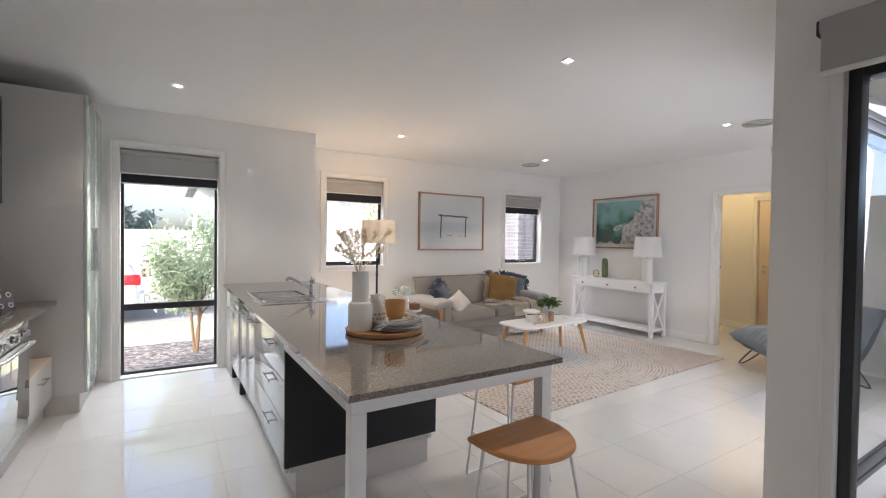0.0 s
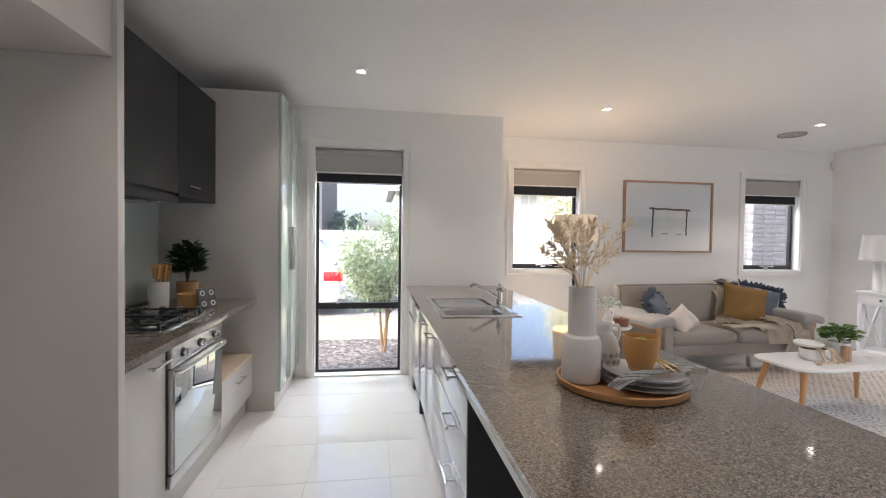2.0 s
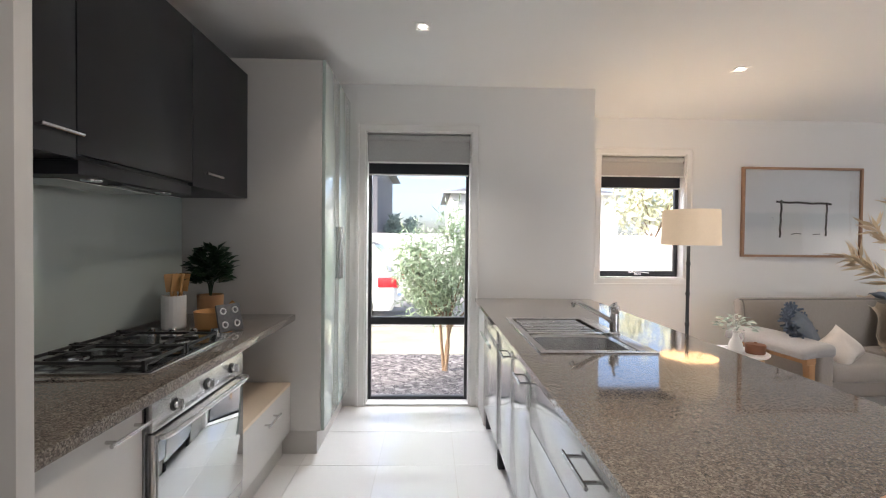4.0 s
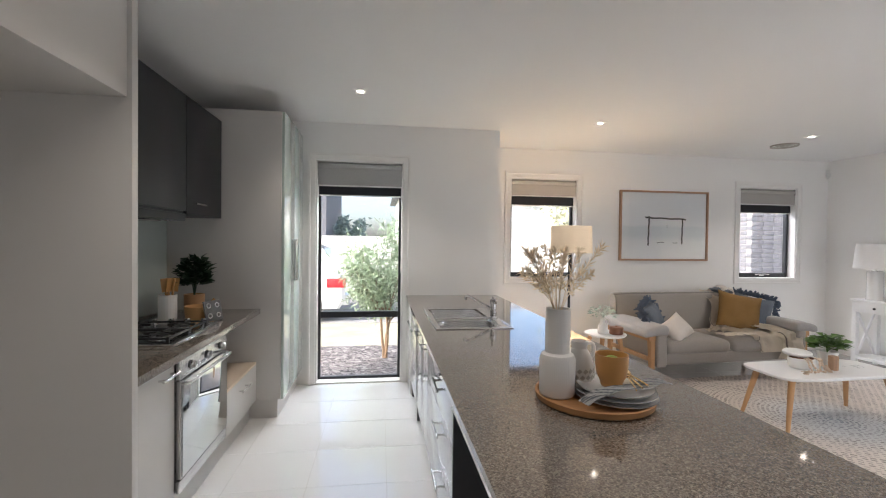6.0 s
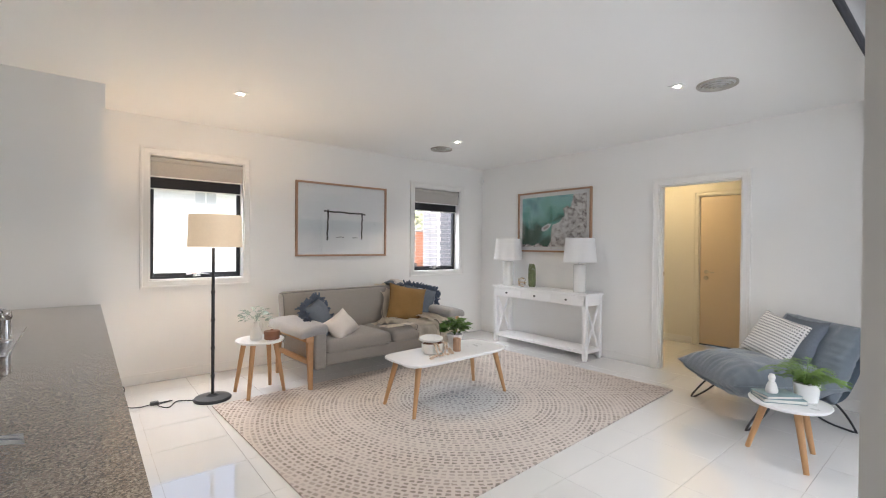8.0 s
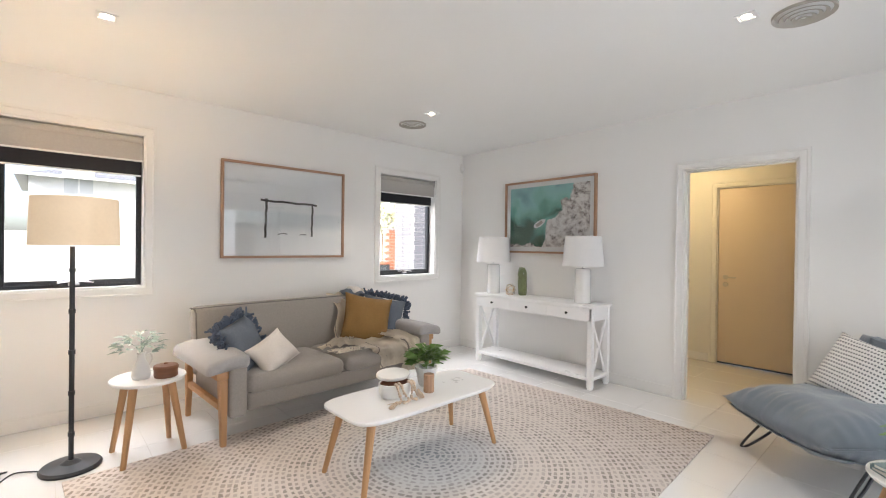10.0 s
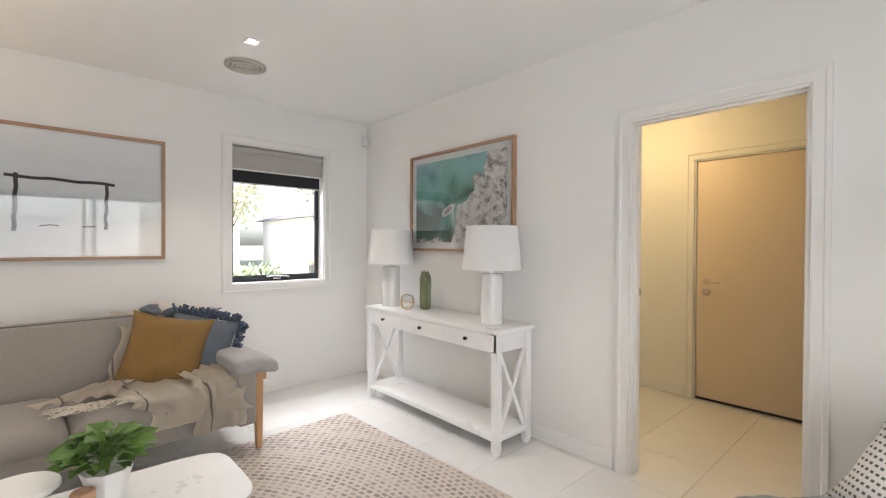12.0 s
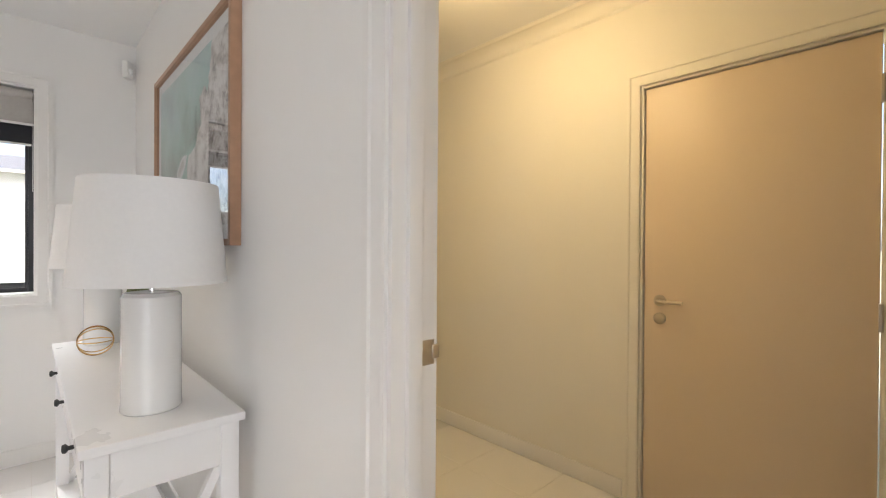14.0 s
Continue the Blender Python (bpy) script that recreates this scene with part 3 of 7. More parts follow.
SK = 0.095
skirting("baseboard_north_living", (1.502, NL - 0.012, 0), (XE - 0.013, NL, SK))
skirting("baseboard_east_far", (XE - 0.012, 3.04, 0), (XE, NL - 0.013, SK))
skirting("baseboard_east_near", (XE - 0.012, 0.872, 0), (XE, 2.07, SK))
skirting("baseboard_return", (1.49, NK + 0.0, 0), (1.502, NL, SK))
skirting("baseboard_hall_far", (HX - 0.012, 3.24, 0), (HX, NL, SK))
skirting("baseboard_hall_near", (HX - 0.012, 0.86, 0), (HX, 2.24, SK))
skirting("baseboard_kitchen", (0.59, NK - 0.012, 0), (0.60, NK, SK))

# cove cornice along the hall's far wall
bm = bmesh.new()
prof = [(0, -0.09)] + [(0.012 + 0.062 * (1 - math.cos(a)), -0.078 + 0.066 * math.sin(a)) for a in [i * math.pi / 16 for i in range(9)]] + [(0.09, 0), (0, 0)]
r0 = [bm.verts.new((HX - dx, 0.86, CEIL + dz)) for dx, dz in prof]
r1 = [bm.verts.new((HX - dx, NL, CEIL + dz)) for dx, dz in prof]
for i in range(len(prof)):
    j = (i + 1) % len(prof)
    bm.faces.new((r0[i], r0[j], r1[j], r1[i]))
bm.faces.new(r0), bm.faces.new(list(reversed(r1)))
structure("cornice_hall", bm, M["hallwall"])


def profile_frame(x0, x1, z0, z1, w, d, bottom=False):
    """A mitred, moulded casing round an opening, in the plane y = 0, out to y = -d."""
    prof = ((0.0, 0.0), (0.0, 0.62), (0.10, 0.72), (0.20, 0.66), (0.64, 0.70), (0.72, 0.95), (0.80, 1.0), (1.0, 1.0), (1.0, 0.0))
    bm = bmesh.new()
    rings = []
    for e, q in prof:
        e *= w
        path = [(x0 - e, z0 - (e if bottom else 0)), (x0 - e, z1 + e), (x1 + e, z1 + e), (x1 + e, z0 - (e if bottom else 0))]
        rings.append([bm.verts.new((px, -q * d, pz)) for px, pz in path])
    legs = ((0, 1), (1, 2), (2, 3), (3, 0)) if bottom else ((0, 1), (1, 2), (2, 3))
    n = len(prof)
    for i in range(n):
        a, c = rings[i], rings[(i + 1) % n]
        for p, q in legs:
            bm.faces.new((a[p], a[q], c[q], c[p]))
    if not bottom:
        bm.faces.new([r[0] for r in rings]), bm.faces.new([r[3] for r in reversed(rings)])
    return bm


def window(name, op, y, label, blind_material, blind_z, dark_z, rail=None, floor=False):
    """A window in a wall along x: reveal, casing, black frame, panes, double roller blind half drawn up."""
    x0, x1, z0, z1 = op
    w = tagged(new(name), label, "window", kind="structure")
    part("architrave", moved(profile_frame(x0, x1, z0, z1, 0.072, 0.022, bottom=not floor), pose(0, y, 0)), M["trim"], w)
    part("reveal", boxes([((x0, y, z0), (x0 + 0.012, y + 0.11, z1)), ((x1 - 0.012, y, z0), (x1, y + 0.11, z1)), ((x0 + 0.012, y, z1 - 0.012), (x1 - 0.012, y + 0.11, z1)), ((x0 + 0.012, y, z0), (x1 - 0.012, y + 0.11, z0 + 0.012))]), M["trim"], w)
    f0, f1, g = y + 0.11, y + 0.165, 0.036
    bits = [((x0, f0, z0), (x0 + g, f1, z1)), ((x1 - g, f0, z0), (x1, f1, z1)), ((x0 + g, f0, z1 - g), (x1 - g, f1, z1)), ((x0 + g, f0, z0), (x1 - g, f1, z0 + g))]
    if rail:
        bits.append(((x0 + g, f0 - 0.005, rail - 0.03), (x1 - g, f1, rail + 0.03)))
    part("window_frame", boxes(bits, 0.004), M["black"], w, "black aluminium window frame")
    lo = z0 + g
    spans = [(lo, rail - 0.03), (rail + 0.03, z1 - g)] if rail else [(lo, z1 - g)]
    for a, b in spans:
        pane = part("pane", box((x0 + g - 0.005, y + 0.136, a - 0.005), (x1 - g + 0.005, y + 0.140, b + 0.005)), M["glass"], w, "clear glass pane")
        pane.visible_shadow = False
    if not floor:
        sash = [((x0 + g, f0 - 0.012, lo), (x0 + g + 0.014, f0 + 0.02, z1 - g)), ((x1 - g - 0.014, f0 - 0.012, lo), (x1 - g, f0 + 0.02, z1 - g)), ((x0 + g + 0.014, f0 - 0.012, lo), (x1 - g - 0.014, f0 + 0.02, lo + 0.032))]
        part("sash", boxes(sash, 0.003), M["black"], w, "black aluminium sash")
        cx = (x0 + x1) / 2
        arm = tube([(cx - 0.10, f0 - 0.03, lo + 0.016), (cx - 0.02, f0 - 0.045, lo + 0.026), (cx + 0.05, f0 - 0.04, lo + 0.022), (cx + 0.11, f0 - 0.03, lo + 0.014)], 0.007)
        part("winder", add_box(arm, (cx - 0.04, f0 - 0.035, lo - 0.008), (cx + 0.03, f0 - 0.012, lo + 0.022), 0.004), M["steel"], w, "grey metal chain winder")
    # double roller blind: pale fabric in front, dark blockout behind it
    b = thing("roller_blind", f"{'grey' if floor else 'taupe'} fabric double roller blind drawn halfway up in the window", "blind")
    part("fabric", box((x0 + 0.014, y + 0.018, blind_z), (x1 - 0.014, y + 0.021, z1 - 0.06), 0.001), blind_material, b)
    part("roll", tube([(x0 + 0.014, y + 0.034, z1 - 0.046), (x1 - 0.014, y + 0.034, z1 - 0.046)], 0.030, 24), blind_material, b)
    part("bottom_bar", box((x0 + 0.013, y + 0.014, blind_z - 0.014), (x1 - 0.013, y + 0.025, blind_z - 0.0005), 0.003), M["plastic"], b, "slim white bottom bar")
    part("lining", box((x0 + 0.018, y + 0.068, dark_z), (x1 - 0.022, y + 0.071, z1 - 0.016), 0.001), M["blind_dark"], b, "black blockout fabric")
    part("lining_bar", box((x0 + 0.018, y + 0.064, dark_z - 0.013), (x1 - 0.022, y + 0.075, dark_z - 0.0005), 0.003), M["plastic"], b, "slim white bottom bar")
    for bx in (x0 + 0.0125, x1 - 0.0185):
        part("bracket", box((bx, y + 0.006, z1 - 0.085), (bx + 0.0012, y + 0.078, z1 - 0.0125)), M["blind_dark"], b)
    part("chain", tube([(x1 - 0.016, y + 0.045, z1 - 0.06), (x1 - 0.016, y + 0.047, z1 - 0.5 * (z1 - z0))], 0.0016, 6), M["plastic"], b)
    return w


window("window_1", KW, NK, "full-height window in a black frame with a white architrave", M["blind"], 1.945, 1.855, rail=0.66, floor=True)
window("window_2", W1, NL, "awning window in a black frame above the floor lamp", M["blind_warm"], 1.985, 1.872)
window("window_3", W2, NL, "awning window in a black frame behind the sofa's end", M["blind_warm"], 1.955, 1.845)


# doorway to the hall
dw = tagged(new("door_1"), "white cased doorway to the hall with its door open", "doorway", kind="structure")
part("architrave", moved(profile_frame(DOOR[0], DOOR[1], 0, DOOR[3], 0.068, 0.020), pose(XE, 0, 0, 0, 0, -90) @ Matrix.Scale(-1, 4, (1, 0, 0))), M["trim"], dw)
part("architrave", moved(profile_frame(DOOR[0], DOOR[1], 0, DOOR[3], 0.068, 0.020), pose(XE + 0.11, 0, 0, 0, 0, 90)), M["trim"], dw)
part("jamb", boxes([((XE - 0.004, DOOR[0], 0), (XE + 0.114, DOOR[0] + 0.014, DOOR[3])), ((XE - 0.004, DOOR[1] - 0.014, 0), (XE + 0.114, DOOR[1], DOOR[3])), ((XE - 0.004, DOOR[0] + 0.014, DOOR[3] - 0.014), (XE + 0.114, DOOR[1] - 0.014, DOOR[3])),
    ((XE + 0.03, DOOR[0] + 0.014, 0), (XE + 0.065, DOOR[0] + 0.026, DOOR[3] - 0.026)), ((XE + 0.03, DOOR[1] - 0.026, 0), (XE + 0.065, DOOR[1] - 0.014, DOOR[3] - 0.026)), ((XE + 0.03, DOOR[0] + 0.014, DOOR[3] - 0.026), (XE + 0.065, DOOR[1] - 0.014, DOOR[3] - 0.014))], 0.002), M["trim"], dw)
part("strike_plate", boxes([((XE + 0.07, DOOR[1] - 0.016, 1.018), (XE + 0.105, DOOR[1] - 0.0125, 1.070)), ((XE + 0.10, DOOR[1] - 0.019, 1.030), (XE + 0.116, DOOR[1] - 0.013, 1.058))], 0.001), M["brass"], dw, "satin metal strike plate")
for hz in (0.25, 1.80):
    part("hinge", boxes([((XE + 0.075, DOOR[0] + 0.013, hz - 0.05), (XE + 0.108, DOOR[0] + 0.017, hz + 0.05)), ((XE + 0.104, DOOR[0] + 0.014, hz - 0.05), (XE + 0.118, DOOR[0] + 0.028, hz + 0.05))], 0.001), M["steel"], dw, "steel butt hinge")
leaf = part("door_leaf", box((XE + 0.122, DOOR[0] - 0.002, 0.012), (XE + 0.90, DOOR[0] + 0.034, DOOR[3] - 0.02), 0.003), M["trim"], dw, "white flush door standing open")


def lever(parent, x, y, z, out, along):
    """A lever handle on a round rose; out and along are unit vectors."""
    o, a = Vector(out), Vector(along)
    p = Vector((x, y, z))
    h = part("door_handle", tube([p, p + o * 0.008], 0.027, 20), M["brass"], parent, "satin lever handle")
    part("lever", tube(rounded([p + o * 0.008, p + o * 0.045, p + o * 0.055 + a * 0.02, p + o * 0.05 + a * 0.07, p + o * 0.052 + a * 0.115]), 0.0085), M["brass"], h)
    return h


lever(leaf, XE + 0.84, DOOR[0] + 0.034, 1.03, (0, 1, 0), (-1, 0, 0))
leaf.matrix_basis = pose(XE + 0.122, DOOR[0], 0, 0, 0, 3.2) @ pose(-XE - 0.122, -DOOR[0], 0)

# entry door
fd = tagged(new("door_2"), "pale painted flush entry door, closed", "door", kind="structure")
part("architrave", moved(profile_frame(FRONT[0], FRONT[1], 0, FRONT[3], 0.068, 0.02), pose(HX, 0, 0, 0, 0, -90) @ Matrix.Scale(-1, 4, (1, 0, 0))), M["hallwall"], fd)
part("jamb", boxes([((HX + 0.001, FRONT[0], 0), (HX + 0.12, FRONT[0] + 0.012, FRONT[3])), ((HX + 0.001, FRONT[1] - 0.012, 0), (HX + 0.12, FRONT[1], FRONT[3])), ((HX + 0.001, FRONT[0] + 0.012, FRONT[3] - 0.012), (HX + 0.12, FRONT[1] - 0.012, FRONT[3]))], 0.002), M["hallwall"], fd)
fl = part("door_leaf", box((HX + 0.018, FRONT[0] + 0.016, 0.022), (HX + 0.058, FRONT[1] - 0.016, FRONT[3] - 0.016), 0.002), M["doorpaint"], fd, "pale flush door leaf")
part("draught_seal", box((HX + 0.010, FRONT[0] + 0.016, 0.006), (HX + 0.06, FRONT[1] - 0.016, 0.021), 0.002), M["rubber"], fd, "dark draught seal")
lever(fl, HX + 0.018, 3.075, 1.01, (-1, 0, 0), (0, -1, 0))
part("deadlock", moved(lathe([(0.028, 0), (0.028, 0.008), (0.022, 0.014), (0.012, 0.016), (0.0, 0.016)], 20), pose(HX + 0.018, 3.075, 0.925, 0, -90, 0)), M["brass"], fl, "round satin deadlock")
for hz in (0.22, 1.02, 1.83):
    part("hinge", box((HX - 0.004, FRONT[0] + 0.004, hz - 0.05), (HX + 0.02, FRONT[0] + 0.018, hz + 0.05), 0.002), M["brass"], fd, "satin metal butt hinge")

# sliding doors to the courtyard
def slider(name, m, width, label):
    s = tagged(new(name), label, "sliding door", kind="structure")
    s.matrix_basis = m
    h, g = 2.1, 0.045
    part("frame", boxes([((0, 0.04, 0), (g, 0.13, h)), ((width - g, 0.04, 0), (width, 0.13, h)), ((g, 0.04, h - g), (width - g, 0.13, h)), ((g, 0.04, 0), (width - g, 0.13, 0.035))], 0.004), M["black"], s)
    for i, (a, b, y0) in enumerate(((g + 0.12, width / 2 + 0.15, 0.052), (width / 2 - 0.03, width - g, 0.092))):
        sash = part("sash", boxes([((a, y0, 0.035), (a + 0.05, y0 + 0.032, h - g)), ((b - 0.05, y0, 0.035), (b, y0 + 0.032, h - g)), ((a + 0.05, y0, h - g - 0.06), (b - 0.05, y0 + 0.032, h - g)), ((a + 0.05, y0, 0.035), (b - 0.05, y0 + 0.032, 0.11))], 0.004), M["black"], s)
        pane = part("pane", box((a + 0.046, y0 + 0.014, 0.105), (b - 0.046, y0 + 0.018, h - g - 0.055)), M["glass"], sash)
        pane.visible_shadow = False
        if i == 0:
            part("pull_handle", box((a + 0.012, y0 - 0.03, 0.95), (a + 0.035, y0, 1.15), 0.005), M["black"], sash)
    part("architrave", profile_frame(0, width, 0, h, 0.07, 0.02), M["trim"], s)
    return s


# local x along the wall, y outwards
slider("door_3", pose(2.52, 0.60, 0, 0, 0, -90), 2.5, "black-framed glass sliding door to the courtyard")
slider("door_4", pose(5.75, 0.86, 0, 0, 0, 180), 2.8, "black-framed glass sliding door beside the armchair")


def roller(m, width, label, bar="plastic"):
    b = thing("roller_blind", label, "blind")
    b.matrix_basis = m
    part("tube", moved(lathe([(0.045, 0), (0.045, width)], 24), pose(0, 0, 0, 0, 90, 0)), M["blind"], b)
    part("fabric", box((0.01, -0.048, -0.20), (width - 0.01, -0.044, 0.0), 0.001), M["blind"], b)
    part("bottom_bar", tube([(0.01, -0.046, -0.205), (width - 0.01, -0.046, -0.205)], 0.012), M[bar], b)
    for x in (-0.015, width):
        part("bracket", boxes([((x, -0.03, -0.032), (x + 0.014, 0.062, 0.032))], 0.006), M["black"], b)
    return b


roller(pose(2.456, 0.66, 2.268, 0, 0, -90), 2.62, "grey fabric roller blind rolled up over the sliding door")
rb2 = roller(pose(5.78, 0.945, 2.28, 0, 0, 180), 2.87, "grey fabric roller blind rolled up beside the living area", "blind_dark")
part("chain", tube([(0.0, -0.04, 0.0), (0.0, -0.045, -1.2)], 0.003, 6), M["plastic"], rb2)

# courtyard beyond the sliding doors
structure("pavement", box((2.74, -6, -0.12), (9, 0.64, -0.03)), M["paving"])
structure("wall_courtyard", boxes([((2.74, -3.4, -0.03), (9, -3.2, 1.9)), ((6.6, -3.2, -0.03), (6.8, 0.6, 1.9))]), M["fence_grey"])

# unseen cover, added only to keep direct sun out of the living room
structure("courtyard_sun_blocker", boxes([((2.74, -3.2, 2.62), (6.8, 0.64, 2.70)), ((6.6, -3.2, 1.9), (6.68, -3.12, 2.62))]), M["render_w"])

# ---- ceiling fixtures ----
def downlight(x, y, on=True):
    d = thing("downlight", "square recessed downlight, lit, in the ceiling", "downlight", x, y, CEIL, group="ceiling downlights")
    part("trim_ring", boxes([((-0.05, -0.05, -0.006), (0.05, -0.034, 0.0)), ((-0.05, 0.034, -0.006), (0.05, 0.05, 0.0)), ((-0.05, -0.034, -0.006), (-0.034, 0.034, 0.0)), ((0.034, -0.034, -0.006), (0.05, 0.034, 0.0))], 0.001), M["white_steel"], d)
    part("bulb", lathe([(0.0, -0.005), (0.020, -0.004), (0.022, -0.001)], 20), M["lamp_glow"], d, "glowing lamp face")
    lamp("downlight_lamp", "SPOT", pose(x, y, CEIL - 0.02), 8.5, (1.0, 0.90, 0.77), radius=0.03, cone=115)
    return d


for x, y in ((0.13, 4.0), (2.345, 4.5), (4.73, 4.58), (2.32, 1.955), (4.81, 2.16), (0.13, 1.955)):
    downlight(x, y)


def ceiling_vent(x, y, label):
    v = thing("ceiling_vent", label, "vent", x, y, CEIL, group="round ceiling vents")
    for i, r in enumerate((0.135, 0.105, 0.078, 0.052, 0.028)):
        part("ring", lathe([(r - 0.018, -0.004 - 0.006 * i), (r - 0.002, -0.016 - 0.005 * i), (r, -0.012 - 0.005 * i), (r, 0.0)][: 4 if i == 0 else 3], 36), M["vent"], v)
    return v


ceiling_vent(4.82, 4.98, "round beige plastic ceiling air vent")
ceiling_vent(4.975, 1.95, "round beige plastic ceiling air vent near the armchair")
oy = thing("oyster_light", "round glowing oyster light on the hall ceiling", "ceiling light", 7.15, 3.5, CEIL)
part("base", lathe([(0.175, -0.03), (0.18, -0.02), (0.18, 0.0)], 40), M["white_steel"], oy)
part("diffuser", lathe([(0.0, -0.10), (0.06, -0.097), (0.11, -0.085), (0.15, -0.06), (0.168, -0.03), (0.168, -0.028)], 40), M["oyster_glow"], oy, "glowing glass diffuser")
lamp("hall_lamp", "POINT", pose(7.15, 3.5, CEIL - 0.22), 2.7, (1.0, 0.68, 0.31), radius=0.16)
pir = thing("alarm_sensor", "small white plastic alarm sensor in the wall corner", "sensor", 6.225, 5.685, 2.37, rz=45)
part("body", box((-0.028, -0.012, -0.055), (0.028, 0.028, 0.055), 0.010), M["plastic"], pir)
part("lens", moved(lathe([(0.0, -0.02), (0.014, -0.018), (0.018, 0.018), (0.0, 0.02)], 16), pose(0, -0.008, -0.015)), M["paper"], pir)

# ---- kitchen ----
BT = 0.865


def bar_handle(parent, a, b, out):
    """A steel bar on two posts between points a and b."""
    a, b, o = Vector(a), Vector(b), Vector(out)
    d = (b - a)
    bm = tube([a + o * 0.032, b + o * 0.032], 0.006)
    for k in (0.15, 0.85):
        tube([a + d * k, a + d * k + o * 0.032], 0.005, bm=bm)
    return part("handle", bm, M["steel"], parent, "brushed steel bar handle")


def cabinet(name, label, lo, hi, fronts, material, face, plinth=0.15, group="kitchen cabinets"):
    """A cabinet body with fronts: (lo, hi, material, handle a, handle b). face: the way its fronts look along x, +1 or -1."""
    c = thing(name, label, "cabinet", group=group)
    part("body", box(lo, hi, 0.002), material, c)
    for fa, fb, fm, ha, hb in fronts:
        f = part("door" if abs(fb[2] - fa[2]) > 0.4 else "drawer_front", box(fa, fb, 0.002), fm, c)
        if ha:
            bar_handle(f, ha, hb, (face, 0, 0))
    return c


# cooking side: faces +x
CF = -0.655
g = 0.002
cabinet("base_cabinet", "pale grey base cabinet under the granite bench", (XW, 2.364, 0.15), (CF - 0.02, 2.77, 0.825), [((CF - 0.019, 2.366, 0.152), (CF, 2.768, 0.823), M["cab"], (CF, 2.60, 0.78), (CF, 2.76, 0.78))], M["cab"], 1)
cabinet("drawer_unit", "low pale grey drawer unit beside the oven", (XW, 3.43, 0.15), (CF - 0.02, 4.135, 0.43), [((CF - 0.019, 3.432, 0.152), (CF, 4.133, 0.43), M["cab"], (CF, 3.70, 0.36), (CF, 3.88, 0.36))], M["cab"], 1)
solo("shelf_board", box((XW, 3.43, 0.432), (CF + 0.001, 4.135, 0.45), 0.002), M["doorpaint"], "pale wood-look shelf board above the low drawer", "shelf")
solo("plinth", box((XW, 2.364, 0.0), (CF - 0.05, 4.14, 0.148), 0.001), M["cab"], "pale grey plinth under the cooking bench", "plinth")
solo("nook_back", box((XW, 3.43, 0.452), (XW + 0.01, 4.135, 0.825)), M["cab"], "pale grey backing panel of the microwave nook", "panel")
solo("benchtop", box((XW, 2.364, 0.827), (-0.625, 4.135, BT), 0.004), M["granite"], "speckled grey-brown granite benchtop", "benchtop")
solo("splashback", box((XW, 2.364, BT + 0.002), (XW + 0.008, 4.135, 1.555)), M["splash"], "pale green glass splashback behind the cooktop", "splashback")

# oven
ov = thing("oven", "stainless steel oven with a mirrored glass door", "oven", CF, 3.10, 0)
part("body", box((-0.55, -0.318, 0.19), (-0.004, 0.318, 0.824), 0.002), M["steel"], ov)
od = part("door", box((0.0, -0.310, 0.255), (0.022, 0.310, 0.725), 0.004), M["steel"], ov, "steel oven door")
part("glass", box((0.0225, -0.300, 0.262), (0.027, 0.300, 0.70), 0.002), M["oven_glass"], od, "mirrored oven glass")
part("handle", tube(rounded([(0.022, -0.29, 0.712), (0.055, -0.27, 0.716), (0.060, 0.0, 0.718), (0.055, 0.27, 0.716), (0.022, 0.29, 0.712)]), 0.009), M["steel"], od)
part("control_panel", box((0.0, -0.316, 0.733), (0.02, 0.316, 0.824), 0.003), M["steel"], ov)
part("bottom_trim", box((0.0, -0.316, 0.19), (0.018, 0.316, 0.248), 0.003), M["steel"], ov)
for ky in (-0.205, 0.0, 0.20):
    k = part("knob", moved(lathe([(0.013, 0.0), (0.013, 0.012), (0.010, 0.016), (0.0, 0.018)], 20), pose(0.02, ky, 0.78, 0, 90, 0)), M["chrome"], ov, "chrome control knob")
    part("collar", moved(lathe([(0.021, 0.0), (0.021, 0.003), (0.0, 0.003)], 24), pose(0.0201, ky, 0.78, 0, 90, 0)), M["iron"], k, "black ring behind the knob")
    part("grip", box((0.03, ky - 0.005, 0.764), (0.052, ky + 0.005, 0.797), 0.004), M["chrome"], k)

# gas cooktop
ck = thing("gas_cooktop", "stainless gas cooktop with black cast iron trivets", "cooktop", -0.965, 3.215, BT)
part("plate", box((-0.24, -0.30, 0.0), (0.24, 0.33, 0.010), 0.004), M["steel"], ck)
part("well", box((-0.218, -0.282, 0.0101), (0.218, 0.235, 0.0122), 0.001), M["hob"], ck, "dark cooking surface")
for bx, by, r in ((-0.12, -0.17, 0.045), (0.12, -0.17, 0.055), (-0.12, 0.08, 0.035), (0.12, 0.08, 0.045)):
    b = part("burner", moved(lathe([(r * 1.25, 0.0), (r * 1.25, 0.006), (r, 0.010), (r, 0.02), (0.0, 0.02)], 24), pose(bx, by, 0.012)), M["steel"], ck)
    part("cap", moved(lathe([(r * 0.85, 0.0), (r * 0.85, 0.008), (0.0, 0.010)], 24), pose(bx, by, 0.033)), M["iron"], b, "black burner cap")
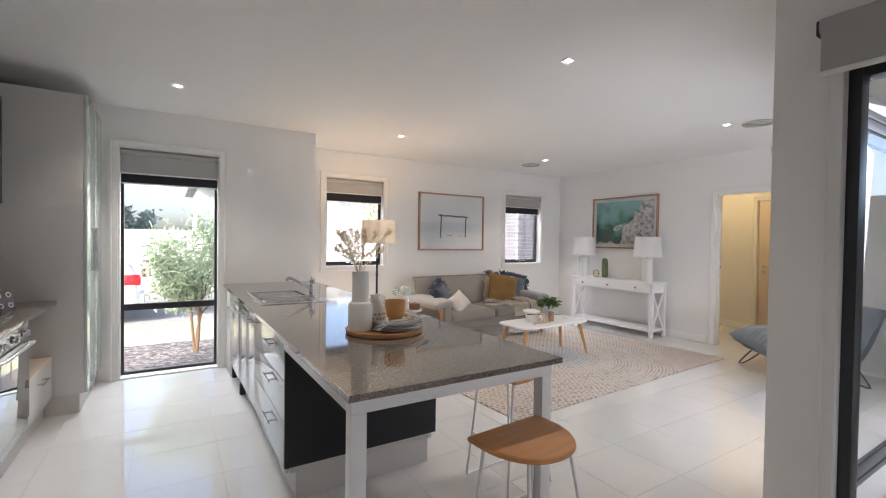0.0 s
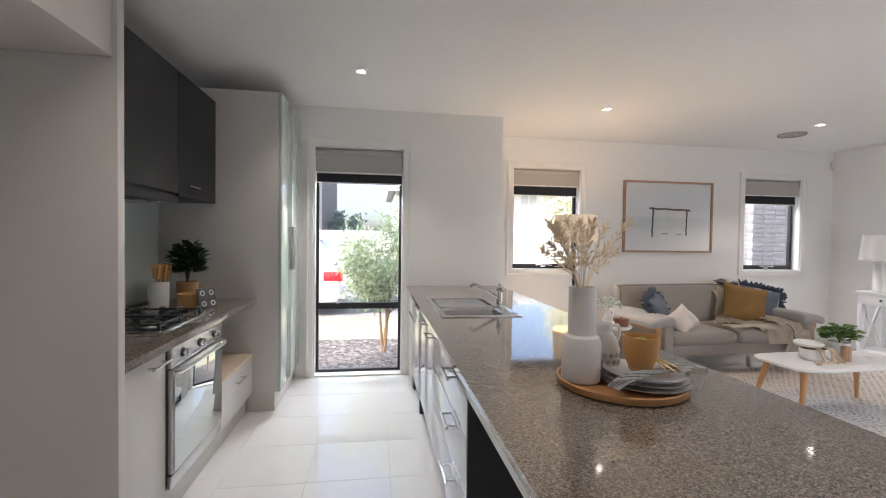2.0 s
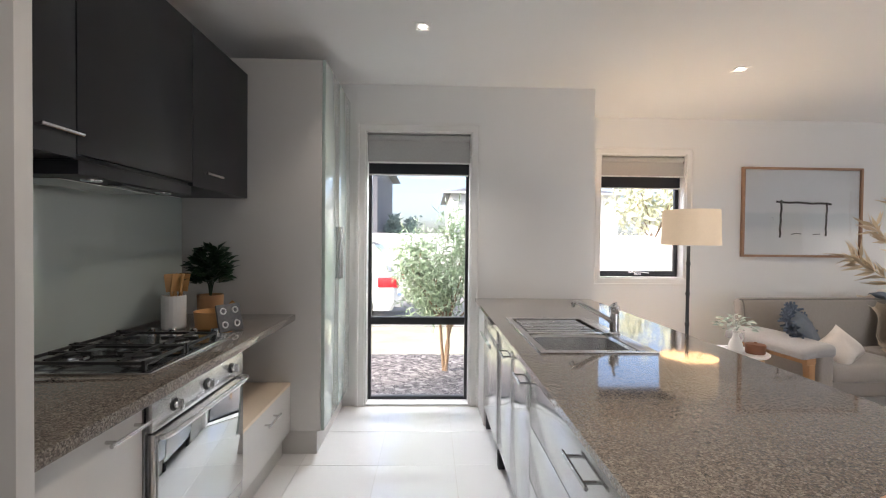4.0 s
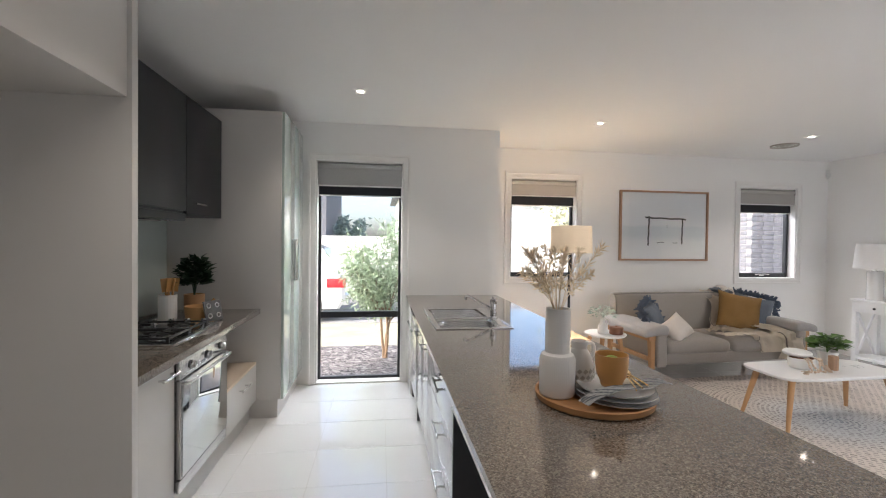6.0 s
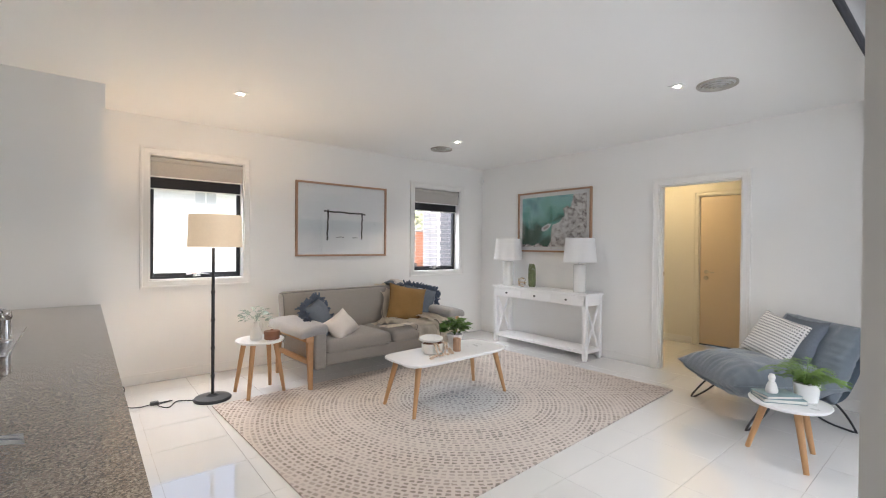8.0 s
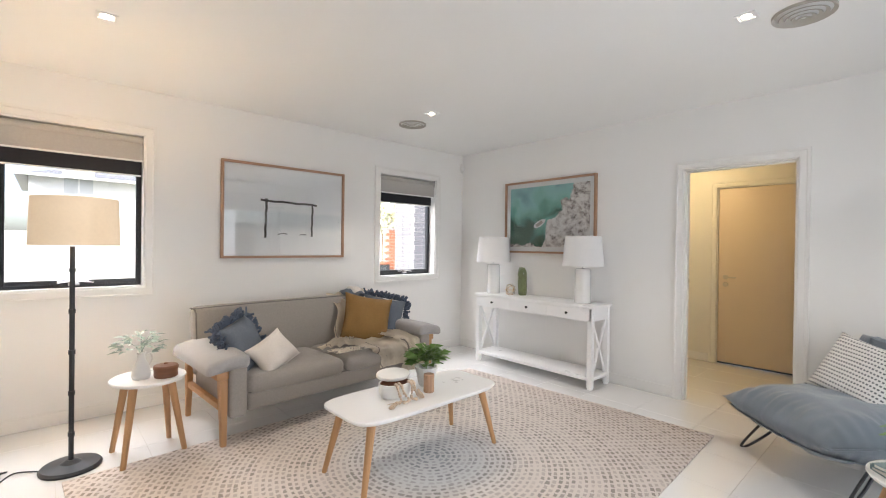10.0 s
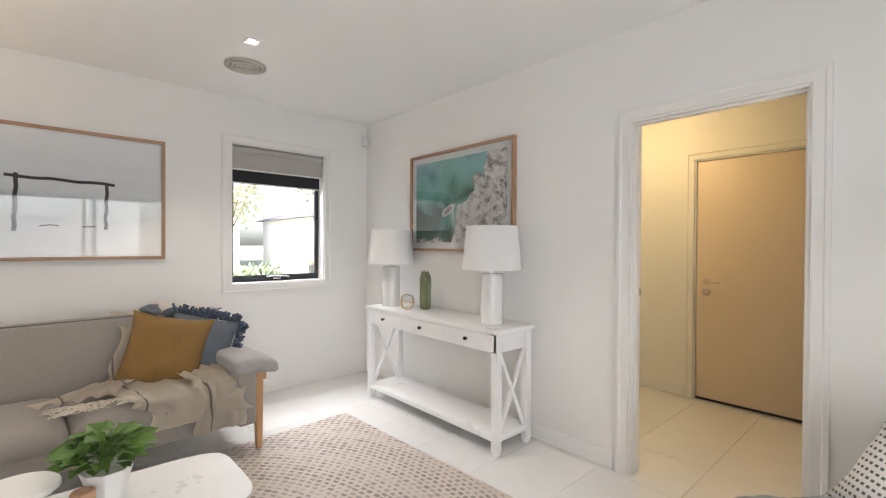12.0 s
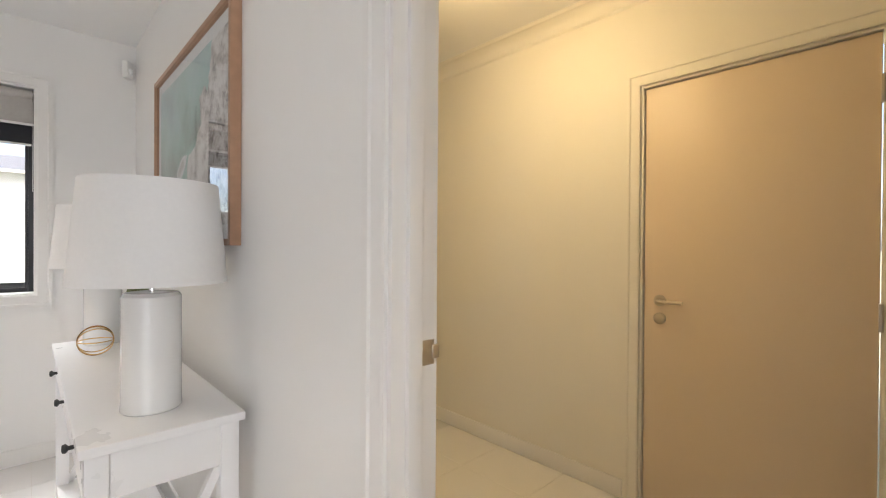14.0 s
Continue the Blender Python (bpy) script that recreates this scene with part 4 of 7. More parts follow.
for y0, y1 in ((-0.285, -0.045), (-0.035, 0.205)):
    bm = boxes([((-0.215, y0, 0.030), (-0.203, y1, 0.041)), ((0.203, y0, 0.030), (0.215, y1, 0.041)), ((-0.203, y0, 0.030), (0.203, y0 + 0.012, 0.041)), ((-0.203, y1 - 0.012, 0.030), (0.203, y1, 0.041))], 0.003)
    yc = (y0 + y1) / 2
    for xx in (-0.12, 0.12):
        for a, b in (((xx - 0.075, yc - 0.005, 0.033), (xx - 0.02, yc + 0.005, 0.046)), ((xx + 0.02, yc - 0.005, 0.033), (xx + 0.075, yc + 0.005, 0.046)), ((xx - 0.005, y0 + 0.012, 0.033), (xx + 0.005, yc - 0.02, 0.046)), ((xx - 0.005, yc + 0.02, 0.033), (xx + 0.005, y1 - 0.012, 0.046))):
            add_box(bm, a, b)
    for xx in (-0.215, 0.203):
        for yy in (y0, y1 - 0.012):
            add_box(bm, (xx, yy, 0.012), (xx + 0.012, yy + 0.012, 0.046))
    part("trivet", bm, M["iron"], ck, "black cast iron trivet")
for i in range(4):
    part("knob", moved(lathe([(0.021, 0), (0.021, 0.005), (0.016, 0.008), (0.016, 0.026), (0.012, 0.031), (0.0, 0.031)], 18), pose(-0.12 + 0.095 * i, 0.283, 0.010)), M["chrome"], ck, "chrome gas knob")

# upper cabinets and range hood
UF = -0.915
for y0, y1, hx in ((2.364, 2.862, (2.70, 2.85)), (2.866, 3.528, None), (3.532, 4.135, (3.60, 3.76))):
    c = thing("wall_cabinet", "charcoal wall cabinet above the splashback", "cabinet", group="charcoal wall cabinets")
    part("body", box((XW, y0, 1.56), (UF - 0.02, y1, 2.30), 0.002), M["cab_dark"], c)
    d = part("door", box((UF - 0.019, y0 + 0.001, 1.56 if hx else 1.575), (UF, y1 - 0.001, 2.30), 0.002), M["cab_dark"], c)
    if hx:
        bar_handle(d, (UF, hx[0], 1.63), (UF, hx[1], 1.63), (1, 0, 0))
hood = thing("range_hood", "slide-out range hood under the wall cabinet", "range hood", -1.08, 3.195, 1.53)
part("body", box((-0.20, -0.325, -0.018), (0.165, 0.325, 0.028), 0.006), M["cab_dark"], hood)
part("filter", box((-0.15, -0.26, -0.024), (0.05, 0.26, -0.0185), 0.002), M["steel"], hood, "steel mesh filter")
for yy in (-0.2, 0.2):
    part("light", moved(lathe([(0.0, -0.006), (0.03, -0.005), (0.032, 0.0)], 20), pose(0.11, yy, -0.0185)), M["chrome"], hood)
part("switch_panel", box((0.085, -0.09, -0.025), (0.135, 0.09, -0.0185), 0.002), M["black"], hood)

# tall pantry
pt = thing("pantry_cabinet", "tall pale grey pantry with pale green glass doors", "cabinet")
part("body", box((XW, 4.14, 0.15), (-0.475, NK, 2.40), 0.002), M["cab"], pt)
for y0, y1, hy in ((4.142, 4.543, 4.515), (4.547, NK - 0.002, 4.575)):
    d = part("door", box((-0.473, y0, 0.152), (-0.452, y1, 2.398), 0.002), M["glass_green"], pt, "pale green glossy glass door")
    part("handle", box((-0.451, hy - 0.011, 1.05), (-0.428, hy + 0.011, 1.41), 0.004), M["steel"], d, "flat steel pull handle")
part("kick", box((XW, 4.16, 0.0), (-0.50, NK, 0.149)), M["cab"], pt)

# fridge recess
fr = thing("fridge_surround", "pale grey panelled fridge recess with an overhead cabinet", "cabinet")
part("side_panel", box((XW, 2.322, 0.0), (-0.605, 2.362, CEIL - 0.002), 0.002), M["cab"], fr)
part("side_panel", box((XW, 1.36, 0.0), (-0.605, 1.40, CEIL - 0.002), 0.002), M["cab"], fr)
part("overhead_cabinet", box((XW, 1.402, 1.915), (-0.62, 2.32, CEIL - 0.002), 0.002), M["cab"], fr, "cream overhead cabinet")

# island
IX0, IX1, IY0 = 0.545, 1.465, 1.172
solo("island_benchtop", slab_with_hole((IX0, IY0, 0.843), (IX1, NK - 0.002, BT), (0.672, 1.10, 3.24, 4.0), 0.004), M["granite"], "long speckled grey-brown granite island benchtop", "benchtop")
IF = 0.595
isl = thing("island_table_frame", "white steel table frame under the island's granite end", "frame")
for lo, hi in (((IX0 + 0.012, IY0 + 0.012, 0.798), (IX1 - 0.045, IY0 + 0.062, 0.841)), ((IX0 + 0.012, IY0 + 0.064, 0.798), (IX0 + 0.05, 2.128, 0.841)), ((IX1 - 0.085, IY0 + 0.064, 0.798), (IX1 - 0.045, 2.128, 0.841))):
    part("rail", box(lo, hi, 0.003), M["white_steel"], isl)
for lx in (IX0 + 0.014, IX1 - 0.10):
    part("leg", box((lx, IY0 + 0.013, 0), (lx + 0.052, IY0 + 0.063, 0.797), 0.003), M["white_steel"], isl)
ec = thing("island_end_panel", "charcoal end panel of the kitchen island", "panel")
part("panel", box((IF - 0.03, 2.13, 0.20), (IX1 - 0.03, 2.152, 0.841), 0.002), M["cab_dark"], ec)
solo("island_plinth", box((IF + 0.04, 2.19, 0.0), (IX1 - 0.05, 4.02, 0.158), 0.002), M["cab"], "pale plinth under the kitchen island", "plinth")
solo("island_back_panel", box((1.395, 2.154, 0.16), (1.42, NK - 0.002, 0.841), 0.002), M["white_lac"], "white back panel of the kitchen island", "panel")


def island_unit(label, y0, y1, fronts):
    c = thing("island_cabinet", label, "cabinet", group="island cabinets")
    part("body", box((IF + 0.002, y0, 0.16), (1.393, y1, 0.75), 0.002), M["cab"], c)
    for z0, z1, hy0, hy1, hz in fronts:
        f = part("door" if z1 - z0 > 0.4 else "drawer_front", box((IF - 0.018, y0 + 0.0015, z0), (IF, y1 - 0.0015, z1), 0.0015), M["cab_gloss"], c, "glossy silver-grey front")
        bar_handle(f, (IF - 0.018, hy0, hz), (IF - 0.018, hy1, hz), (-1, 0, 0))
    # charcoal strip stands in for the shade between fronts and benchtop
    part("gap_shade_strip", box((IF - 0.004, y0, 0.80), (IF + 0.02, y1, 0.841)), M["cab_dark"], c, "dark strip coloured as the shade in the gap under the benchtop")


island_unit("island drawer stack with glossy grey fronts and bar handles", 2.154, 3.13, [(0.615, 0.818, 2.44, 2.62, 0.755), (0.405, 0.612, 2.44, 2.62, 0.555), (0.165, 0.402, 2.44, 2.62, 0.325)])
island_unit("island cupboard with a glossy grey door", 3.132, 3.53, [(0.165, 0.818, 3.16, 3.32, 0.755)])
island_unit("island cupboard with a glossy grey door beside the dishwasher", 3.532, 3.95, [(0.165, 0.818, 3.56, 3.72, 0.755)])
dwr = thing("dishwasher", "stainless steel dishwasher under the island bench", "dishwasher", IF, 4.255, 0)
part("body", box((0.005, -0.298, 0.10), (0.55, 0.298, 0.822), 0.003), M["steel"], dwr)
part("door", box((-0.022, -0.298, 0.15), (0.004, 0.298, 0.725), 0.004), M["steel"], dwr)
part("control_panel", box((-0.022, -0.298, 0.73), (0.004, 0.298, 0.822), 0.004), M["steel"], dwr)
part("handle", tube([(-0.05, -0.22, 0.69), (-0.05, 0.22, 0.69)], 0.009), M["steel"], dwr)
for fy in (-0.27, 0.27):
    part("foot", box((-0.004, fy - 0.022, 0.0), (0.05, fy + 0.022, 0.099), 0.003), M["rubber"], dwr)
solo("island_filler", box((IF - 0.018, 4.556, 0.0), (1.393, NK - 0.002, 0.841), 0.002), M["cab"], "pale filler panel between the dishwasher and the wall", "panel")

# sink
sk = thing("sink", "stainless steel sink with a drainer set in granite", "sink", 0.0, 0.0, BT)
sx0, sx1, sy0, sy1 = 0.635, 1.125, 3.215, 4.03
def bowl(x0, x1, y0, y1, depth):
    bm = bmesh.new()
    levels = [(0.0, 0.0), (0.006, -0.012), (0.014, -depth + 0.02), (0.035, -depth)]
    rings = []
    for ins, z in levels:
        ring = []
        cx, cy, hx, hy = (x0 + x1) / 2, (y0 + y1) / 2, (x1 - x0) / 2 - ins, (y1 - y0) / 2 - ins
        for i in range(32):
            a = 2 * math.pi * i / 32
            c, s = math.cos(a), math.sin(a)
            e = 0.28
            ring.append(bm.verts.new((cx + hx * math.copysign(abs(c) ** e, c), cy + hy * math.copysign(abs(s) ** e, s), z)))
        rings.append(ring)
    for a, b in zip(rings, rings[1:]):
        for i in range(32):
            j = (i + 1) % 32
            bm.faces.new((a[i], a[j], b[j], b[i]))
    bm.faces.new(rings[-1])
    return bm
part("rim", boxes([((sx0, sy0, 0.0), (sx1, sy0 + 0.035, 0.007)), ((sx0, sy1 - 0.03, 0.0), (sx1, sy1, 0.007)), ((sx0, sy0 + 0.035, 0.0), (sx0 + 0.03, sy1 - 0.03, 0.007)), ((sx1 - 0.07, sy0 + 0.035, 0.0), (sx1, sy1 - 0.03, 0.007)), ((sx0 + 0.03, 3.585, 0.0), (sx1 - 0.07, 3.615, 0.007))], 0.002), M["steel"], sk)
part("bowl", bowl(sx0 + 0.028, sx1 - 0.068, sy0 + 0.033, 3.587, 0.15), M["steel"], sk)
part("drainer", box((sx0 + 0.028, 3.613, -0.014), (sx1 - 0.068, sy1 - 0.028, -0.0075)), M["steel"], sk)
for i in range(9):
    yy = 3.64 + i * 0.042
    part("drainer_rib", box((sx0 + 0.05, yy, -0.007), (sx1 - 0.09, yy + 0.014, 0.001), 0.003), M["steel"], sk)
part("plug", moved(lathe([(0.045, 0.0), (0.045, 0.003), (0.02, 0.005), (0.0, 0.005)], 24), pose(0.82, 3.42, -0.149)), M["chrome"], sk)
tp = thing("mixer_tap", "chrome lever mixer tap behind the sink", "tap", 1.085, 3.57, BT + 0.007)
part("body", lathe([(0.030, 0.0), (0.030, 0.006), (0.023, 0.012), (0.021, 0.10), (0.025, 0.11), (0.025, 0.135), (0.015, 0.145), (0.0, 0.146)], 24), M["chrome"], tp)
part("spout", tube(rounded([(-0.01, 0, 0.06), (-0.07, 0.005, 0.095), (-0.16, 0.015, 0.145), (-0.19, 0.018, 0.15), (-0.20, 0.02, 0.13)]), 0.012), M["chrome"], tp)
part("lever", tube(rounded([(0.0, 0.0, 0.142), (-0.015, -0.03, 0.152), (-0.03, -0.09, 0.165)]), 0.008, r_end=0.005), M["chrome"], tp)

# ---- outside, to the north ----
rnd = random.Random(7)
structure("ground", box((-400, -400, -0.35), (400, 400, -0.13)), M["lawn"])
structure("garden_bed", box((-6, 5.16, -0.13), (9, 6.95, -0.10), 0.01), M["mulch"])
structure("driveway", box((-9, 8.85, -0.13), (3.2, 13.0, -0.118)), M["paving"])
structure("road", box((-60, 18.0, -0.13), (60, 21.0, -0.122)), M["asphalt"])
structure("kerb", box((-60, 17.8, -0.13), (60, 18.0, -0.02), 0.01), M["paving"])


def leaf_quad(bm, p, d, n, length, width):
    """A pointed leaf of four faces, bent along its middle."""
    d, n = d.normalized(), n.normalized()
    s = d.cross(n)
    s = s.normalized() if s.length > 1e-4 else Vector((1, 0, 0))
    n = s.cross(d).normalized()
    v = [bm.verts.new(q) for q in (p, p + d * length * 0.45 + s * width / 2 + n * width * 0.15, p + d * length * 0.45 - s * width / 2 + n * width * 0.15, p + d * length * 0.5, p + d * length - n * length * 0.12)]
    for f in ((0, 1, 3), (0, 3, 2), (1, 4, 3), (3, 4, 2)):
        bm.faces.new([v[i] for i in f])


def rand_dir(r, up=0.0):
    v = Vector((r.gauss(0, 1), r.gauss(0, 1), r.gauss(0, 1) + up))
    return v.normalized()


def bush(name, label, x, y, z, trunks, centre, size, leaves, length, width, material, seed, thick=0.02):
    r = random.Random(seed)
    t = thing(name, label, "shrub" if size[2] < 1.2 else "tree", x, y, z)
    wood = bmesh.new()
    tips = []
    c, s = Vector(centre), Vector(size)
    for k in range(trunks):
        a = 2 * math.pi * k / trunks + r.random()
        fork = Vector((0.06 * math.cos(a), 0.06 * math.sin(a), c.z * (0.35 + 0.15 * r.random())))
        tube(rounded([(0.015 * math.cos(a), 0.015 * math.sin(a), 0), fork * 0.5 + Vector((r.gauss(0, 0.02), 0, 0)), fork], 4), thick, 7, r_end=thick * 0.7, bm=wood)
        for j in range(5):
            d = rand_dir(r, 0.6)
            tip = c + Vector((d.x * s.x, d.y * s.y, d.z * s.z)) * 0.8
            tube(rounded([fork, fork.lerp(tip, 0.5) + Vector((r.gauss(0, 0.05), r.gauss(0, 0.05), 0.03)), tip], 4), thick * 0.55, 5, r_end=thick * 0.12, bm=wood)
            tips.append((fork, tip))
    part("trunk", wood, M["stem"], t)
    crown = bmesh.new()
    for i in range(leaves):
        f, tip = tips[r.randrange(len(tips))]
        p = f.lerp(tip, 0.35 + 0.75 * r.random()) + Vector((r.gauss(0, s.x * 0.16), r.gauss(0, s.y * 0.16), r.gauss(0, s.z * 0.13)))
        leaf_quad(crown, p, rand_dir(r, 0.5), rand_dir(r, 0.4), length * (0.6 + 0.8 * r.random()), width * (0.7 + 0.6 * r.random()))
    part("crown", crown, material, t)
    return t


bush("garden_shrub", "slender green garden shrub growing in bark mulch", 0.36, 6.25, -0.10, 3, (0.10, 0, 1.10), (0.66, 0.5, 0.66), 5200, 0.11, 0.018, M["leaf_out"], 3)
bush("street_tree", "street tree with yellowing autumn leaves", 7.9, 16.5, -0.12, 1, (0, 0, 3.3), (1.8, 1.7, 1.5), 1500, 0.22, 0.11, M["leaf_yellow"], 5, thick=0.05)
bush("street_tree", "street tree with yellow-green leaves beyond the fence", 13.0, 17.5, -0.12, 1, (0, 0, 3.6), (2.4, 2.2, 1.8), 1500, 0.26, 0.13, M["leaf_yellow"], 8, thick=0.06)
bush("far_tree", "green tree beside the neighbouring houses", -1.3, 25, -0.12, 1, (0, 0, 2.2), (0.8, 0.8, 0.6), 1300, 0.26, 0.13, M["leaf_sage"], 9, thick=0.14)
bush("hedge_shrub", "low green shrub at the garden's edge", 4.6, 9.0, -0.12, 4, (0, 0, 0.35), (0.8, 0.4, 0.3), 1400, 0.12, 0.05, M["leaf_out"], 11, thick=0.012)
bush("hedge_shrub", "low green shrub in front of the white fence", 7.5, 12.5, -0.12, 4, (0, 0, 0.5), (1.0, 0.6, 0.45), 1400, 0.16, 0.07, M["leaf_out"], 12, thick=0.012)


def house(name, label, x, y, w, d, h, wall_material, seed, roof_h=1.4):
    t = thing(name, label, "house", x, y, -0.13)
    part("wall", box((0, 0, 0), (w, d, h)), wall_material, t)
    bm = bmesh.new()
    e = 0.5
    v = [bm.verts.new(p) for p in ((-e, -e, h), (w + e, -e, h), (w + e, d + e, h), (-e, d + e, h), (w * 0.3, d / 2, h + roof_h), (w * 0.7, d / 2, h + roof_h))]
    for f in ((0, 1, 5, 4), (1, 2, 5), (2, 3, 4, 5), (3, 0, 4), (3, 2, 1, 0)):
        bm.faces.new([v[i] for i in f])
    part("roof", bm, M["roof"], t, "grey hipped tile roof")
    part("gutter", box((-e - 0.05, -e - 0.08, h - 0.06), (w + e + 0.05, -e, h + 0.06), 0.01), M["render_w"], t)
    n = int(w // 3)
    for i in range(n):
        wx = (i + 0.5) * w / n
        for z in ([1.0] if h < 4 else [1.0, 3.7]):
            win = part("window", boxes([((wx - 0.62, -0.05, z - 0.06), (wx + 0.62, -0.002, z)), ((wx - 0.62, -0.05, z + 1.3), (wx + 0.62, -0.002, z + 1.36)), ((wx - 0.62, -0.05, z), (wx - 0.56, -0.002, z + 1.3)), ((wx + 0.56, -0.05, z), (wx + 0.62, -0.002, z + 1.3)), ((wx - 0.03, -0.05, z), (wx + 0.03, -0.002, z + 1.3))]), M["render_w"], t)
            part("pane", box((wx - 0.56, -0.03, z), (wx + 0.56, -0.003, z + 1.3)), M["winglass"] if h > 5 else M["winpale"], win)
    return t


house("neighbour_house", "white rendered two-storey house with a grey roof", 1.5, 30, 11, 9, 4.6, M["render_w"], 1)
house("brick_house", "dark brick two-storey house across the street", -10.5, 22, 8.2, 8, 5.2, M["brick_grey"], 2)
house("neighbour_house", "white single-storey house with a grey hipped roof", 15, 24, 12, 9, 3.0, M["render_w"], 3)
structure("fence_wall", boxes([((-16, 14.6, -0.13), (7.0, 14.8, 1.55)), ((14.6, 12.2, -0.13), (30, 12.4, 1.6))]), M["render_w"])
# red brick fence and the house's own grey brick pier beside the third window
rb = thing("brick_fence", "red brick front fence with courses of brick", "fence", 9.3, 11.8, -0.13)
part("core", box((0, 0.012, 0), (2.9, 0.21, 1.90)), M["mortar"], rb)
part("cap", box((-0.03, -0.02, 1.905), (2.93, 0.24, 1.96), 0.01), M["paving"], rb)
brick_mesh = to_mesh("brick", box((0, 0, 0), (0.23, 0.1, 0.076), 0.004), M["brick_red"])
for row in range(22):
    for c in range(12):
        child("brick", brick_mesh, rb, pose(c * 0.24 + (0.06 if row % 2 else -0.06) + 0.005, 0.0, 0.004 + row * 0.0865))
pier = thing("porch_wall", "grey brick porch wall outside the window", "wall", 7.2, 7.95, -0.13)
part("core", box((0.012, 0.012, 0), (0.96, 0.6, 3.2)), M["mortar"], pier)
grey_mesh = to_mesh("brick", box((0, 0, 0), (0.23, 0.1, 0.076), 0.004), M["brick_grey"])
for row in range(37):
    for c in range(4):
        child("brick", grey_mesh, pier, pose(0.005 + c * 0.24 + (0.0 if row % 2 else 0.02), 0.0, 0.004 + row * 0.0865))
    for c in range(2):
        child("brick", grey_mesh, pier, pose(0.1, 0.11 + c * 0.24, 0.004 + row * 0.0865, 0, 0, 90))


def car(x, y, rz):
    """A hatchback: local x runs forwards, its tail at x = 0."""
    c = thing("parked_car", "white hatchback car parked at the kerb", "car", x, y, -0.118, rz=rz)
    prof = [(0.0, 0.42), (0.02, 0.80), (0.12, 0.98), (0.42, 1.36), (0.75, 1.47), (2.0, 1.45), (2.75, 1.02), (3.6, 0.88), (3.98, 0.70), (4.02, 0.42), (3.9, 0.25), (0.1, 0.25)]
    bm = bmesh.new()
    rows = []
    for yy, k, top in ((-0.86, 0.97, 0.9), (-0.80, 1.0, 0.97), (0.80, 1.0, 0.97), (0.86, 0.97, 0.9)):
        rows.append([bm.verts.new((2 + (px - 2) * k, yy * (0.86 if pz > 1.1 else 1.0), pz if pz < 1.0 else 1.0 + (pz - 1.0) * (top + 0.03))) for px, pz in prof])
    for a, b in zip(rows, rows[1:]):
        for i in range(len(prof)):
            j = (i + 1) % len(prof)
            bm.faces.new((a[i], a[j], b[j], b[i]))
    bm.faces.new(rows[0]), bm.faces.new(list(reversed(rows[-1])))
    part("body", bm, M["car_white"], c)
    for sy in (-1, 1):
        ys = sorted((sy * 0.752, sy * 0.772))
        bm = bmesh.new()
        for quad in (((0.55, 1.03), (0.80, 1.36), (1.45, 1.36), (1.45, 1.03)), ((1.55, 1.03), (1.55, 1.36), (2.0, 1.34), (2.45, 1.05))):
            vs = [bm.verts.new((px, ys[0] if sy < 0 else ys[1], pz)) for px, pz in quad]
            ws = [bm.verts.new((px, ys[1] if sy < 0 else ys[0], pz)) for px, pz in quad]
            bm.faces.new(vs), bm.faces.new(list(reversed(ws)))
            for i in range(4):
                bm.faces.new((vs[i], vs[(i + 1) % 4], ws[(i + 1) % 4], ws[i]))
        part("side_window", bm, M["winglass"], c)
        part("tail_light", box((-0.02, sy * 0.84 - 0.03 if sy > 0 else -0.87, 0.64), (0.34, 0.87 if sy > 0 else -0.81, 0.82), 0.02), M["car_red"], c, "red tail light")
        for wx in (0.72, 3.25):
            w = part("wheel", moved(lathe([(0.20, -0.10), (0.30, -0.10), (0.32, -0.06), (0.32, 0.06), (0.30, 0.10), (0.20, 0.10)], 28), pose(wx, sy * 0.77, 0.32, 90, 0, 0)), M["rubber"], c)
            part("rim", moved(lathe([(0.0, -0.07), (0.06, -0.09), (0.20, -0.08), (0.20, 0.08), (0.06, 0.09), (0.0, 0.07)], 20), pose(wx, sy * 0.77, 0.32, 90, 0, 0)), M["steel"], w)
    part("bumper", box((-0.06, -0.78, 0.30), (0.06, 0.78, 0.50), 0.03), M["car_white"], c)
    return c


car(-0.36, 9.75, 180)
bn = thing("wheelie_bin", "dark plastic wheelie bin standing by the brick fence", "bin", 8.6, 11.3, -0.118)
part("body", boxes([((-0.25, -0.28, 0.05), (0.25, 0.28, 0.95))], 0.03), M["bin"], bn)
part("lid", box((-0.27, -0.32, 0.951), (0.27, 0.31, 1.02), 0.02), M["brick_red"], bn, "red lid")

# ---- living room ----
RUG_C = (3.90, 3.59)
rug = solo("rug", box((-1.67, -1.16, 0.001), (1.67, 1.16, 0.012), 0.004), M["rug"], "round-patterned woven jute rug in beige and grey", "rug", pose(*RUG_C, 0, 0, 0, 2.6))


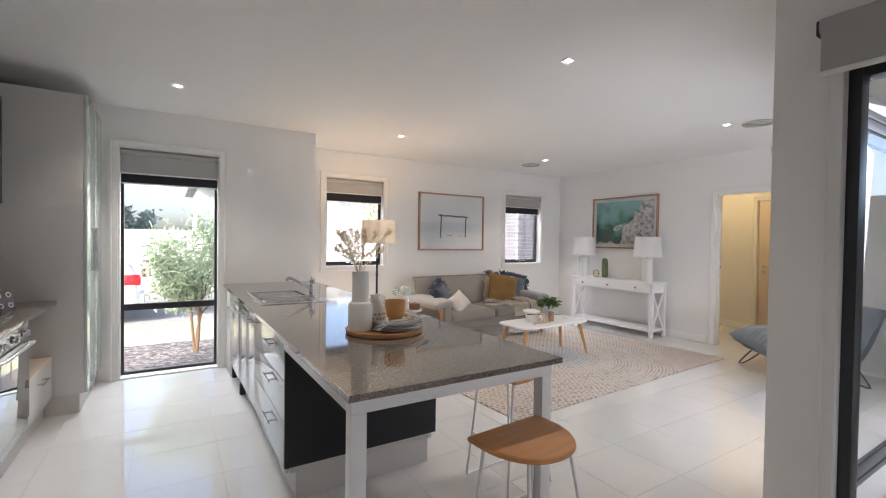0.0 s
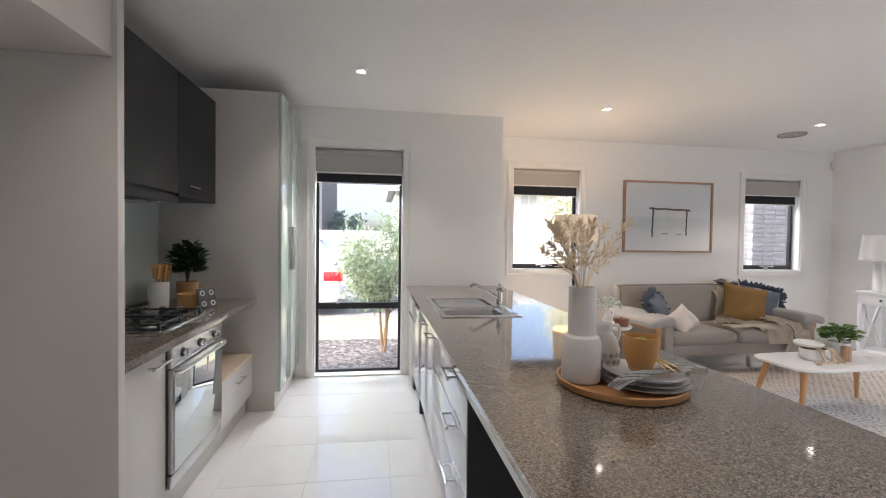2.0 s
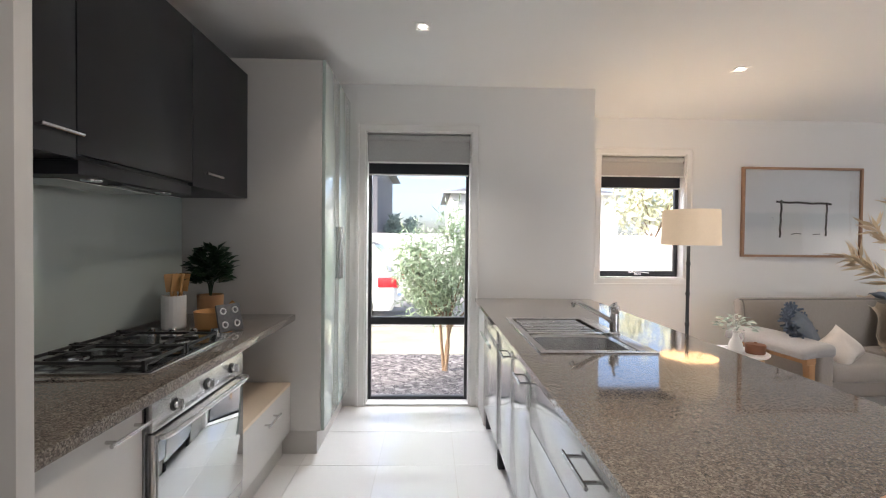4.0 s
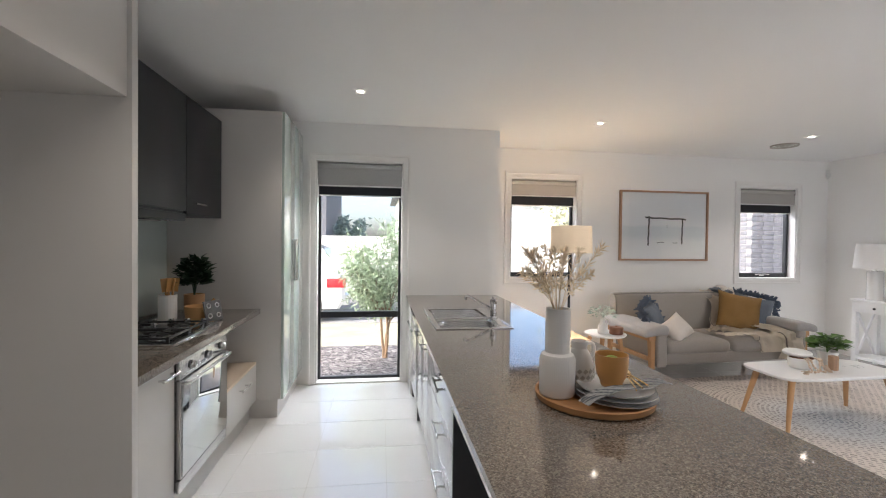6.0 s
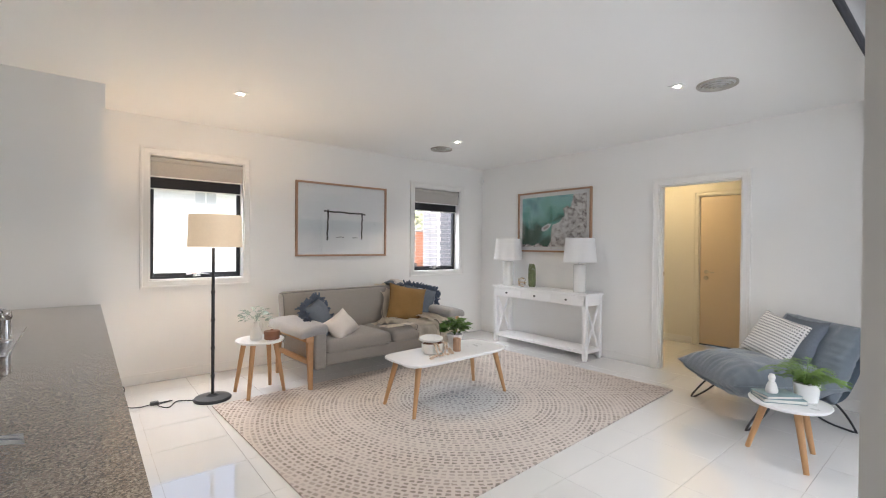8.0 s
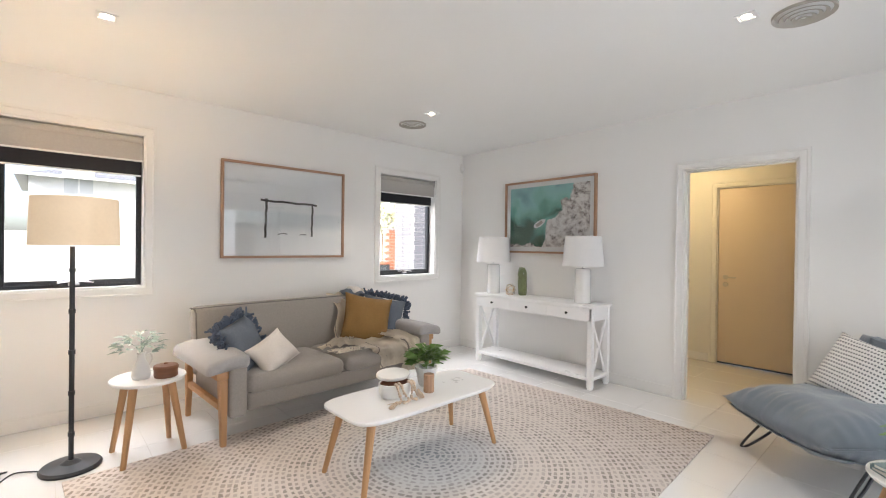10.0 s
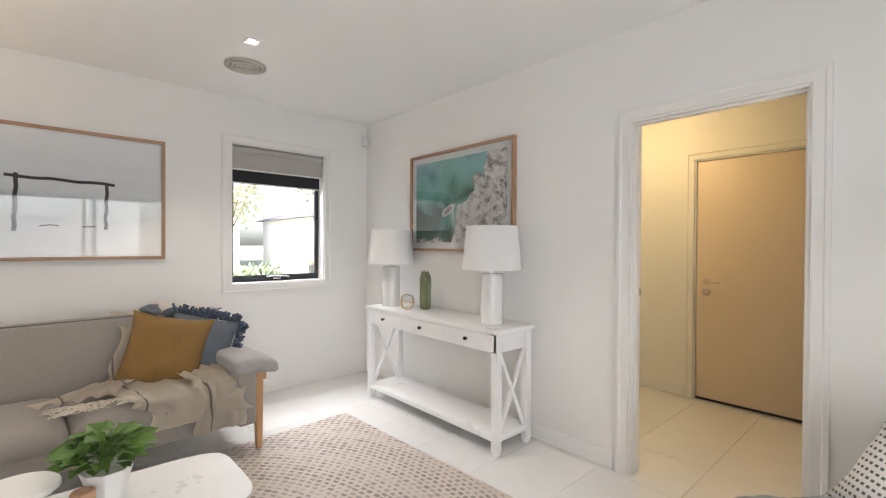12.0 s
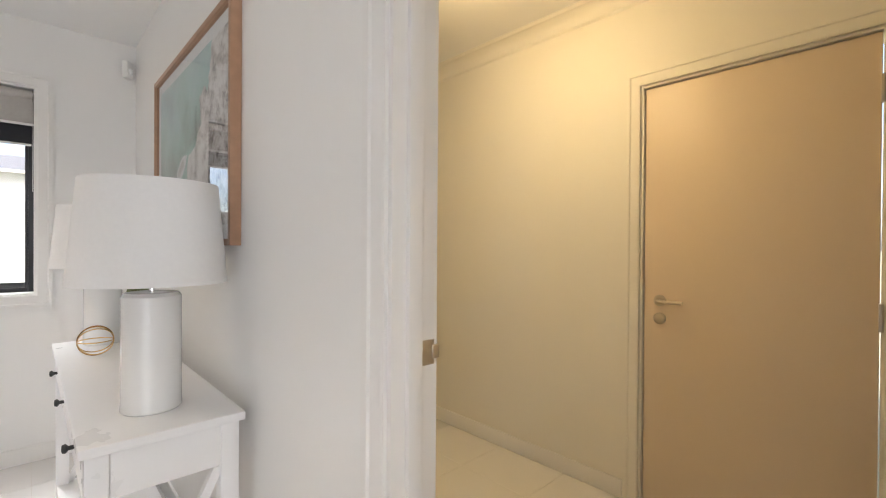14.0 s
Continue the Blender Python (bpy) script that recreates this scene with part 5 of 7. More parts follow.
def cushion_mesh(w, h, t, seed=0, n=22, pinch=0.10, noise_amp=0.016, power=0.62):
    """A stuffed square: x across, y up, z thickness; corners pulled out, sides hollowed, surface creased."""
    bm = bmesh.new()
    grid = {}
    for side in (1, -1):
        for i in range(n + 1):
            for j in range(n + 1):
                u, v = 2 * i / n - 1, 2 * j / n - 1
                edge = i in (0, n) or j in (0, n)
                if edge and side == -1:
                    grid[(-1, i, j)] = grid[(1, i, j)]
                    continue
                x = u * w / 2 * (1 - pinch * (1 - v * v) * abs(u) ** 2)
                y = v * h / 2 * (1 - pinch * (1 - u * u) * abs(v) ** 2)
                prof = max(0.0, (1 - u ** 4) * (1 - v ** 4)) ** power
                z = side * t / 2 * prof
                q = noise.noise(Vector((x * 9 + seed * 3.1, y * 9, side * 2.0)))
                z += side * q * noise_amp * min(1, prof * 2)
                grid[(side, i, j)] = bm.verts.new((x, y, z))
    for side in (1, -1):
        for i in range(n):
            for j in range(n):
                f = [grid[(side, i, j)], grid[(side, i + 1, j)], grid[(side, i + 1, j + 1)], grid[(side, i, j + 1)]]
                bm.faces.new(f if side == 1 else list(reversed(f)))
    return bm


def tassels(w, h, sides, seed, length=0.055):
    """Ruffled tassel edging along the named sides of a cushion."""
    r = random.Random(seed)
    bm = bmesh.new()
    for side in sides:
        for k in range(26):
            s = -1 + 2 * (k + 0.5) / 26
            for m in range(4):
                if side in "LR":
                    sx = 1 if side == "R" else -1
                    p, d = Vector((sx * w / 2 * 0.95, s * h / 2, 0)), Vector((sx, r.gauss(0, 0.5), r.gauss(0, 0.8)))
                else:
                    sy = 1 if side == "T" else -1
                    p, d = Vector((s * w / 2, sy * h / 2 * 0.95, 0)), Vector((r.gauss(0, 0.5), sy, r.gauss(0, 0.8)))
                d = d.normalized() * length * (0.7 + 0.6 * r.random())
                tube([p, p + d * 0.5 + rand_dir(r) * 0.006, p + d + rand_dir(r) * 0.012], 0.006, 4, r_end=0.009, bm=bm)
    return bm


def cushion(label, w, h, t, material, m, seed, fringe="", fringe_material=None):
    c = thing("cushion", label, "cushion", group="sofa cushions")
    c.matrix_basis = m
    softpart("cover", cushion_mesh(w, h, t, seed), material, c)
    if fringe:
        softpart("tassel_trim", tassels(w, h, fringe, seed), fringe_material, c, "ruffled tassel edging")
    else:
        part("piping", tube([(x, y, 0) for x, y in [(-w / 2, -h / 2)] + [(-w / 2 + w * i / 10, -h / 2 * (1 - 0.06 * (1 - (i / 5 - 1) ** 2))) for i in range(1, 10)] + [(w / 2, -h / 2)]], 0.004, 6), material, c)
    return c


# sofa
SX, SY = 3.885, 4.635
so = thing("sofa", "grey-brown fabric two-seat sofa with oak arm frames", "sofa", SX, SY, 0, rz=3.2)


def soft_box(lo, hi, bevel, seg=4, puff=0.0, seed=0):
    bm = bmesh.new()
    add_box(bm, lo, hi)
    bmesh.ops.bevel(bm, geom=bm.edges[:], offset=bevel, segments=seg, affect="EDGES", profile=0.5)
    if puff:
        bmesh.ops.subdivide_edges(bm, edges=[e for e in bm.edges if e.calc_length() > 0.12], cuts=7, use_grid_fill=True)
        c = (Vector(lo) + Vector(hi)) / 2
        hf = (Vector(hi) - Vector(lo)) / 2
        for v in bm.verts:
            q = Vector(((v.co.x - c.x) / hf.x, (v.co.y - c.y) / hf.y, (v.co.z - c.z) / hf.z))
            if q.z > 0.4:
                v.co.z += puff * max(0, 1 - q.x ** 2) * max(0, 1 - q.y ** 2) + 0.004 * noise.noise(Vector((v.co.x * 6 + seed, v.co.y * 6, 0)))
    return bm


softpart("seat_base", soft_box((-0.76, 0.0, 0.185), (0.76, 0.70, 0.335), 0.03), M["sofa"], so)
for x0, x1, s in ((-0.775, -0.003, 1), (0.003, 0.775, 2)):
    softpart("seat_cushion", soft_box((x0, -0.035, 0.295), (x1, 0.60, 0.425), 0.055, puff=0.03, seed=s), M["sofa"], so)
softpart("backrest", moved(soft_box((-0.905, -0.07, 0.0), (0.905, 0.07, 0.53), 0.045), pose(0, 0.655, 0.315, -9, 0, 0)), M["sofa"], so)
part("piping", moved(tube(rounded([(-0.888, -0.062, 0.06), (-0.888, -0.062, 0.47), (-0.86, -0.062, 0.508), (0, -0.062, 0.514), (0.86, -0.062, 0.508), (0.888, -0.062, 0.47), (0.888, -0.062, 0.06)], 5), 0.005, 6), pose(0, 0.655, 0.315, -9, 0, 0)), M["piping"], so, "dark piping on the back's edge")
part("piping", tube([(-0.76, -0.018, 0.322), (0.76, -0.018, 0.322)], 0.004, 6), M["piping"], so)
for sx in (-1, 1):
    a = sorted((sx * 0.78, sx * 0.892))
    softpart("side_panel", soft_box((a[0], -0.062, 0.185), (a[1], 0.66, 0.555), 0.022), M["sofa"], so, "upholstered arm side")
    # arm pad: rounded top that falls and flares outwards, with a thick rolled lip
    pad_bm = soft_box((0.765, -0.075, 0.502), (1.035, 0.72, 0.60), 0.034, seg=5, puff=0.014)
    for v in pad_bm.verts:
        q = (v.co.x - 0.765) / 0.27
        v.co.z -= 0.040 * q * q - (0.018 * q if v.co.z < 0.53 else 0.0)
        if v.co.y < 0.0:
            v.co.z -= 0.10 * v.co.y * v.co.y * 4
    if sx < 0:
        for v in pad_bm.verts:
            v.co.x = -v.co.x
    softpart("arm_pad", pad_bm, M["sofa_window_lit"], so, "padded arm top in sofa fabric lightened for window light")
    lx = sx * 0.92
    fr = part("arm_frame", boxes([((lx - 0.045, -0.03, 0.445), (lx + 0.045, 0.70, 0.492)), ((lx - 0.018, 0.04, 0.235), (lx + 0.018, 0.68, 0.275))], 0.004), M["oak"], so, "oak arm frame")
    for ly, lean in ((0.0, -0.02), (0.70, 0.03)):
        bm = bmesh.new()
        add_box(bm, (lx - 0.026, ly - 0.03, 0.0), (lx + 0.026, ly + 0.03, 0.4445))
        for v in bm.verts:
            if v.co.z < 0.1:
                v.co.x, v.co.y = lx + (v.co.x - lx) * 0.62, ly + lean + (v.co.y - ly) * 0.6
        bmesh.ops.bevel(bm, geom=bm.edges[:], offset=0.004, segments=2, affect="EDGES")
        part("leg", bm, M["oak"], so, "tapered oak leg")

S = pose(SX, SY, 0, 0, 0, 3.2)
cushion("blue-grey linen cushion with a tasselled edge, leaning on the sofa arm", 0.39, 0.38, 0.15, M["denim"], S @ pose(-0.675, 0.29, 0.585, 62, -8, 42), 1, "LRTB", M["denim_tassel"])
cushion("small cream cushion leaning on the blue-grey one", 0.34, 0.26, 0.13, M["cream"], S @ pose(-0.52, 0.14, 0.53, 52, -20, 22), 2)
cushion("mustard linen cushion standing on the sofa seat", 0.47, 0.47, 0.17, M["mustard"], S @ pose(0.50, 0.40, 0.625, 70, 11, -24), 3)
cushion("blue-grey cushion with a tasselled edge behind the mustard one", 0.42, 0.42, 0.15, M["denim"], S @ pose(0.70, 0.42, 0.615, 75, 12, -30), 4, "RT", M["denim_tassel"])


def cloth(path, width, n=14, wave=0.012, seed=0, taper=0.0, across=0.0):
    """A draped strip of cloth with folds along a path of points."""
    pts = rounded(path, 7)
    bm = bmesh.new()
    rows = []
    for i, p in enumerate(pts):
        d = (pts[min(i + 1, len(pts) - 1)] - pts[max(i - 1, 0)]).normalized()
        side = (Matrix.Rotation(across, 3, "Z") @ Vector((1, 0.15 * math.sin(i * 0.3), 0))).normalized()
        nrm = side.cross(d).normalized()
        if nrm.z < 0:
            nrm = -nrm
        w = width * (1 + taper * i / len(pts) + 0.12 * math.sin(i * 0.5 + seed))
        row = []
        for k in range(n + 1):
            u = k / n - 0.5
            off = wave * (1 + math.sin(u * 28 + seed + 0.12 * i)) * 0.9 + wave * noise.noise(Vector((u * 5, i * 0.2, seed)))
            row.append(bm.verts.new(p + side * u * w + nrm * off))
        rows.append(row)
    for a, b in zip(rows, rows[1:]):
        for k in range(n):
            bm.faces.new((a[k], a[k + 1], b[k + 1], b[k]))
    g = bmesh.ops.solidify(bm, geom=bm.faces[:], thickness=0.006)
    return bm


th = thing("throw_blanket", "beige knitted throw draped over the sofa's end", "blanket", SX, SY, 0, rz=3.2)
softpart("cloth", cloth([(0.55, 0.82, 0.55), (0.55, 0.755, 0.80), (0.55, 0.70, 0.835), (0.53, 0.60, 0.70), (0.50, 0.56, 0.52), (0.42, 0.42, 0.463), (0.45, 0.18, 0.465), (0.52, 0.0, 0.452), (0.56, -0.05, 0.40), (0.58, -0.07, 0.30)], 0.52, seed=1), M["striped"], th)
softpart("cloth", cloth([(0.62, 0.38, 0.50), (0.67, 0.22, 0.50), (0.68, 0.05, 0.485), (0.68, -0.035, 0.46), (0.68, -0.065, 0.36), (0.67, -0.07, 0.22)], 0.26, seed=4), M["striped"], th)
softpart("cloth", cloth([(0.30, 0.40, 0.475), (0.15, 0.30, 0.478), (0.02, 0.14, 0.476)], 0.32, seed=7, wave=0.014), M["striped"], th)
r = random.Random(4)
fb = bmesh.new()
for i in range(90):
    bx, by = r.uniform(0.0, 0.34), r.uniform(0.03, 0.14)
    p = Vector((bx - 0.04, by, 0.472))
    tube([p, p + Vector((r.gauss(-0.02, 0.02), -0.03 - 0.03 * r.random(), 0.008)), p + Vector((r.gauss(-0.03, 0.03), -0.07, 0.002))], 0.0025, 4, bm=fb)
part("fringe", fb, M["throw"], th, "knotted fringe")
sc = thing("knit_scarf", "grey and white knitted throw heaped on the sofa back", "blanket", SX + 0.53, SY + 0.75, 0.855)
for i, (x, y, z, rr, mt) in enumerate(((-0.08, 0, -0.005, 0.07, "denim"), (0.0, 0.02, 0.01, 0.075, "cream"), (0.09, 0.0, -0.005, 0.065, "cream"), (0.03, -0.05, -0.02, 0.055, "denim"))):
    bm = bmesh.new()
    bmesh.ops.create_icosphere(bm, subdivisions=3, radius=rr)
    for v in bm.verts:
        v.co *= 1 + 0.35 * noise.noise(v.co * 22 + Vector((i * 5, 0, 0)))
        v.co.z *= 0.62
    softpart("fold", moved(bm, pose(x, y, z)), M[mt], sc)

# side tables
def leg_tapered(top, foot, r0, r1):
    return tube([Vector(foot), Vector(foot).lerp(Vector(top), 0.5), Vector(top)], r1, 12, r_end=r0)


def round_table(name, label, x, y, h, radius, feet, tops, thick=0.022):
    t = thing(name, label, "side table", x, y, 0, group="white-topped side tables")
    part("tabletop", moved(lathe([(radius - 0.010, -thick), (radius, -thick * 0.4), (radius, -0.003), (radius - 0.004, 0.0), (0.0, 0.0)], 48), pose(0, 0, h)), M["white_lac"], t, "round white lacquered top")
    for (fx, fy), (tx, ty) in zip(feet, tops):
        part("leg", leg_tapered((tx - x, ty - y, h - thick - 0.0005), (fx - x, fy - y, 0), 0.023, 0.015), M["oak"], t)
    return t


round_table("side_table", "round white side table on four oak legs beside the sofa", 2.595, 4.80, 0.485, 0.205, ((2.424, 4.955), (2.444, 4.615), (2.775, 4.69), (2.738, 4.967)), ((2.49, 4.91), (2.50, 4.68), (2.70, 4.71), (2.70, 4.90)))
round_table("side_table", "round white side table on three oak legs beside the armchair", 4.84, 1.47, 0.368, 0.215, ((4.83, 1.69), (4.665, 1.345), (5.04, 1.385)), ((4.84, 1.59), (4.75, 1.41), (4.94, 1.42)))

# coffee table
ct = thing("coffee_table", "white coffee table with rounded corners and splayed oak legs", "coffee table", 3.825, 3.64, 0, rz=1.0)
bm = bmesh.new()
ring = []
for i in range(64):
    a = 2 * math.pi * i / 64
    c, s = math.cos(a), math.sin(a)
    e = 0.34
    ring.append((0.55 * math.copysign(abs(c) ** e, c), 0.245 * math.copysign(abs(s) ** e, s)))
lv = [[bm.verts.new((x * k, y * k, z)) for x, y in ring] for k, z in ((0.965, 0.392), (1.0, 0.404), (1.0, 0.413), (0.994, 0.417))]
for a, b in zip(lv, lv[1:]):
    for i in range(64):
        j = (i + 1) % 64
        bm.faces.new((a[i], a[j], b[j], b[i]))
bm.faces.new(list(reversed(lv[0]))), bm.faces.new(lv[-1])
part("tabletop", bm, M["white_lac"], ct)
for sx in (-1, 1):
    for sy in (-1, 1):
        part("leg", leg_tapered((sx * 0.43, sy * 0.15, 0.3915), (sx * 0.515, sy * 0.205, 0.012), 0.025, 0.014), M["oak"], ct)

# things on the coffee table
CTZ = 0.4175
bs = thing("storage_bowl", "small white oval bowl with a brown inside and its lid off", "bowl", 3.68, 3.665, CTZ)
oval = Matrix.Diagonal((1.12, 0.86, 1, 1))
part("bowl", moved(lathe([(0.07, 0.0), (0.080, 0.004), (0.092, 0.03), (0.096, 0.085), (0.092, 0.088), (0.088, 0.085), (0.084, 0.03), (0.0, 0.014)], 40), oval), M["ceramic"], bs)
part("lining", moved(lathe([(0.0, 0.016), (0.080, 0.030), (0.0868, 0.082)], 40, cap=False), oval), M["wood_dark"], bs, "brown inside")
part("lid", moved(lathe([(0.0, 0.0), (0.096, 0.0), (0.101, 0.006), (0.101, 0.016), (0.097, 0.021), (0.0, 0.023)], 40), pose(0.045, 0.085, 0.092, 7, 0, 0) @ oval), M["ceramic"], bs, "flat white lid set askew")
gl = thing("bead_garland", "pale driftwood bead garland with tassels hung over the white bowl", "ornament", 3.68, 3.545, CTZ)
bead = bmesh.new()
for k, path in enumerate(([(-0.045, 0.055, 0.092), (-0.05, 0.030, 0.088), (-0.045, 0.018, 0.05), (-0.05, -0.01, 0.012), (-0.10, -0.02, 0.011)], [(-0.02, 0.055, 0.092), (-0.02, 0.028, 0.086), (-0.012, 0.012, 0.045), (0.0, -0.02, 0.012), (-0.045, -0.03, 0.011)], [(0.05, 0.055, 0.092), (0.055, 0.030, 0.086), (0.05, 0.016, 0.05), (0.03, -0.005, 0.014), (0.045, -0.03, 0.011)], [(0.07, 0.05, 0.092), (0.072, 0.026, 0.085), (0.068, 0.012, 0.05), (0.075, -0.01, 0.02)])):
    pts = rounded(path, 3)
    for n, p in enumerate(pts):
        b = bmesh.ops.create_icosphere(bead, subdivisions=1, radius=0.0095 + 0.002 * math.sin(n * 2.1 + k))
        for v in b["verts"]:
            v.co += p
part("beads", bead, M["driftwood"], gl, "round wooden beads")
for (tx, ty, tz), (ex, ey, ez) in (((-0.085, -0.02, 0.014), (-0.15, -0.045, 0.006)), ((0.075, -0.005, 0.055), (0.095, -0.03, 0.006))):
    r = random.Random(int(tx * 1000))
    bm = tube([(tx, ty, tz), (tx + (ex - tx) * 0.2, ty + (ey - ty) * 0.2, tz + (ez - tz) * 0.2)], 0.010, 8)
    for k in range(26):
        e = Vector((ex + r.gauss(0, 0.010), ey + r.gauss(0, 0.010), max(0.003, ez + r.gauss(0, 0.004))))
        tube([Vector((tx, ty, tz)), Vector((tx, ty, tz)).lerp(e, 0.5) + rand_dir(r) * 0.004, e], 0.0022, 4, bm=bm)
    part("tassel", bm, M["driftwood"], gl, "frayed jute tassel")
solo("wood_candle", lathe([(0.031, 0.0), (0.033, 0.003), (0.033, 0.108), (0.030, 0.112), (0.0, 0.110)], 28), M["bark_wood"], "short round grained-wood candle holder on the coffee table", "candle holder", pose(3.885, 3.59, CTZ))


def plant_leaves(n, spread, height, length, width, seed, up=0.6):
    r = random.Random(seed)
    bm = bmesh.new()
    for i in range(n):
        a, q = r.random() * 6.283, r.random() ** 0.6
        p = Vector((spread * q * math.cos(a), spread * q * math.sin(a), height * (0.25 + 0.75 * r.random() * (1 - 0.5 * q * q))))
        d = Vector((math.cos(a) * (0.4 + q), math.sin(a) * (0.4 + q), up * r.random()))
        leaf_quad(bm, p, d, Vector((r.gauss(0, 0.4), r.gauss(0, 0.4), 1)), length * (0.7 + 0.6 * r.random()), width * (0.7 + 0.6 * r.random()))
    return bm


def stems(n, spread, height, seed, radius=0.0025):
    r = random.Random(seed)
    bm = bmesh.new()
    for i in range(n):
        a, q = r.random() * 6.283, r.random()
        tube(rounded([(0, 0, 0), (spread * 0.25 * q * math.cos(a), spread * 0.25 * q * math.sin(a), height * 0.5), (spread * q * math.cos(a), spread * q * math.sin(a), height * (0.7 + 0.3 * r.random()))], 3), radius, 5, bm=bm)
    return bm


pp = thing("potted_plant", "leafy green plant in a crimped white pot", "potted plant", 3.955, 3.70, CTZ)
part("pot", lathe([(0.045, 0.0), (0.055, 0.03), (0.066, 0.09), (0.078, 0.125), (0.072, 0.125), (0.055, 0.10), (0.0, 0.10)], 40, flute=0.08, flutes=9), M["ceramic"], pp, "crimped white pot")
part("foliage", moved(plant_leaves(150, 0.095, 0.13, 0.065, 0.050, 21), pose(0, 0, 0.115)), M["leaf"], pp)
part("stems", moved(stems(16, 0.08, 0.13, 22), pose(0, 0, 0.10)), M["leaf"], pp)

# on the sofa's side table
ST = 0.4855
wv = thing("white_vase", "small white pinched vase with a ring handle", "vase", 2.55, 4.77, ST)
part("body", lathe([(0.045, 0.0), (0.052, 0.02), (0.045, 0.07), (0.022, 0.12), (0.02, 0.15), (0.026, 0.165), (0.020, 0.165), (0.014, 0.12), (0.0, 0.11)], 28), M["ceramic"], wv)
part("handle", tube(rounded([(0.022, 0, 0.14), (0.05, 0, 0.15), (0.06, 0, 0.11), (0.042, 0, 0.075)], 5), 0.006), M["ceramic"], wv)
part("foliage", moved(plant_leaves(70, 0.12, 0.14, 0.055, 0.030, 31, up=0.3), pose(-0.01, 0, 0.15)), M["leaf_sage"], wv, "sage-green eucalyptus leaves")
part("stems", moved(stems(9, 0.11, 0.12, 32, 0.002), pose(0, 0, 0.14)), M["leaf_sage"], wv)
wb = thing("wooden_box", "round carved wooden trinket box with a lid", "box", 2.675, 4.73, ST)
part("body", lathe([(0.062, 0.0), (0.066, 0.006), (0.066, 0.05), (0.0, 0.05)], 32), M["wood_dark"], wb)
part("lid", moved(lathe([(0.069, 0.0), (0.070, 0.012), (0.064, 0.022), (0.012, 0.028), (0.010, 0.036), (0.0, 0.037)], 32), pose(0, 0, 0.0505)), M["wood_dark"], wb)

# floor lamp with its cable
fl = thing("floor_lamp", "black floor lamp, lit, with a cream drum shade", "floor lamp", 2.225, 4.87, 0)
part("base", lathe([(0.145, 0.0), (0.148, 0.012), (0.138, 0.024), (0.05, 0.034), (0.022, 0.05), (0.0, 0.05)], 40), M["black"], fl)
bm = tube([(0, 0, 0.04), (0, 0, 1.30)], 0.013, 14)
for z in (0.20, 0.44, 0.68, 0.92, 1.16):
    tube([(0, 0, z - 0.012), (0, 0, z), (0, 0, z + 0.012)], 0.017, 14, bm=bm)
part("pole", bm, M["black"], fl, "black ribbed pole")
part("shade", moved(lathe([(0.212, 0.0), (0.203, 0.275), (0.200, 0.275), (0.209, 0.0)], 56), pose(0.015, 0, 1.305)), M["shade_lit"], fl, "glowing cream drum shade")
part("bulb", moved(lathe([(0.0, -0.03), (0.022, -0.02), (0.03, 0.02), (0.018, 0.06), (0.0, 0.07)], 18), pose(0.0, 0, 1.40)), M["lamp_glow"], fl)
lamp("floor_lamp_bulb", "POINT", pose(2.235, 4.87, 1.49), 3.4, (1.0, 0.70, 0.40), radius=0.05)
cb = thing("lamp_cable", "black lamp cable with a foot switch on the tiles", "cable")
part("cord", tube(rounded([(2.10, 4.90, 0.008), (1.98, 4.98, 0.005), (1.90, 4.86, 0.005), (1.84, 4.98, 0.005), (1.95, 5.03, 0.005), (1.80, 5.02, 0.005), (1.72, 4.98, 0.012), (1.64, 5.06, 0.005), (1.60, 5.20, 0.02), (1.63, 5.18, 0.12), (1.58, 5.10, 0.20), (1.535, 5.08, 0.245), (1.515, 5.08, 0.245)], 6), 0.004, 6), M["cable"], cb)
part("switch", box((1.79, 4.99, 0.0), (1.85, 5.04, 0.026), 0.008), M["cable"], cb)
part("plug", box((1.503, 5.055, 0.22), (1.545, 5.105, 0.27), 0.008), M["cable"], cb)
pw = thing("power_outlet", "white double power outlet on the wall", "outlet", 1.49, 5.10, 0.26)
part("plate", box((0.0, -0.058, -0.036), (0.009, 0.058, 0.036), 0.003), M["plastic"], pw)
sw = thing("wall_switch", "white light switch plate on the island's back panel", "switch", 1.42, 2.9, 0.55)
part("plate", box((0.0, -0.036, -0.058), (0.009, 0.036, 0.058), 0.003), M["plastic"], sw)

# pictures
def picture(name, label, w, h, m, print_material, mount):
    p = thing(name, label, "picture")
    p.matrix_basis = m
    f, d = 0.022, 0.036
    part("frame", boxes([((-w / 2, -h / 2, 0), (-w / 2 + f, h / 2, d)), ((w / 2 - f, -h / 2, 0), (w / 2, h / 2, d)), ((-w / 2 + f, -h / 2, 0), (w / 2 - f, -h / 2 + f, d)), ((-w / 2 + f, h / 2 - f, 0), (w / 2 - f, h / 2, d))], 0.002), M["frame_oak"], p, "slim oak frame")
    part("mount", box((-w / 2 + f, -h / 2 + f, 0.004), (w / 2 - f, h / 2 - f, 0.014)), M["paper"], p, "white paper mount")
    part("print", box((-w / 2 + f + mount, -h / 2 + f + mount, 0.0145), (w / 2 - f - mount, h / 2 - f - mount, 0.016)), print_material, p)
    gp = part("glazing", box((-w / 2 + f, -h / 2 + f, 0.024), (w / 2 - f, h / 2 - f, 0.026)), M["glass"], p, "clear picture glass")
    gp.visible_shadow = False
    return p


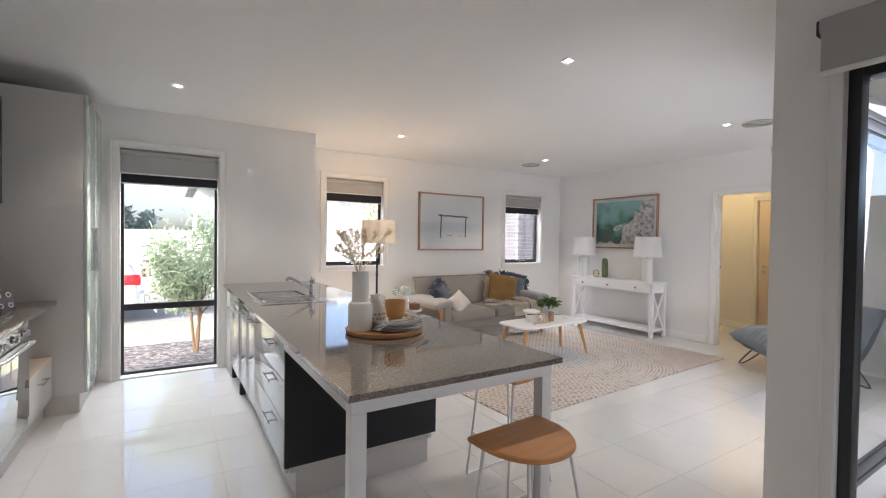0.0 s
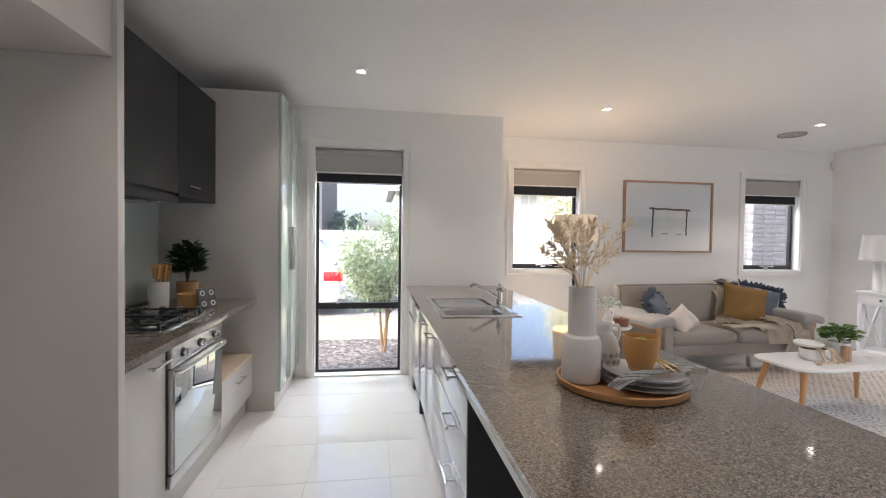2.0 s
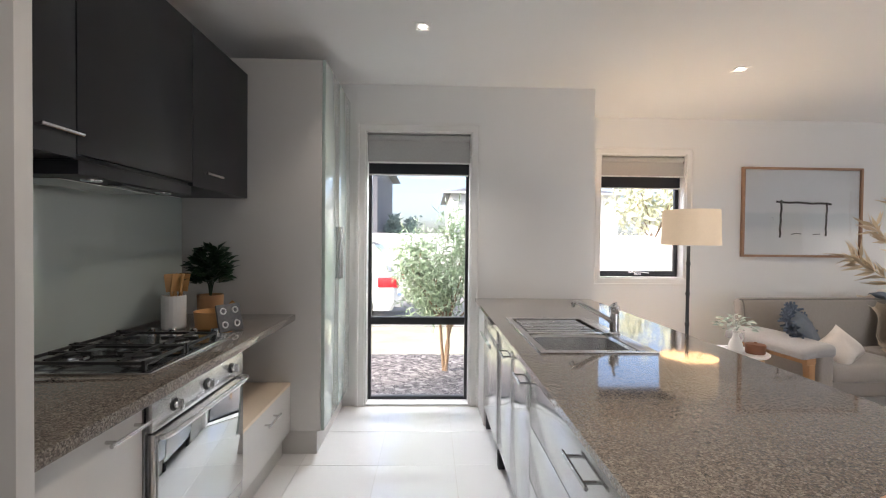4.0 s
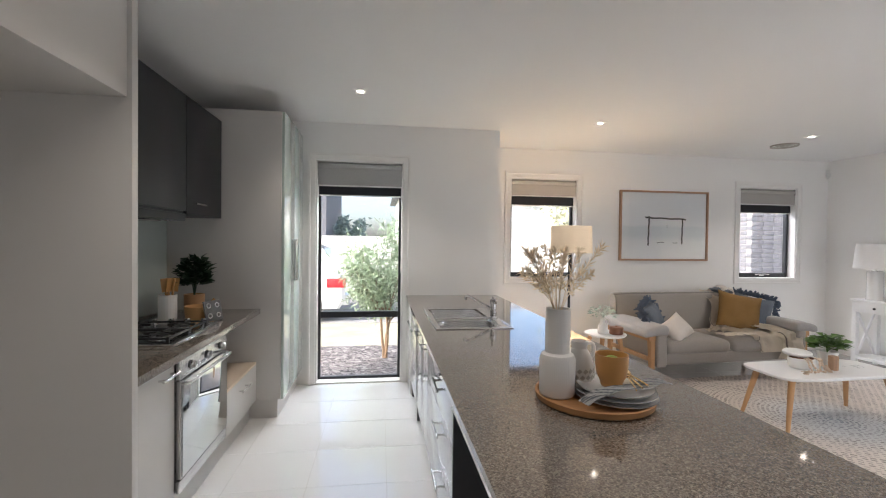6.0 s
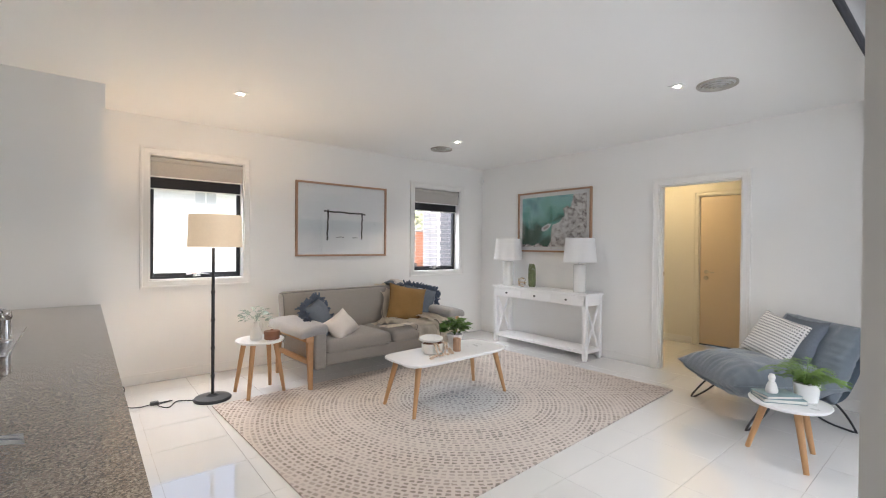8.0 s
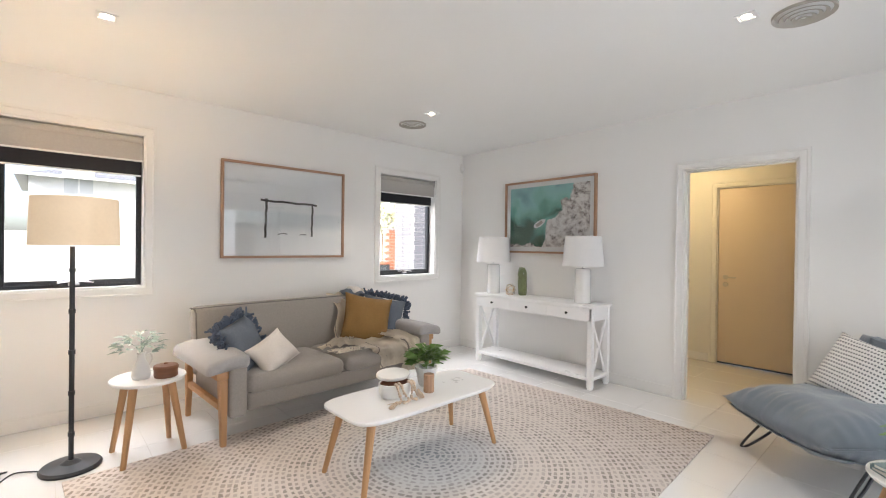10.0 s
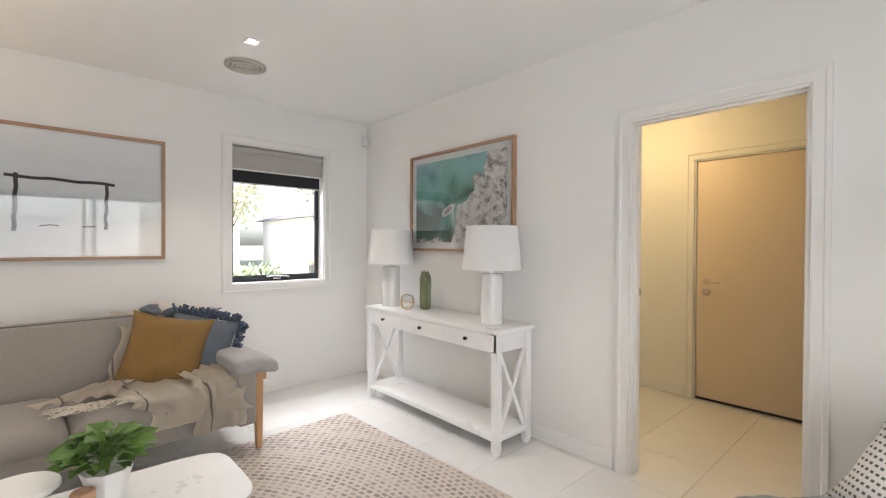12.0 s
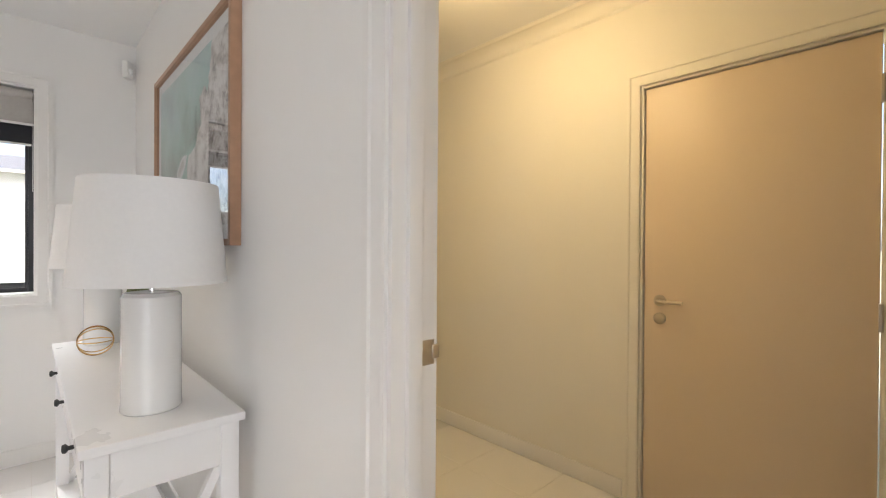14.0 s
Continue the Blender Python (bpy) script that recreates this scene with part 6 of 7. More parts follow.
# local x to the picture's right, y up, z out of the wall
p1 = picture("framed_picture", "oak-framed print of a timber frame on a pale beach", 1.215, 0.885, pose(3.862, NL - 0.001, 1.638, 90, 0, 0), M["beach"], 0.012)
bm = bmesh.new()
for a, b, rr in (((-0.218, -0.255), (-0.206, 0.125), 0.011), ((0.248, -0.235), (0.256, 0.105), 0.010), ((-0.262, 0.102), (0.302, 0.088), 0.010)):
    A, B = Vector((*a, 0.0175)), Vector((*b, 0.0175))
    tube([A.lerp(B, i / 8) + Vector((0.004 * math.sin(i * 2.3), 0.004 * math.cos(i * 1.9), 0)) for i in range(9)], rr, 6, bm=bm)
tube([(-0.10, -0.215, 0.0172), (-0.04, -0.205, 0.0172), (0.0, -0.212, 0.0172)], 0.004, 5, bm=bm)
tube([(0.12, -0.215, 0.0172), (0.19, -0.212, 0.0172)], 0.004, 5, bm=bm)
moved(bm, Matrix.Diagonal((1, 1, 0.12, 1)) @ Matrix.Identity(4))
moved(bm, pose(0, 0, 0.0148))
part("timber_motif", bm, M["ink"], p1, "dark timber posts in the print")
p2 = picture("framed_picture", "oak-framed aerial print of a turquoise cove and rocks", 1.185, 0.83, pose(XE - 0.001, 4.36, 1.675, 90, 0, -90), M["sea"], 0.05)
bm = bmesh.new()
bo = [(-0.085, 0.0), (-0.06, -0.028), (0.0, -0.036), (0.06, -0.028), (0.10, 0.0), (0.06, 0.026), (0.0, 0.034), (-0.06, 0.028)]
va = [bm.verts.new((x, y, 0.0165)) for x, y in bo]
vb = [bm.verts.new((x, y, 0.0180)) for x, y in bo]
bm.faces.new(vb), bm.faces.new(list(reversed(va)))
for i in range(8):
    bm.faces.new((va[i], va[(i + 1) % 8], vb[(i + 1) % 8], vb[i]))
part("boat_motif", moved(bm, pose(-0.105, -0.08, 0, 0, 0, 28)), M["boat"], p2, "small pale boat in the print")
part("boat_well", moved(box((-0.045, -0.017, 0.0181), (0.05, 0.016, 0.0186)), pose(-0.105, -0.08, 0, 0, 0, 28)), M["vent"], p2, "grey inside of the boat")

# console table, facing -x
cn = thing("console_table", "white console table with crossed ends and three drawers", "console table", 6.03, 4.318, 0)
L, D, H = 0.735, 0.175, 0.785
part("top", box((-D - 0.012, -L - 0.015, H - 0.025), (D + 0.012, L + 0.015, H), 0.005), M["white_lac"], cn)
part("apron", box((-D + 0.001, -L + 0.008, H - 0.145), (D - 0.004, L - 0.008, H - 0.026), 0.002), M["white_lac"], cn)
for i in range(3):
    y0 = -L + 0.026 + i * 0.4765
    d = part("drawer_front", box((-D - 0.001, y0, H - 0.135), (-D + 0.010, y0 + 0.4715, H - 0.036), 0.003), M["white_lac"], cn)
    part("knob", moved(lathe([(0.006, 0.0), (0.006, 0.012), (0.013, 0.018), (0.011, 0.026), (0.0, 0.028)], 16), pose(-D - 0.001, y0 + 0.236, H - 0.085, 0, -90, 0)), M["iron"], d, "dark round knob")
part("shelf", box((-D + 0.004, -L + 0.004, 0.085), (D - 0.004, L - 0.004, 0.118), 0.003), M["white_lac"], cn)
for sx in (-1, 1):
    for sy in (-1, 1):
        lx, ly = sx * (D - 0.025), sy * (L - 0.025)
        part("leg", box((lx - 0.024, ly - 0.024, 0.018), (lx + 0.024, ly + 0.024, H - 0.026), 0.003), M["white_lac"], cn)
        part("foot", box((lx - 0.019, ly - 0.019, 0.0), (lx + 0.019, ly + 0.019, 0.0175), 0.003), M["white_lac"], cn)
for sy in (-1, 1):
    ly = sy * (L - 0.025)
    for k in (-1, 1):
        q0, q1 = Vector((-k * (D - 0.05), ly, 0.12)), Vector((k * (D - 0.05), ly, H - 0.15))
        n = Vector((1, 0, 0)) * 0.014
        bm = bmesh.new()
        t = 0.009 if k > 0 else 0.0075
        vs = [bm.verts.new(q + n * s + Vector((0, yy, 0))) for yy in (-t, t) for q, s in ((q0, -1), (q0, 1), (q1, 1), (q1, -1))]
        for f in ((0, 1, 2, 3), (7, 6, 5, 4), (0, 4, 5, 1), (1, 5, 6, 2), (2, 6, 7, 3), (3, 7, 4, 0)):
            bm.faces.new([vs[i] for i in f])
        part("cross_brace", bm, M["white_lac"], cn)


def table_lamp(y, label):
    t = thing("table_lamp", label, "table lamp", 6.024, y, 0.785, group="pair of white table lamps")
    part("base", lathe([(0.073, 0.0), (0.077, 0.004), (0.077, 0.012), (0.076, 0.016), (0.075, 0.328), (0.067, 0.338), (0.0, 0.340)], 36), M["ceramic_gloss"], t, "white glazed cylinder base")
    part("neck", tube([(0, 0, 0.340), (0, 0, 0.40)], 0.008, 12), M["chrome"], t)
    part("shade", lathe([(0.198, 0.365), (0.172, 0.655), (0.169, 0.655), (0.195, 0.365)], 56), M["shade"], t, "white tapered linen shade")
    part("spider", boxes([((-0.172, -0.003, 0.640), (0.172, 0.003, 0.645)), ((-0.003, -0.172, 0.6345), (0.003, 0.172, 0.6395))]), M["chrome"], t)
    return t


table_lamp(4.94, "white ceramic table lamp with a linen shade by the corner")
table_lamp(3.78, "white ceramic table lamp with a linen shade near the doorway")
ap = thing("succulent_vase", "ribbed green glass vase of succulent strands on the console", "vase", 6.11, 4.58, 0.785)
part("vase", lathe([(0.040, 0.0), (0.048, 0.02), (0.050, 0.10), (0.045, 0.18), (0.034, 0.235), (0.029, 0.235), (0.038, 0.18), (0.0, 0.16)], 40, flute=0.10, flutes=10), M["olive"], ap, "green ribbed vase")
r = random.Random(9)
bm = bmesh.new()
for i in range(54):
    a = r.random() * 6.28
    q = 0.030 + 0.026 * r.random()
    tube(rounded([(0, 0, 0.25), (q * 0.6 * math.cos(a), q * 0.6 * math.sin(a), 0.27 + 0.045 * r.random()), (q * math.cos(a), q * math.sin(a), 0.25), (q * 1.08 * math.cos(a), q * 1.08 * math.sin(a), 0.08 + 0.15 * r.random())], 3), 0.0045, 5, r_end=0.002, bm=bm)
part("strands", bm, M["olive"], ap)
orb = thing("wire_orb", "gold wire orb ornament on the console", "ornament", 5.97, 4.64, 0.785 + 0.065)
for i, (ax, ay) in enumerate(((0, 0), (60, 0), (120, 0), (90, 60), (90, 120))):
    part("ring", moved(tube([(0.062 * math.cos(k * math.pi / 18), 0.062 * math.sin(k * math.pi / 18), 0) for k in range(37)], 0.0025, 6), pose(0, 0, 0, ax, ay, 0)), M["gold"], orb)

# armchair
ac = thing("armchair", "low blue-grey cushioned armchair on black hairpin legs", "armchair", 5.625, 1.82, 0, rz=49)
# the chair looks along +y before its turn


def pad(w, d, t, seed, n=26, power=0.5):
    bm = cushion_mesh(w, d, t, seed, n=n, pinch=0.02, noise_amp=0.012, power=power)
    for v in bm.verts:
        u, q = v.co.x / (w / 2), v.co.y / (d / 2)
        # gathers running in from the edges
        e = max(abs(u), abs(q))
        if e > 0.5:
            a = v.co.x if abs(q) > abs(u) else v.co.y
            v.co.z += (0.006 * math.sin(a * 105 + seed + 2.0 * math.sin(a * 13)) + 0.004 * math.sin(a * 67)) * (e - 0.5) * 2 * (1 if v.co.z >= 0 else -1) * (1 - e ** 6)
    return bm


softpart("seat_cushion", moved(pad(0.80, 0.84, 0.30, 3, n=64, power=0.72), pose(0, 0.06, 0.325, 1, 0, 0)), M["chair"], ac)
softpart("back_cushion", moved(pad(0.78, 0.60, 0.20, 5, n=56, power=0.45), pose(0, -0.365, 0.485, 113, 0, 0)), M["chair"], ac)
# sling shell under the cushions, one bent sheet from the seat's front to the back's top
shell = bmesh.new()
rows = []
for q in rounded([(0, 0.45, 0.262), (0, 0.20, 0.205), (0, -0.10, 0.175), (0, -0.30, 0.205), (0, -0.40, 0.35), (0, -0.475, 0.55), (0, -0.545, 0.73)], 5):
    rows.append([shell.verts.new((x, q.y, q.z + 0.03 * (abs(x) / 0.39) ** 3)) for x in (-0.39, -0.30, -0.15, 0.0, 0.15, 0.30, 0.39)])
for p, q in zip(rows, rows[1:]):
    for k in range(6):
        shell.faces.new((p[k], p[k + 1], q[k + 1], q[k]))
bmesh.ops.solidify(shell, geom=shell.faces[:], thickness=0.02)
softpart("shell", shell, M["shell"], ac, "pale blue fabric sling shell")
part("seam_piping", moved(tube([(-0.40, -0.41, 0), (-0.395, 0.0, 0), (-0.40, 0.41, 0), (0.0, 0.405, 0), (0.40, 0.41, 0), (0.395, 0.0, 0), (0.40, -0.41, 0)], 0.006, 6), pose(0, 0.06, 0.325, 1, 0, 0)), M["chair"], ac)
for sx in (-1, 1):
    part("hairpin_leg", tube(rounded([(sx * 0.33, 0.12, 0.30), (sx * 0.355, 0.27, 0.13), (sx * 0.37, 0.36, 0.012), (sx * 0.36, 0.33, 0.008), (sx * 0.33, 0.20, 0.11), (sx * 0.29, 0.05, 0.29)], 5), 0.008, 8), M["black"], ac, "black hairpin leg")
    part("hairpin_leg", tube(rounded([(sx * 0.33, -0.20, 0.30), (sx * 0.355, -0.34, 0.15), (sx * 0.37, -0.42, 0.012), (sx * 0.36, -0.40, 0.008), (sx * 0.33, -0.20, 0.09), (sx * 0.29, -0.02, 0.28)], 5), 0.008, 8), M["black"], ac, "black hairpin leg")
part("under_frame", boxes([((-0.36, -0.30, 0.265), (0.36, -0.27, 0.285)), ((-0.36, 0.20, 0.265), (0.36, 0.23, 0.285)), ((-0.36, -0.27, 0.265), (-0.335, 0.20, 0.285)), ((0.335, -0.27, 0.265), (0.36, 0.20, 0.285))], 0.003), M["black"], ac)
C = pose(5.625, 1.82, 0, 0, 0, 49)
cushion("cream cushion with rows of dark dashes on the armchair", 0.45, 0.42, 0.15, M["spots"], C @ pose(0.05, -0.13, 0.59, 122, -10, 8), 6)
cushion("dark grey cushion tucked behind the dashed one", 0.44, 0.42, 0.12, M["denim"], C @ pose(-0.02, -0.245, 0.59, 118, 0, 0), 7)

# on the armchair's side table
T2 = 0.3685
bk = thing("book", "hardback book with a teal patterned cover lying flat", "book", 4.81, 1.52, T2, rz=-52)
part("page_block", box((-0.115, -0.085, 0.003), (0.115, 0.082, 0.021), 0.001), M["pages"], bk)
part("cover", boxes([((-0.12, -0.09, 0.0), (0.12, 0.085, 0.0028)), ((-0.12, -0.09, 0.0212), (0.12, 0.085, 0.024)), ((-0.12, 0.0852, 0.0), (0.12, 0.088, 0.024))], 0.001), M["book_a"], bk)
bk2 = thing("book", "slim hardback book with a teal patterned cover under the figurine", "book", 4.80, 1.53, T2 + 0.0242, rz=-40)
part("page_block", box((-0.105, -0.075, 0.003), (0.105, 0.072, 0.016), 0.001), M["pages"], bk2)
part("cover", boxes([((-0.11, -0.08, 0.0), (0.11, 0.075, 0.0028)), ((-0.11, -0.08, 0.0162), (0.11, 0.075, 0.019)), ((-0.11, 0.0752, 0.0), (0.11, 0.078, 0.019))], 0.001), M["book_a"], bk2)
bm = lathe([(0.042, 0.0), (0.046, 0.012), (0.036, 0.045), (0.026, 0.065), (0.018, 0.07), (0.024, 0.082), (0.026, 0.098), (0.018, 0.115), (0.0, 0.12)], 24)
for v in bm.verts:
    v.co.y *= 0.75
solo("figurine", bm, M["ceramic"], "small white seated figurine on the books", "figurine", pose(4.79, 1.55, T2 + 0.0434))
fn = thing("potted_fern", "green fern in a white ceramic pot", "potted plant", 4.92, 1.40, T2)
part("pot", lathe([(0.055, 0.0), (0.060, 0.004), (0.072, 0.115), (0.066, 0.115), (0.060, 0.09), (0.0, 0.088)], 40), M["ceramic_gloss"], fn, "plain white pot")
r = random.Random(14)
bm = bmesh.new()
for i in range(34):
    a, ln, lift = r.random() * 6.283, 0.13 + 0.12 * r.random(), 0.03 + 0.11 * r.random()
    pts = rounded([(0, 0, 0), (ln * 0.35 * math.cos(a), ln * 0.35 * math.sin(a), lift), (ln * 0.75 * math.cos(a), ln * 0.75 * math.sin(a), lift * 1.05), (ln * math.cos(a), ln * math.sin(a), lift * 0.6)], 5)
    tube(pts, 0.0018, 4, r_end=0.0008, bm=bm)
    for k, p in enumerate(pts[2:]):
        s = Vector((-math.sin(a), math.cos(a), 0.15))
        for sg in (1, -1):
            leaf_quad(bm, p, s * sg + Vector((math.cos(a), math.sin(a), 0)) * 0.5, Vector((0, 0, 1)), 0.046 * (1 - k / 20), 0.016)
part("fronds", moved(bm, pose(0, 0, 0.10)), M["leaf_fern"], fn)

# ---- stools ----
def stool(x, y, rz, label):
    s = thing("bar_stool", label, "stool", x, y, 0, rz=rz, group="bar stools at the island")
    h = 0.63
    out = [(-0.185, 0.135), (0.185, 0.135)] + [(0.185 * math.cos(a) ** 0.9 if math.cos(a) > 0 else -0.185 * (-math.cos(a)) ** 0.9, 0.06 - 0.215 * math.sin(a)) for a in [math.pi * k / 22 for k in range(23)]]
    bm = bmesh.new()
    lv = []
    for k, z in ((0.97, h - 0.022), (1.0, h - 0.016), (1.0, h - 0.005), (0.975, h)):
        lv.append([bm.verts.new((px * k, py * k, z - 0.010 * (1 - min(1, (px * px + py * py) / 0.03)) * (z == h))) for px, py in out])
    n = len(out)
    for a, b in zip(lv, lv[1:]):
        for i in range(n):
            j = (i + 1) % n
            bm.faces.new((a[i], a[j], b[j], b[i]))
    bm.faces.new(list(reversed(lv[0]))), bm.faces.new(lv[-1])
    part("seat", bm, M["oak_seat"], s, "D-shaped oak seat")
    for sx in (-1, 1):
        part("leg_frame", tube([(sx * 0.135, 0.10, h - 0.022), (sx * 0.150, 0.13, 0.30), (sx * 0.165, 0.158, 0.018), (sx * 0.167, 0.152, 0.007), (sx * 0.167, -0.165, 0.007), (sx * 0.165, -0.172, 0.018), (sx * 0.135, -0.13, 0.35), (sx * 0.105, -0.09, h - 0.022)], 0.0065, 10), M["white_steel"], s, "white bent steel rod")
    part("rung", tube([(-0.152, 0.132, 0.25), (0.152, 0.132, 0.25)], 0.006, 10), M["white_steel"], s)
    part("rung", tube([(-0.145, -0.140, 0.27), (0.145, -0.140, 0.27)], 0.006, 10), M["white_steel"], s)
    part("seat_ring", boxes([((-0.14, 0.09, h - 0.030), (0.14, 0.102, h - 0.0225)), ((-0.11, -0.098, h - 0.030), (0.11, -0.086, h - 0.0225))], 0.002), M["white_steel"], s)
    return s


stool(1.20, 1.075, 4, "oak-seated bar stool with white rod legs at the island's end")
stool(1.70, 1.78, 94, "oak-seated bar stool with white rod legs on the island's long side")

# ---- things on the island ----
TX, TY = 1.020, 1.99
tr = thing("serving_tray", "round oak serving tray on the granite island", "tray", TX + 0.012, TY + 0.005, BT)
part("board", lathe([(0.186, 0.0), (0.196, 0.006), (0.199, 0.024), (0.192, 0.026), (0.187, 0.014), (0.0, 0.014)], 56), M["oak_tray"], tr)
TZ = BT + 0.0142
va = thing("ribbed_vase", "tall white ribbed vase of dried foliage", "vase", TX - 0.115, TY + 0.02, TZ)
part("vase", lathe([(0.050, 0.0), (0.058, 0.006), (0.060, 0.012), (0.061, 0.125), (0.055, 0.143), (0.043, 0.150), (0.042, 0.30), (0.037, 0.30), (0.035, 0.16), (0.0, 0.15)], 224, flute=0.009, flutes=56), M["ceramic"], va, "matt white ribbed ceramic vase")
r = random.Random(17)
lf_bm = bmesh.new()
for i in range(18):
    a = 2.7 + r.gauss(0, 1.25)
    ln = 0.05 + 0.13 * r.random()
    hh = 0.06 + 0.15 * r.random()
    pts = rounded([(0, 0, 0.20), (0.02 * math.cos(a), 0.02 * math.sin(a), 0.31), (ln * 0.6 * math.cos(a), ln * 0.6 * math.sin(a), 0.31 + hh * 0.6), (ln * math.cos(a), ln * math.sin(a), 0.31 + hh)], 6)
    part("stem", tube(pts, 0.0016, 5, r_end=0.0008), M["dried"], va)
    # a side sprig and a tuft at the tip, blades lying along the stem
    for k in range(9, len(pts)):
        p, d = pts[k], (pts[k] - pts[k - 1]).normalized()
        for m in range(5 if k < len(pts) - 4 else 9):
            leaf_quad(lf_bm, p, d + rand_dir(r) * 0.85, rand_dir(r), 0.016 + 0.022 * r.random(), 0.0035 + 0.003 * r.random())
part("dried_leaves", lf_bm, M["dried"], va, "pale pinkish dried leaves")
jr = thing("patterned_jar", "small white stoneware jar with a diamond band", "jar", TX - 0.005, TY + 0.085, TZ)
part("jar", lathe([(0.045, 0.0), (0.052, 0.01), (0.053, 0.085), (0.042, 0.120), (0.027, 0.145), (0.031, 0.172), (0.026, 0.172), (0.02, 0.14), (0.0, 0.13)], 36), M["ceramic"], jr)
part("handle", tube(rounded([(0.026, 0, 0.160), (0.052, 0, 0.160), (0.058, 0, 0.130), (0.046, 0, 0.105)], 5), 0.006, 8), M["ceramic"], jr)
bm = bmesh.new()
for row in range(3):
    for k in range(16):
        a = 2 * math.pi * (k + 0.5 * (row % 2)) / 16
        z = 0.028 + 0.022 * row
        add_box(bm, (-0.006, -0.001, -0.007), (0.006, 0.001, 0.007))
        for v in bm.verts[-8:]:
            v.co = pose(0.0535 * math.sin(a), -0.0535 * math.cos(a), z, 0, 0, math.degrees(a)) @ (pose(0, 0, 0, 0, 45, 0) @ v.co)
part("diamond_band", bm, M["vent"], jr, "grey diamond pattern")
for k in range(3):
    pl = thing("plate", "white stoneware plate with a dark rim, stacked on the tray", "plate", TX + 0.072, TY - 0.030, TZ + 0.0005 + 0.0135 * k, group="stacked plates")
    part("dish", lathe([(0.07, 0.0), (0.10, 0.004), (0.135 - 0.006 * k, 0.013), (0.137 - 0.006 * k, 0.016), (0.10, 0.008), (0.0, 0.006)], 48), M["plate"], pl)
    part("rim", moved(lathe([(0.1355 - 0.006 * k, 0.0155), (0.1376 - 0.006 * k, 0.0155), (0.1376 - 0.006 * k, 0.0170), (0.1355 - 0.006 * k, 0.0170)], 48), pose(0, 0, 0)), M["plate_rim"], pl, "dark glazed rim")
PZ = TZ + 0.043
cp = thing("stoneware_cup", "mustard stoneware cup on the stacked plates", "cup", TX + 0.055, TY - 0.035, PZ + 0.001)
part("cup", lathe([(0.032, 0.0), (0.036, 0.008), (0.036, 0.014), (0.047, 0.036), (0.053, 0.072), (0.054, 0.108), (0.050, 0.108), (0.048, 0.072), (0.038, 0.026), (0.0, 0.02)], 40), M["mustard_cup"], cp)
bm = bmesh.new()
bmesh.ops.create_uvsphere(bm, u_segments=20, v_segments=12, radius=0.032)
for v in bm.verts:
    v.co.x *= 1.12
    v.co *= 1 + 0.02 * noise.noise(v.co * 60)
solo("lime", bm, M["lime"], "green lime resting in the mustard cup", "fruit", pose(TX + 0.055, TY - 0.035, PZ + 0.072, 0, 15, 30))
nk = thing("napkin", "blue and white patterned napkin on the plates", "napkin", TX + 0.09, TY - 0.095, PZ + 0.001, rz=14)
bm = cloth([(-0.19, 0.0, -0.018), (-0.15, 0, 0.002), (-0.06, 0.01, 0.010), (0.04, 0.0, 0.010), (0.12, 0.01, 0.016), (0.17, 0.012, 0.006)], 0.055, wave=0.003, seed=3, across=math.pi / 2)
softpart("cloth", bm, M["napkin"], nk)
for i in range(3):
    sp = thing("gold_cutlery", "brushed gold cutlery lying on the plates", "cutlery", TX + 0.125 + 0.012 * i, TY - 0.035 + 0.012 * i, PZ + 0.012 + 0.004 * i, rz=70 + 9 * i, group="gold cutlery")
    part("handle", tube([(-0.09, 0, 0), (0.03, 0, 0.002)], 0.003, 8), M["gold"], sp)
    part("head", moved(lathe([(0.0, -0.004), (0.016, 0.0), (0.014, 0.003), (0.0, -0.001)], 18), pose(0.052, 0, 0.003) @ Matrix.Diagonal((1.5, 1, 1, 1))), M["gold"], sp)

# ---- things on the cooking bench ----
ut = thing("utensil_jar", "dimpled white jar of wooden kitchen utensils", "utensil jar", -1.10, 3.70, BT)
part("jar", lathe([(0.052, 0.0), (0.056, 0.005), (0.056, 0.165), (0.051, 0.165), (0.050, 0.02), (0.0, 0.018)], 60, flute=0.03, flutes=20), M["ceramic"], ut)
for i, (ax, ay, w) in enumerate(((-9, 5, 0.028), (-3, -6, 0.022), (5, 3, 0.024), (9, -4, 0.02), (2, 9, 0.026))):
    bm = tube([(0, 0, 0.02), (0, 0, 0.19)], 0.006, 8)
    add_box(bm, (-w, -0.004, 0.185), (w, 0.004, 0.275), 0.0035)
    u = part("utensil", moved(bm, pose(0.015 * math.sin(i * 2), 0.015 * math.cos(i * 2), 0.0, ax, ay, 35 * i)), M["beech"], ut, "wooden spoon or spatula")
kp = thing("kitchen_plant", "dark green leafy plant in a wooden pot", "potted plant", -1.0, 3.865, BT)
part("pot", lathe([(0.055, 0.0), (0.062, 0.006), (0.066, 0.15), (0.058, 0.15), (0.055, 0.13), (0.0, 0.13)], 32), M["oak"], kp, "pale wooden pot")
part("foliage", moved(plant_leaves(230, 0.085, 0.27, 0.065, 0.046, 41, up=1.3), pose(0, 0, 0.14)), M["leaf_dark"], kp)
part("stems", moved(stems(14, 0.11, 0.24, 42, 0.003), pose(0, 0, 0.12)), M["leaf_dark"], kp)
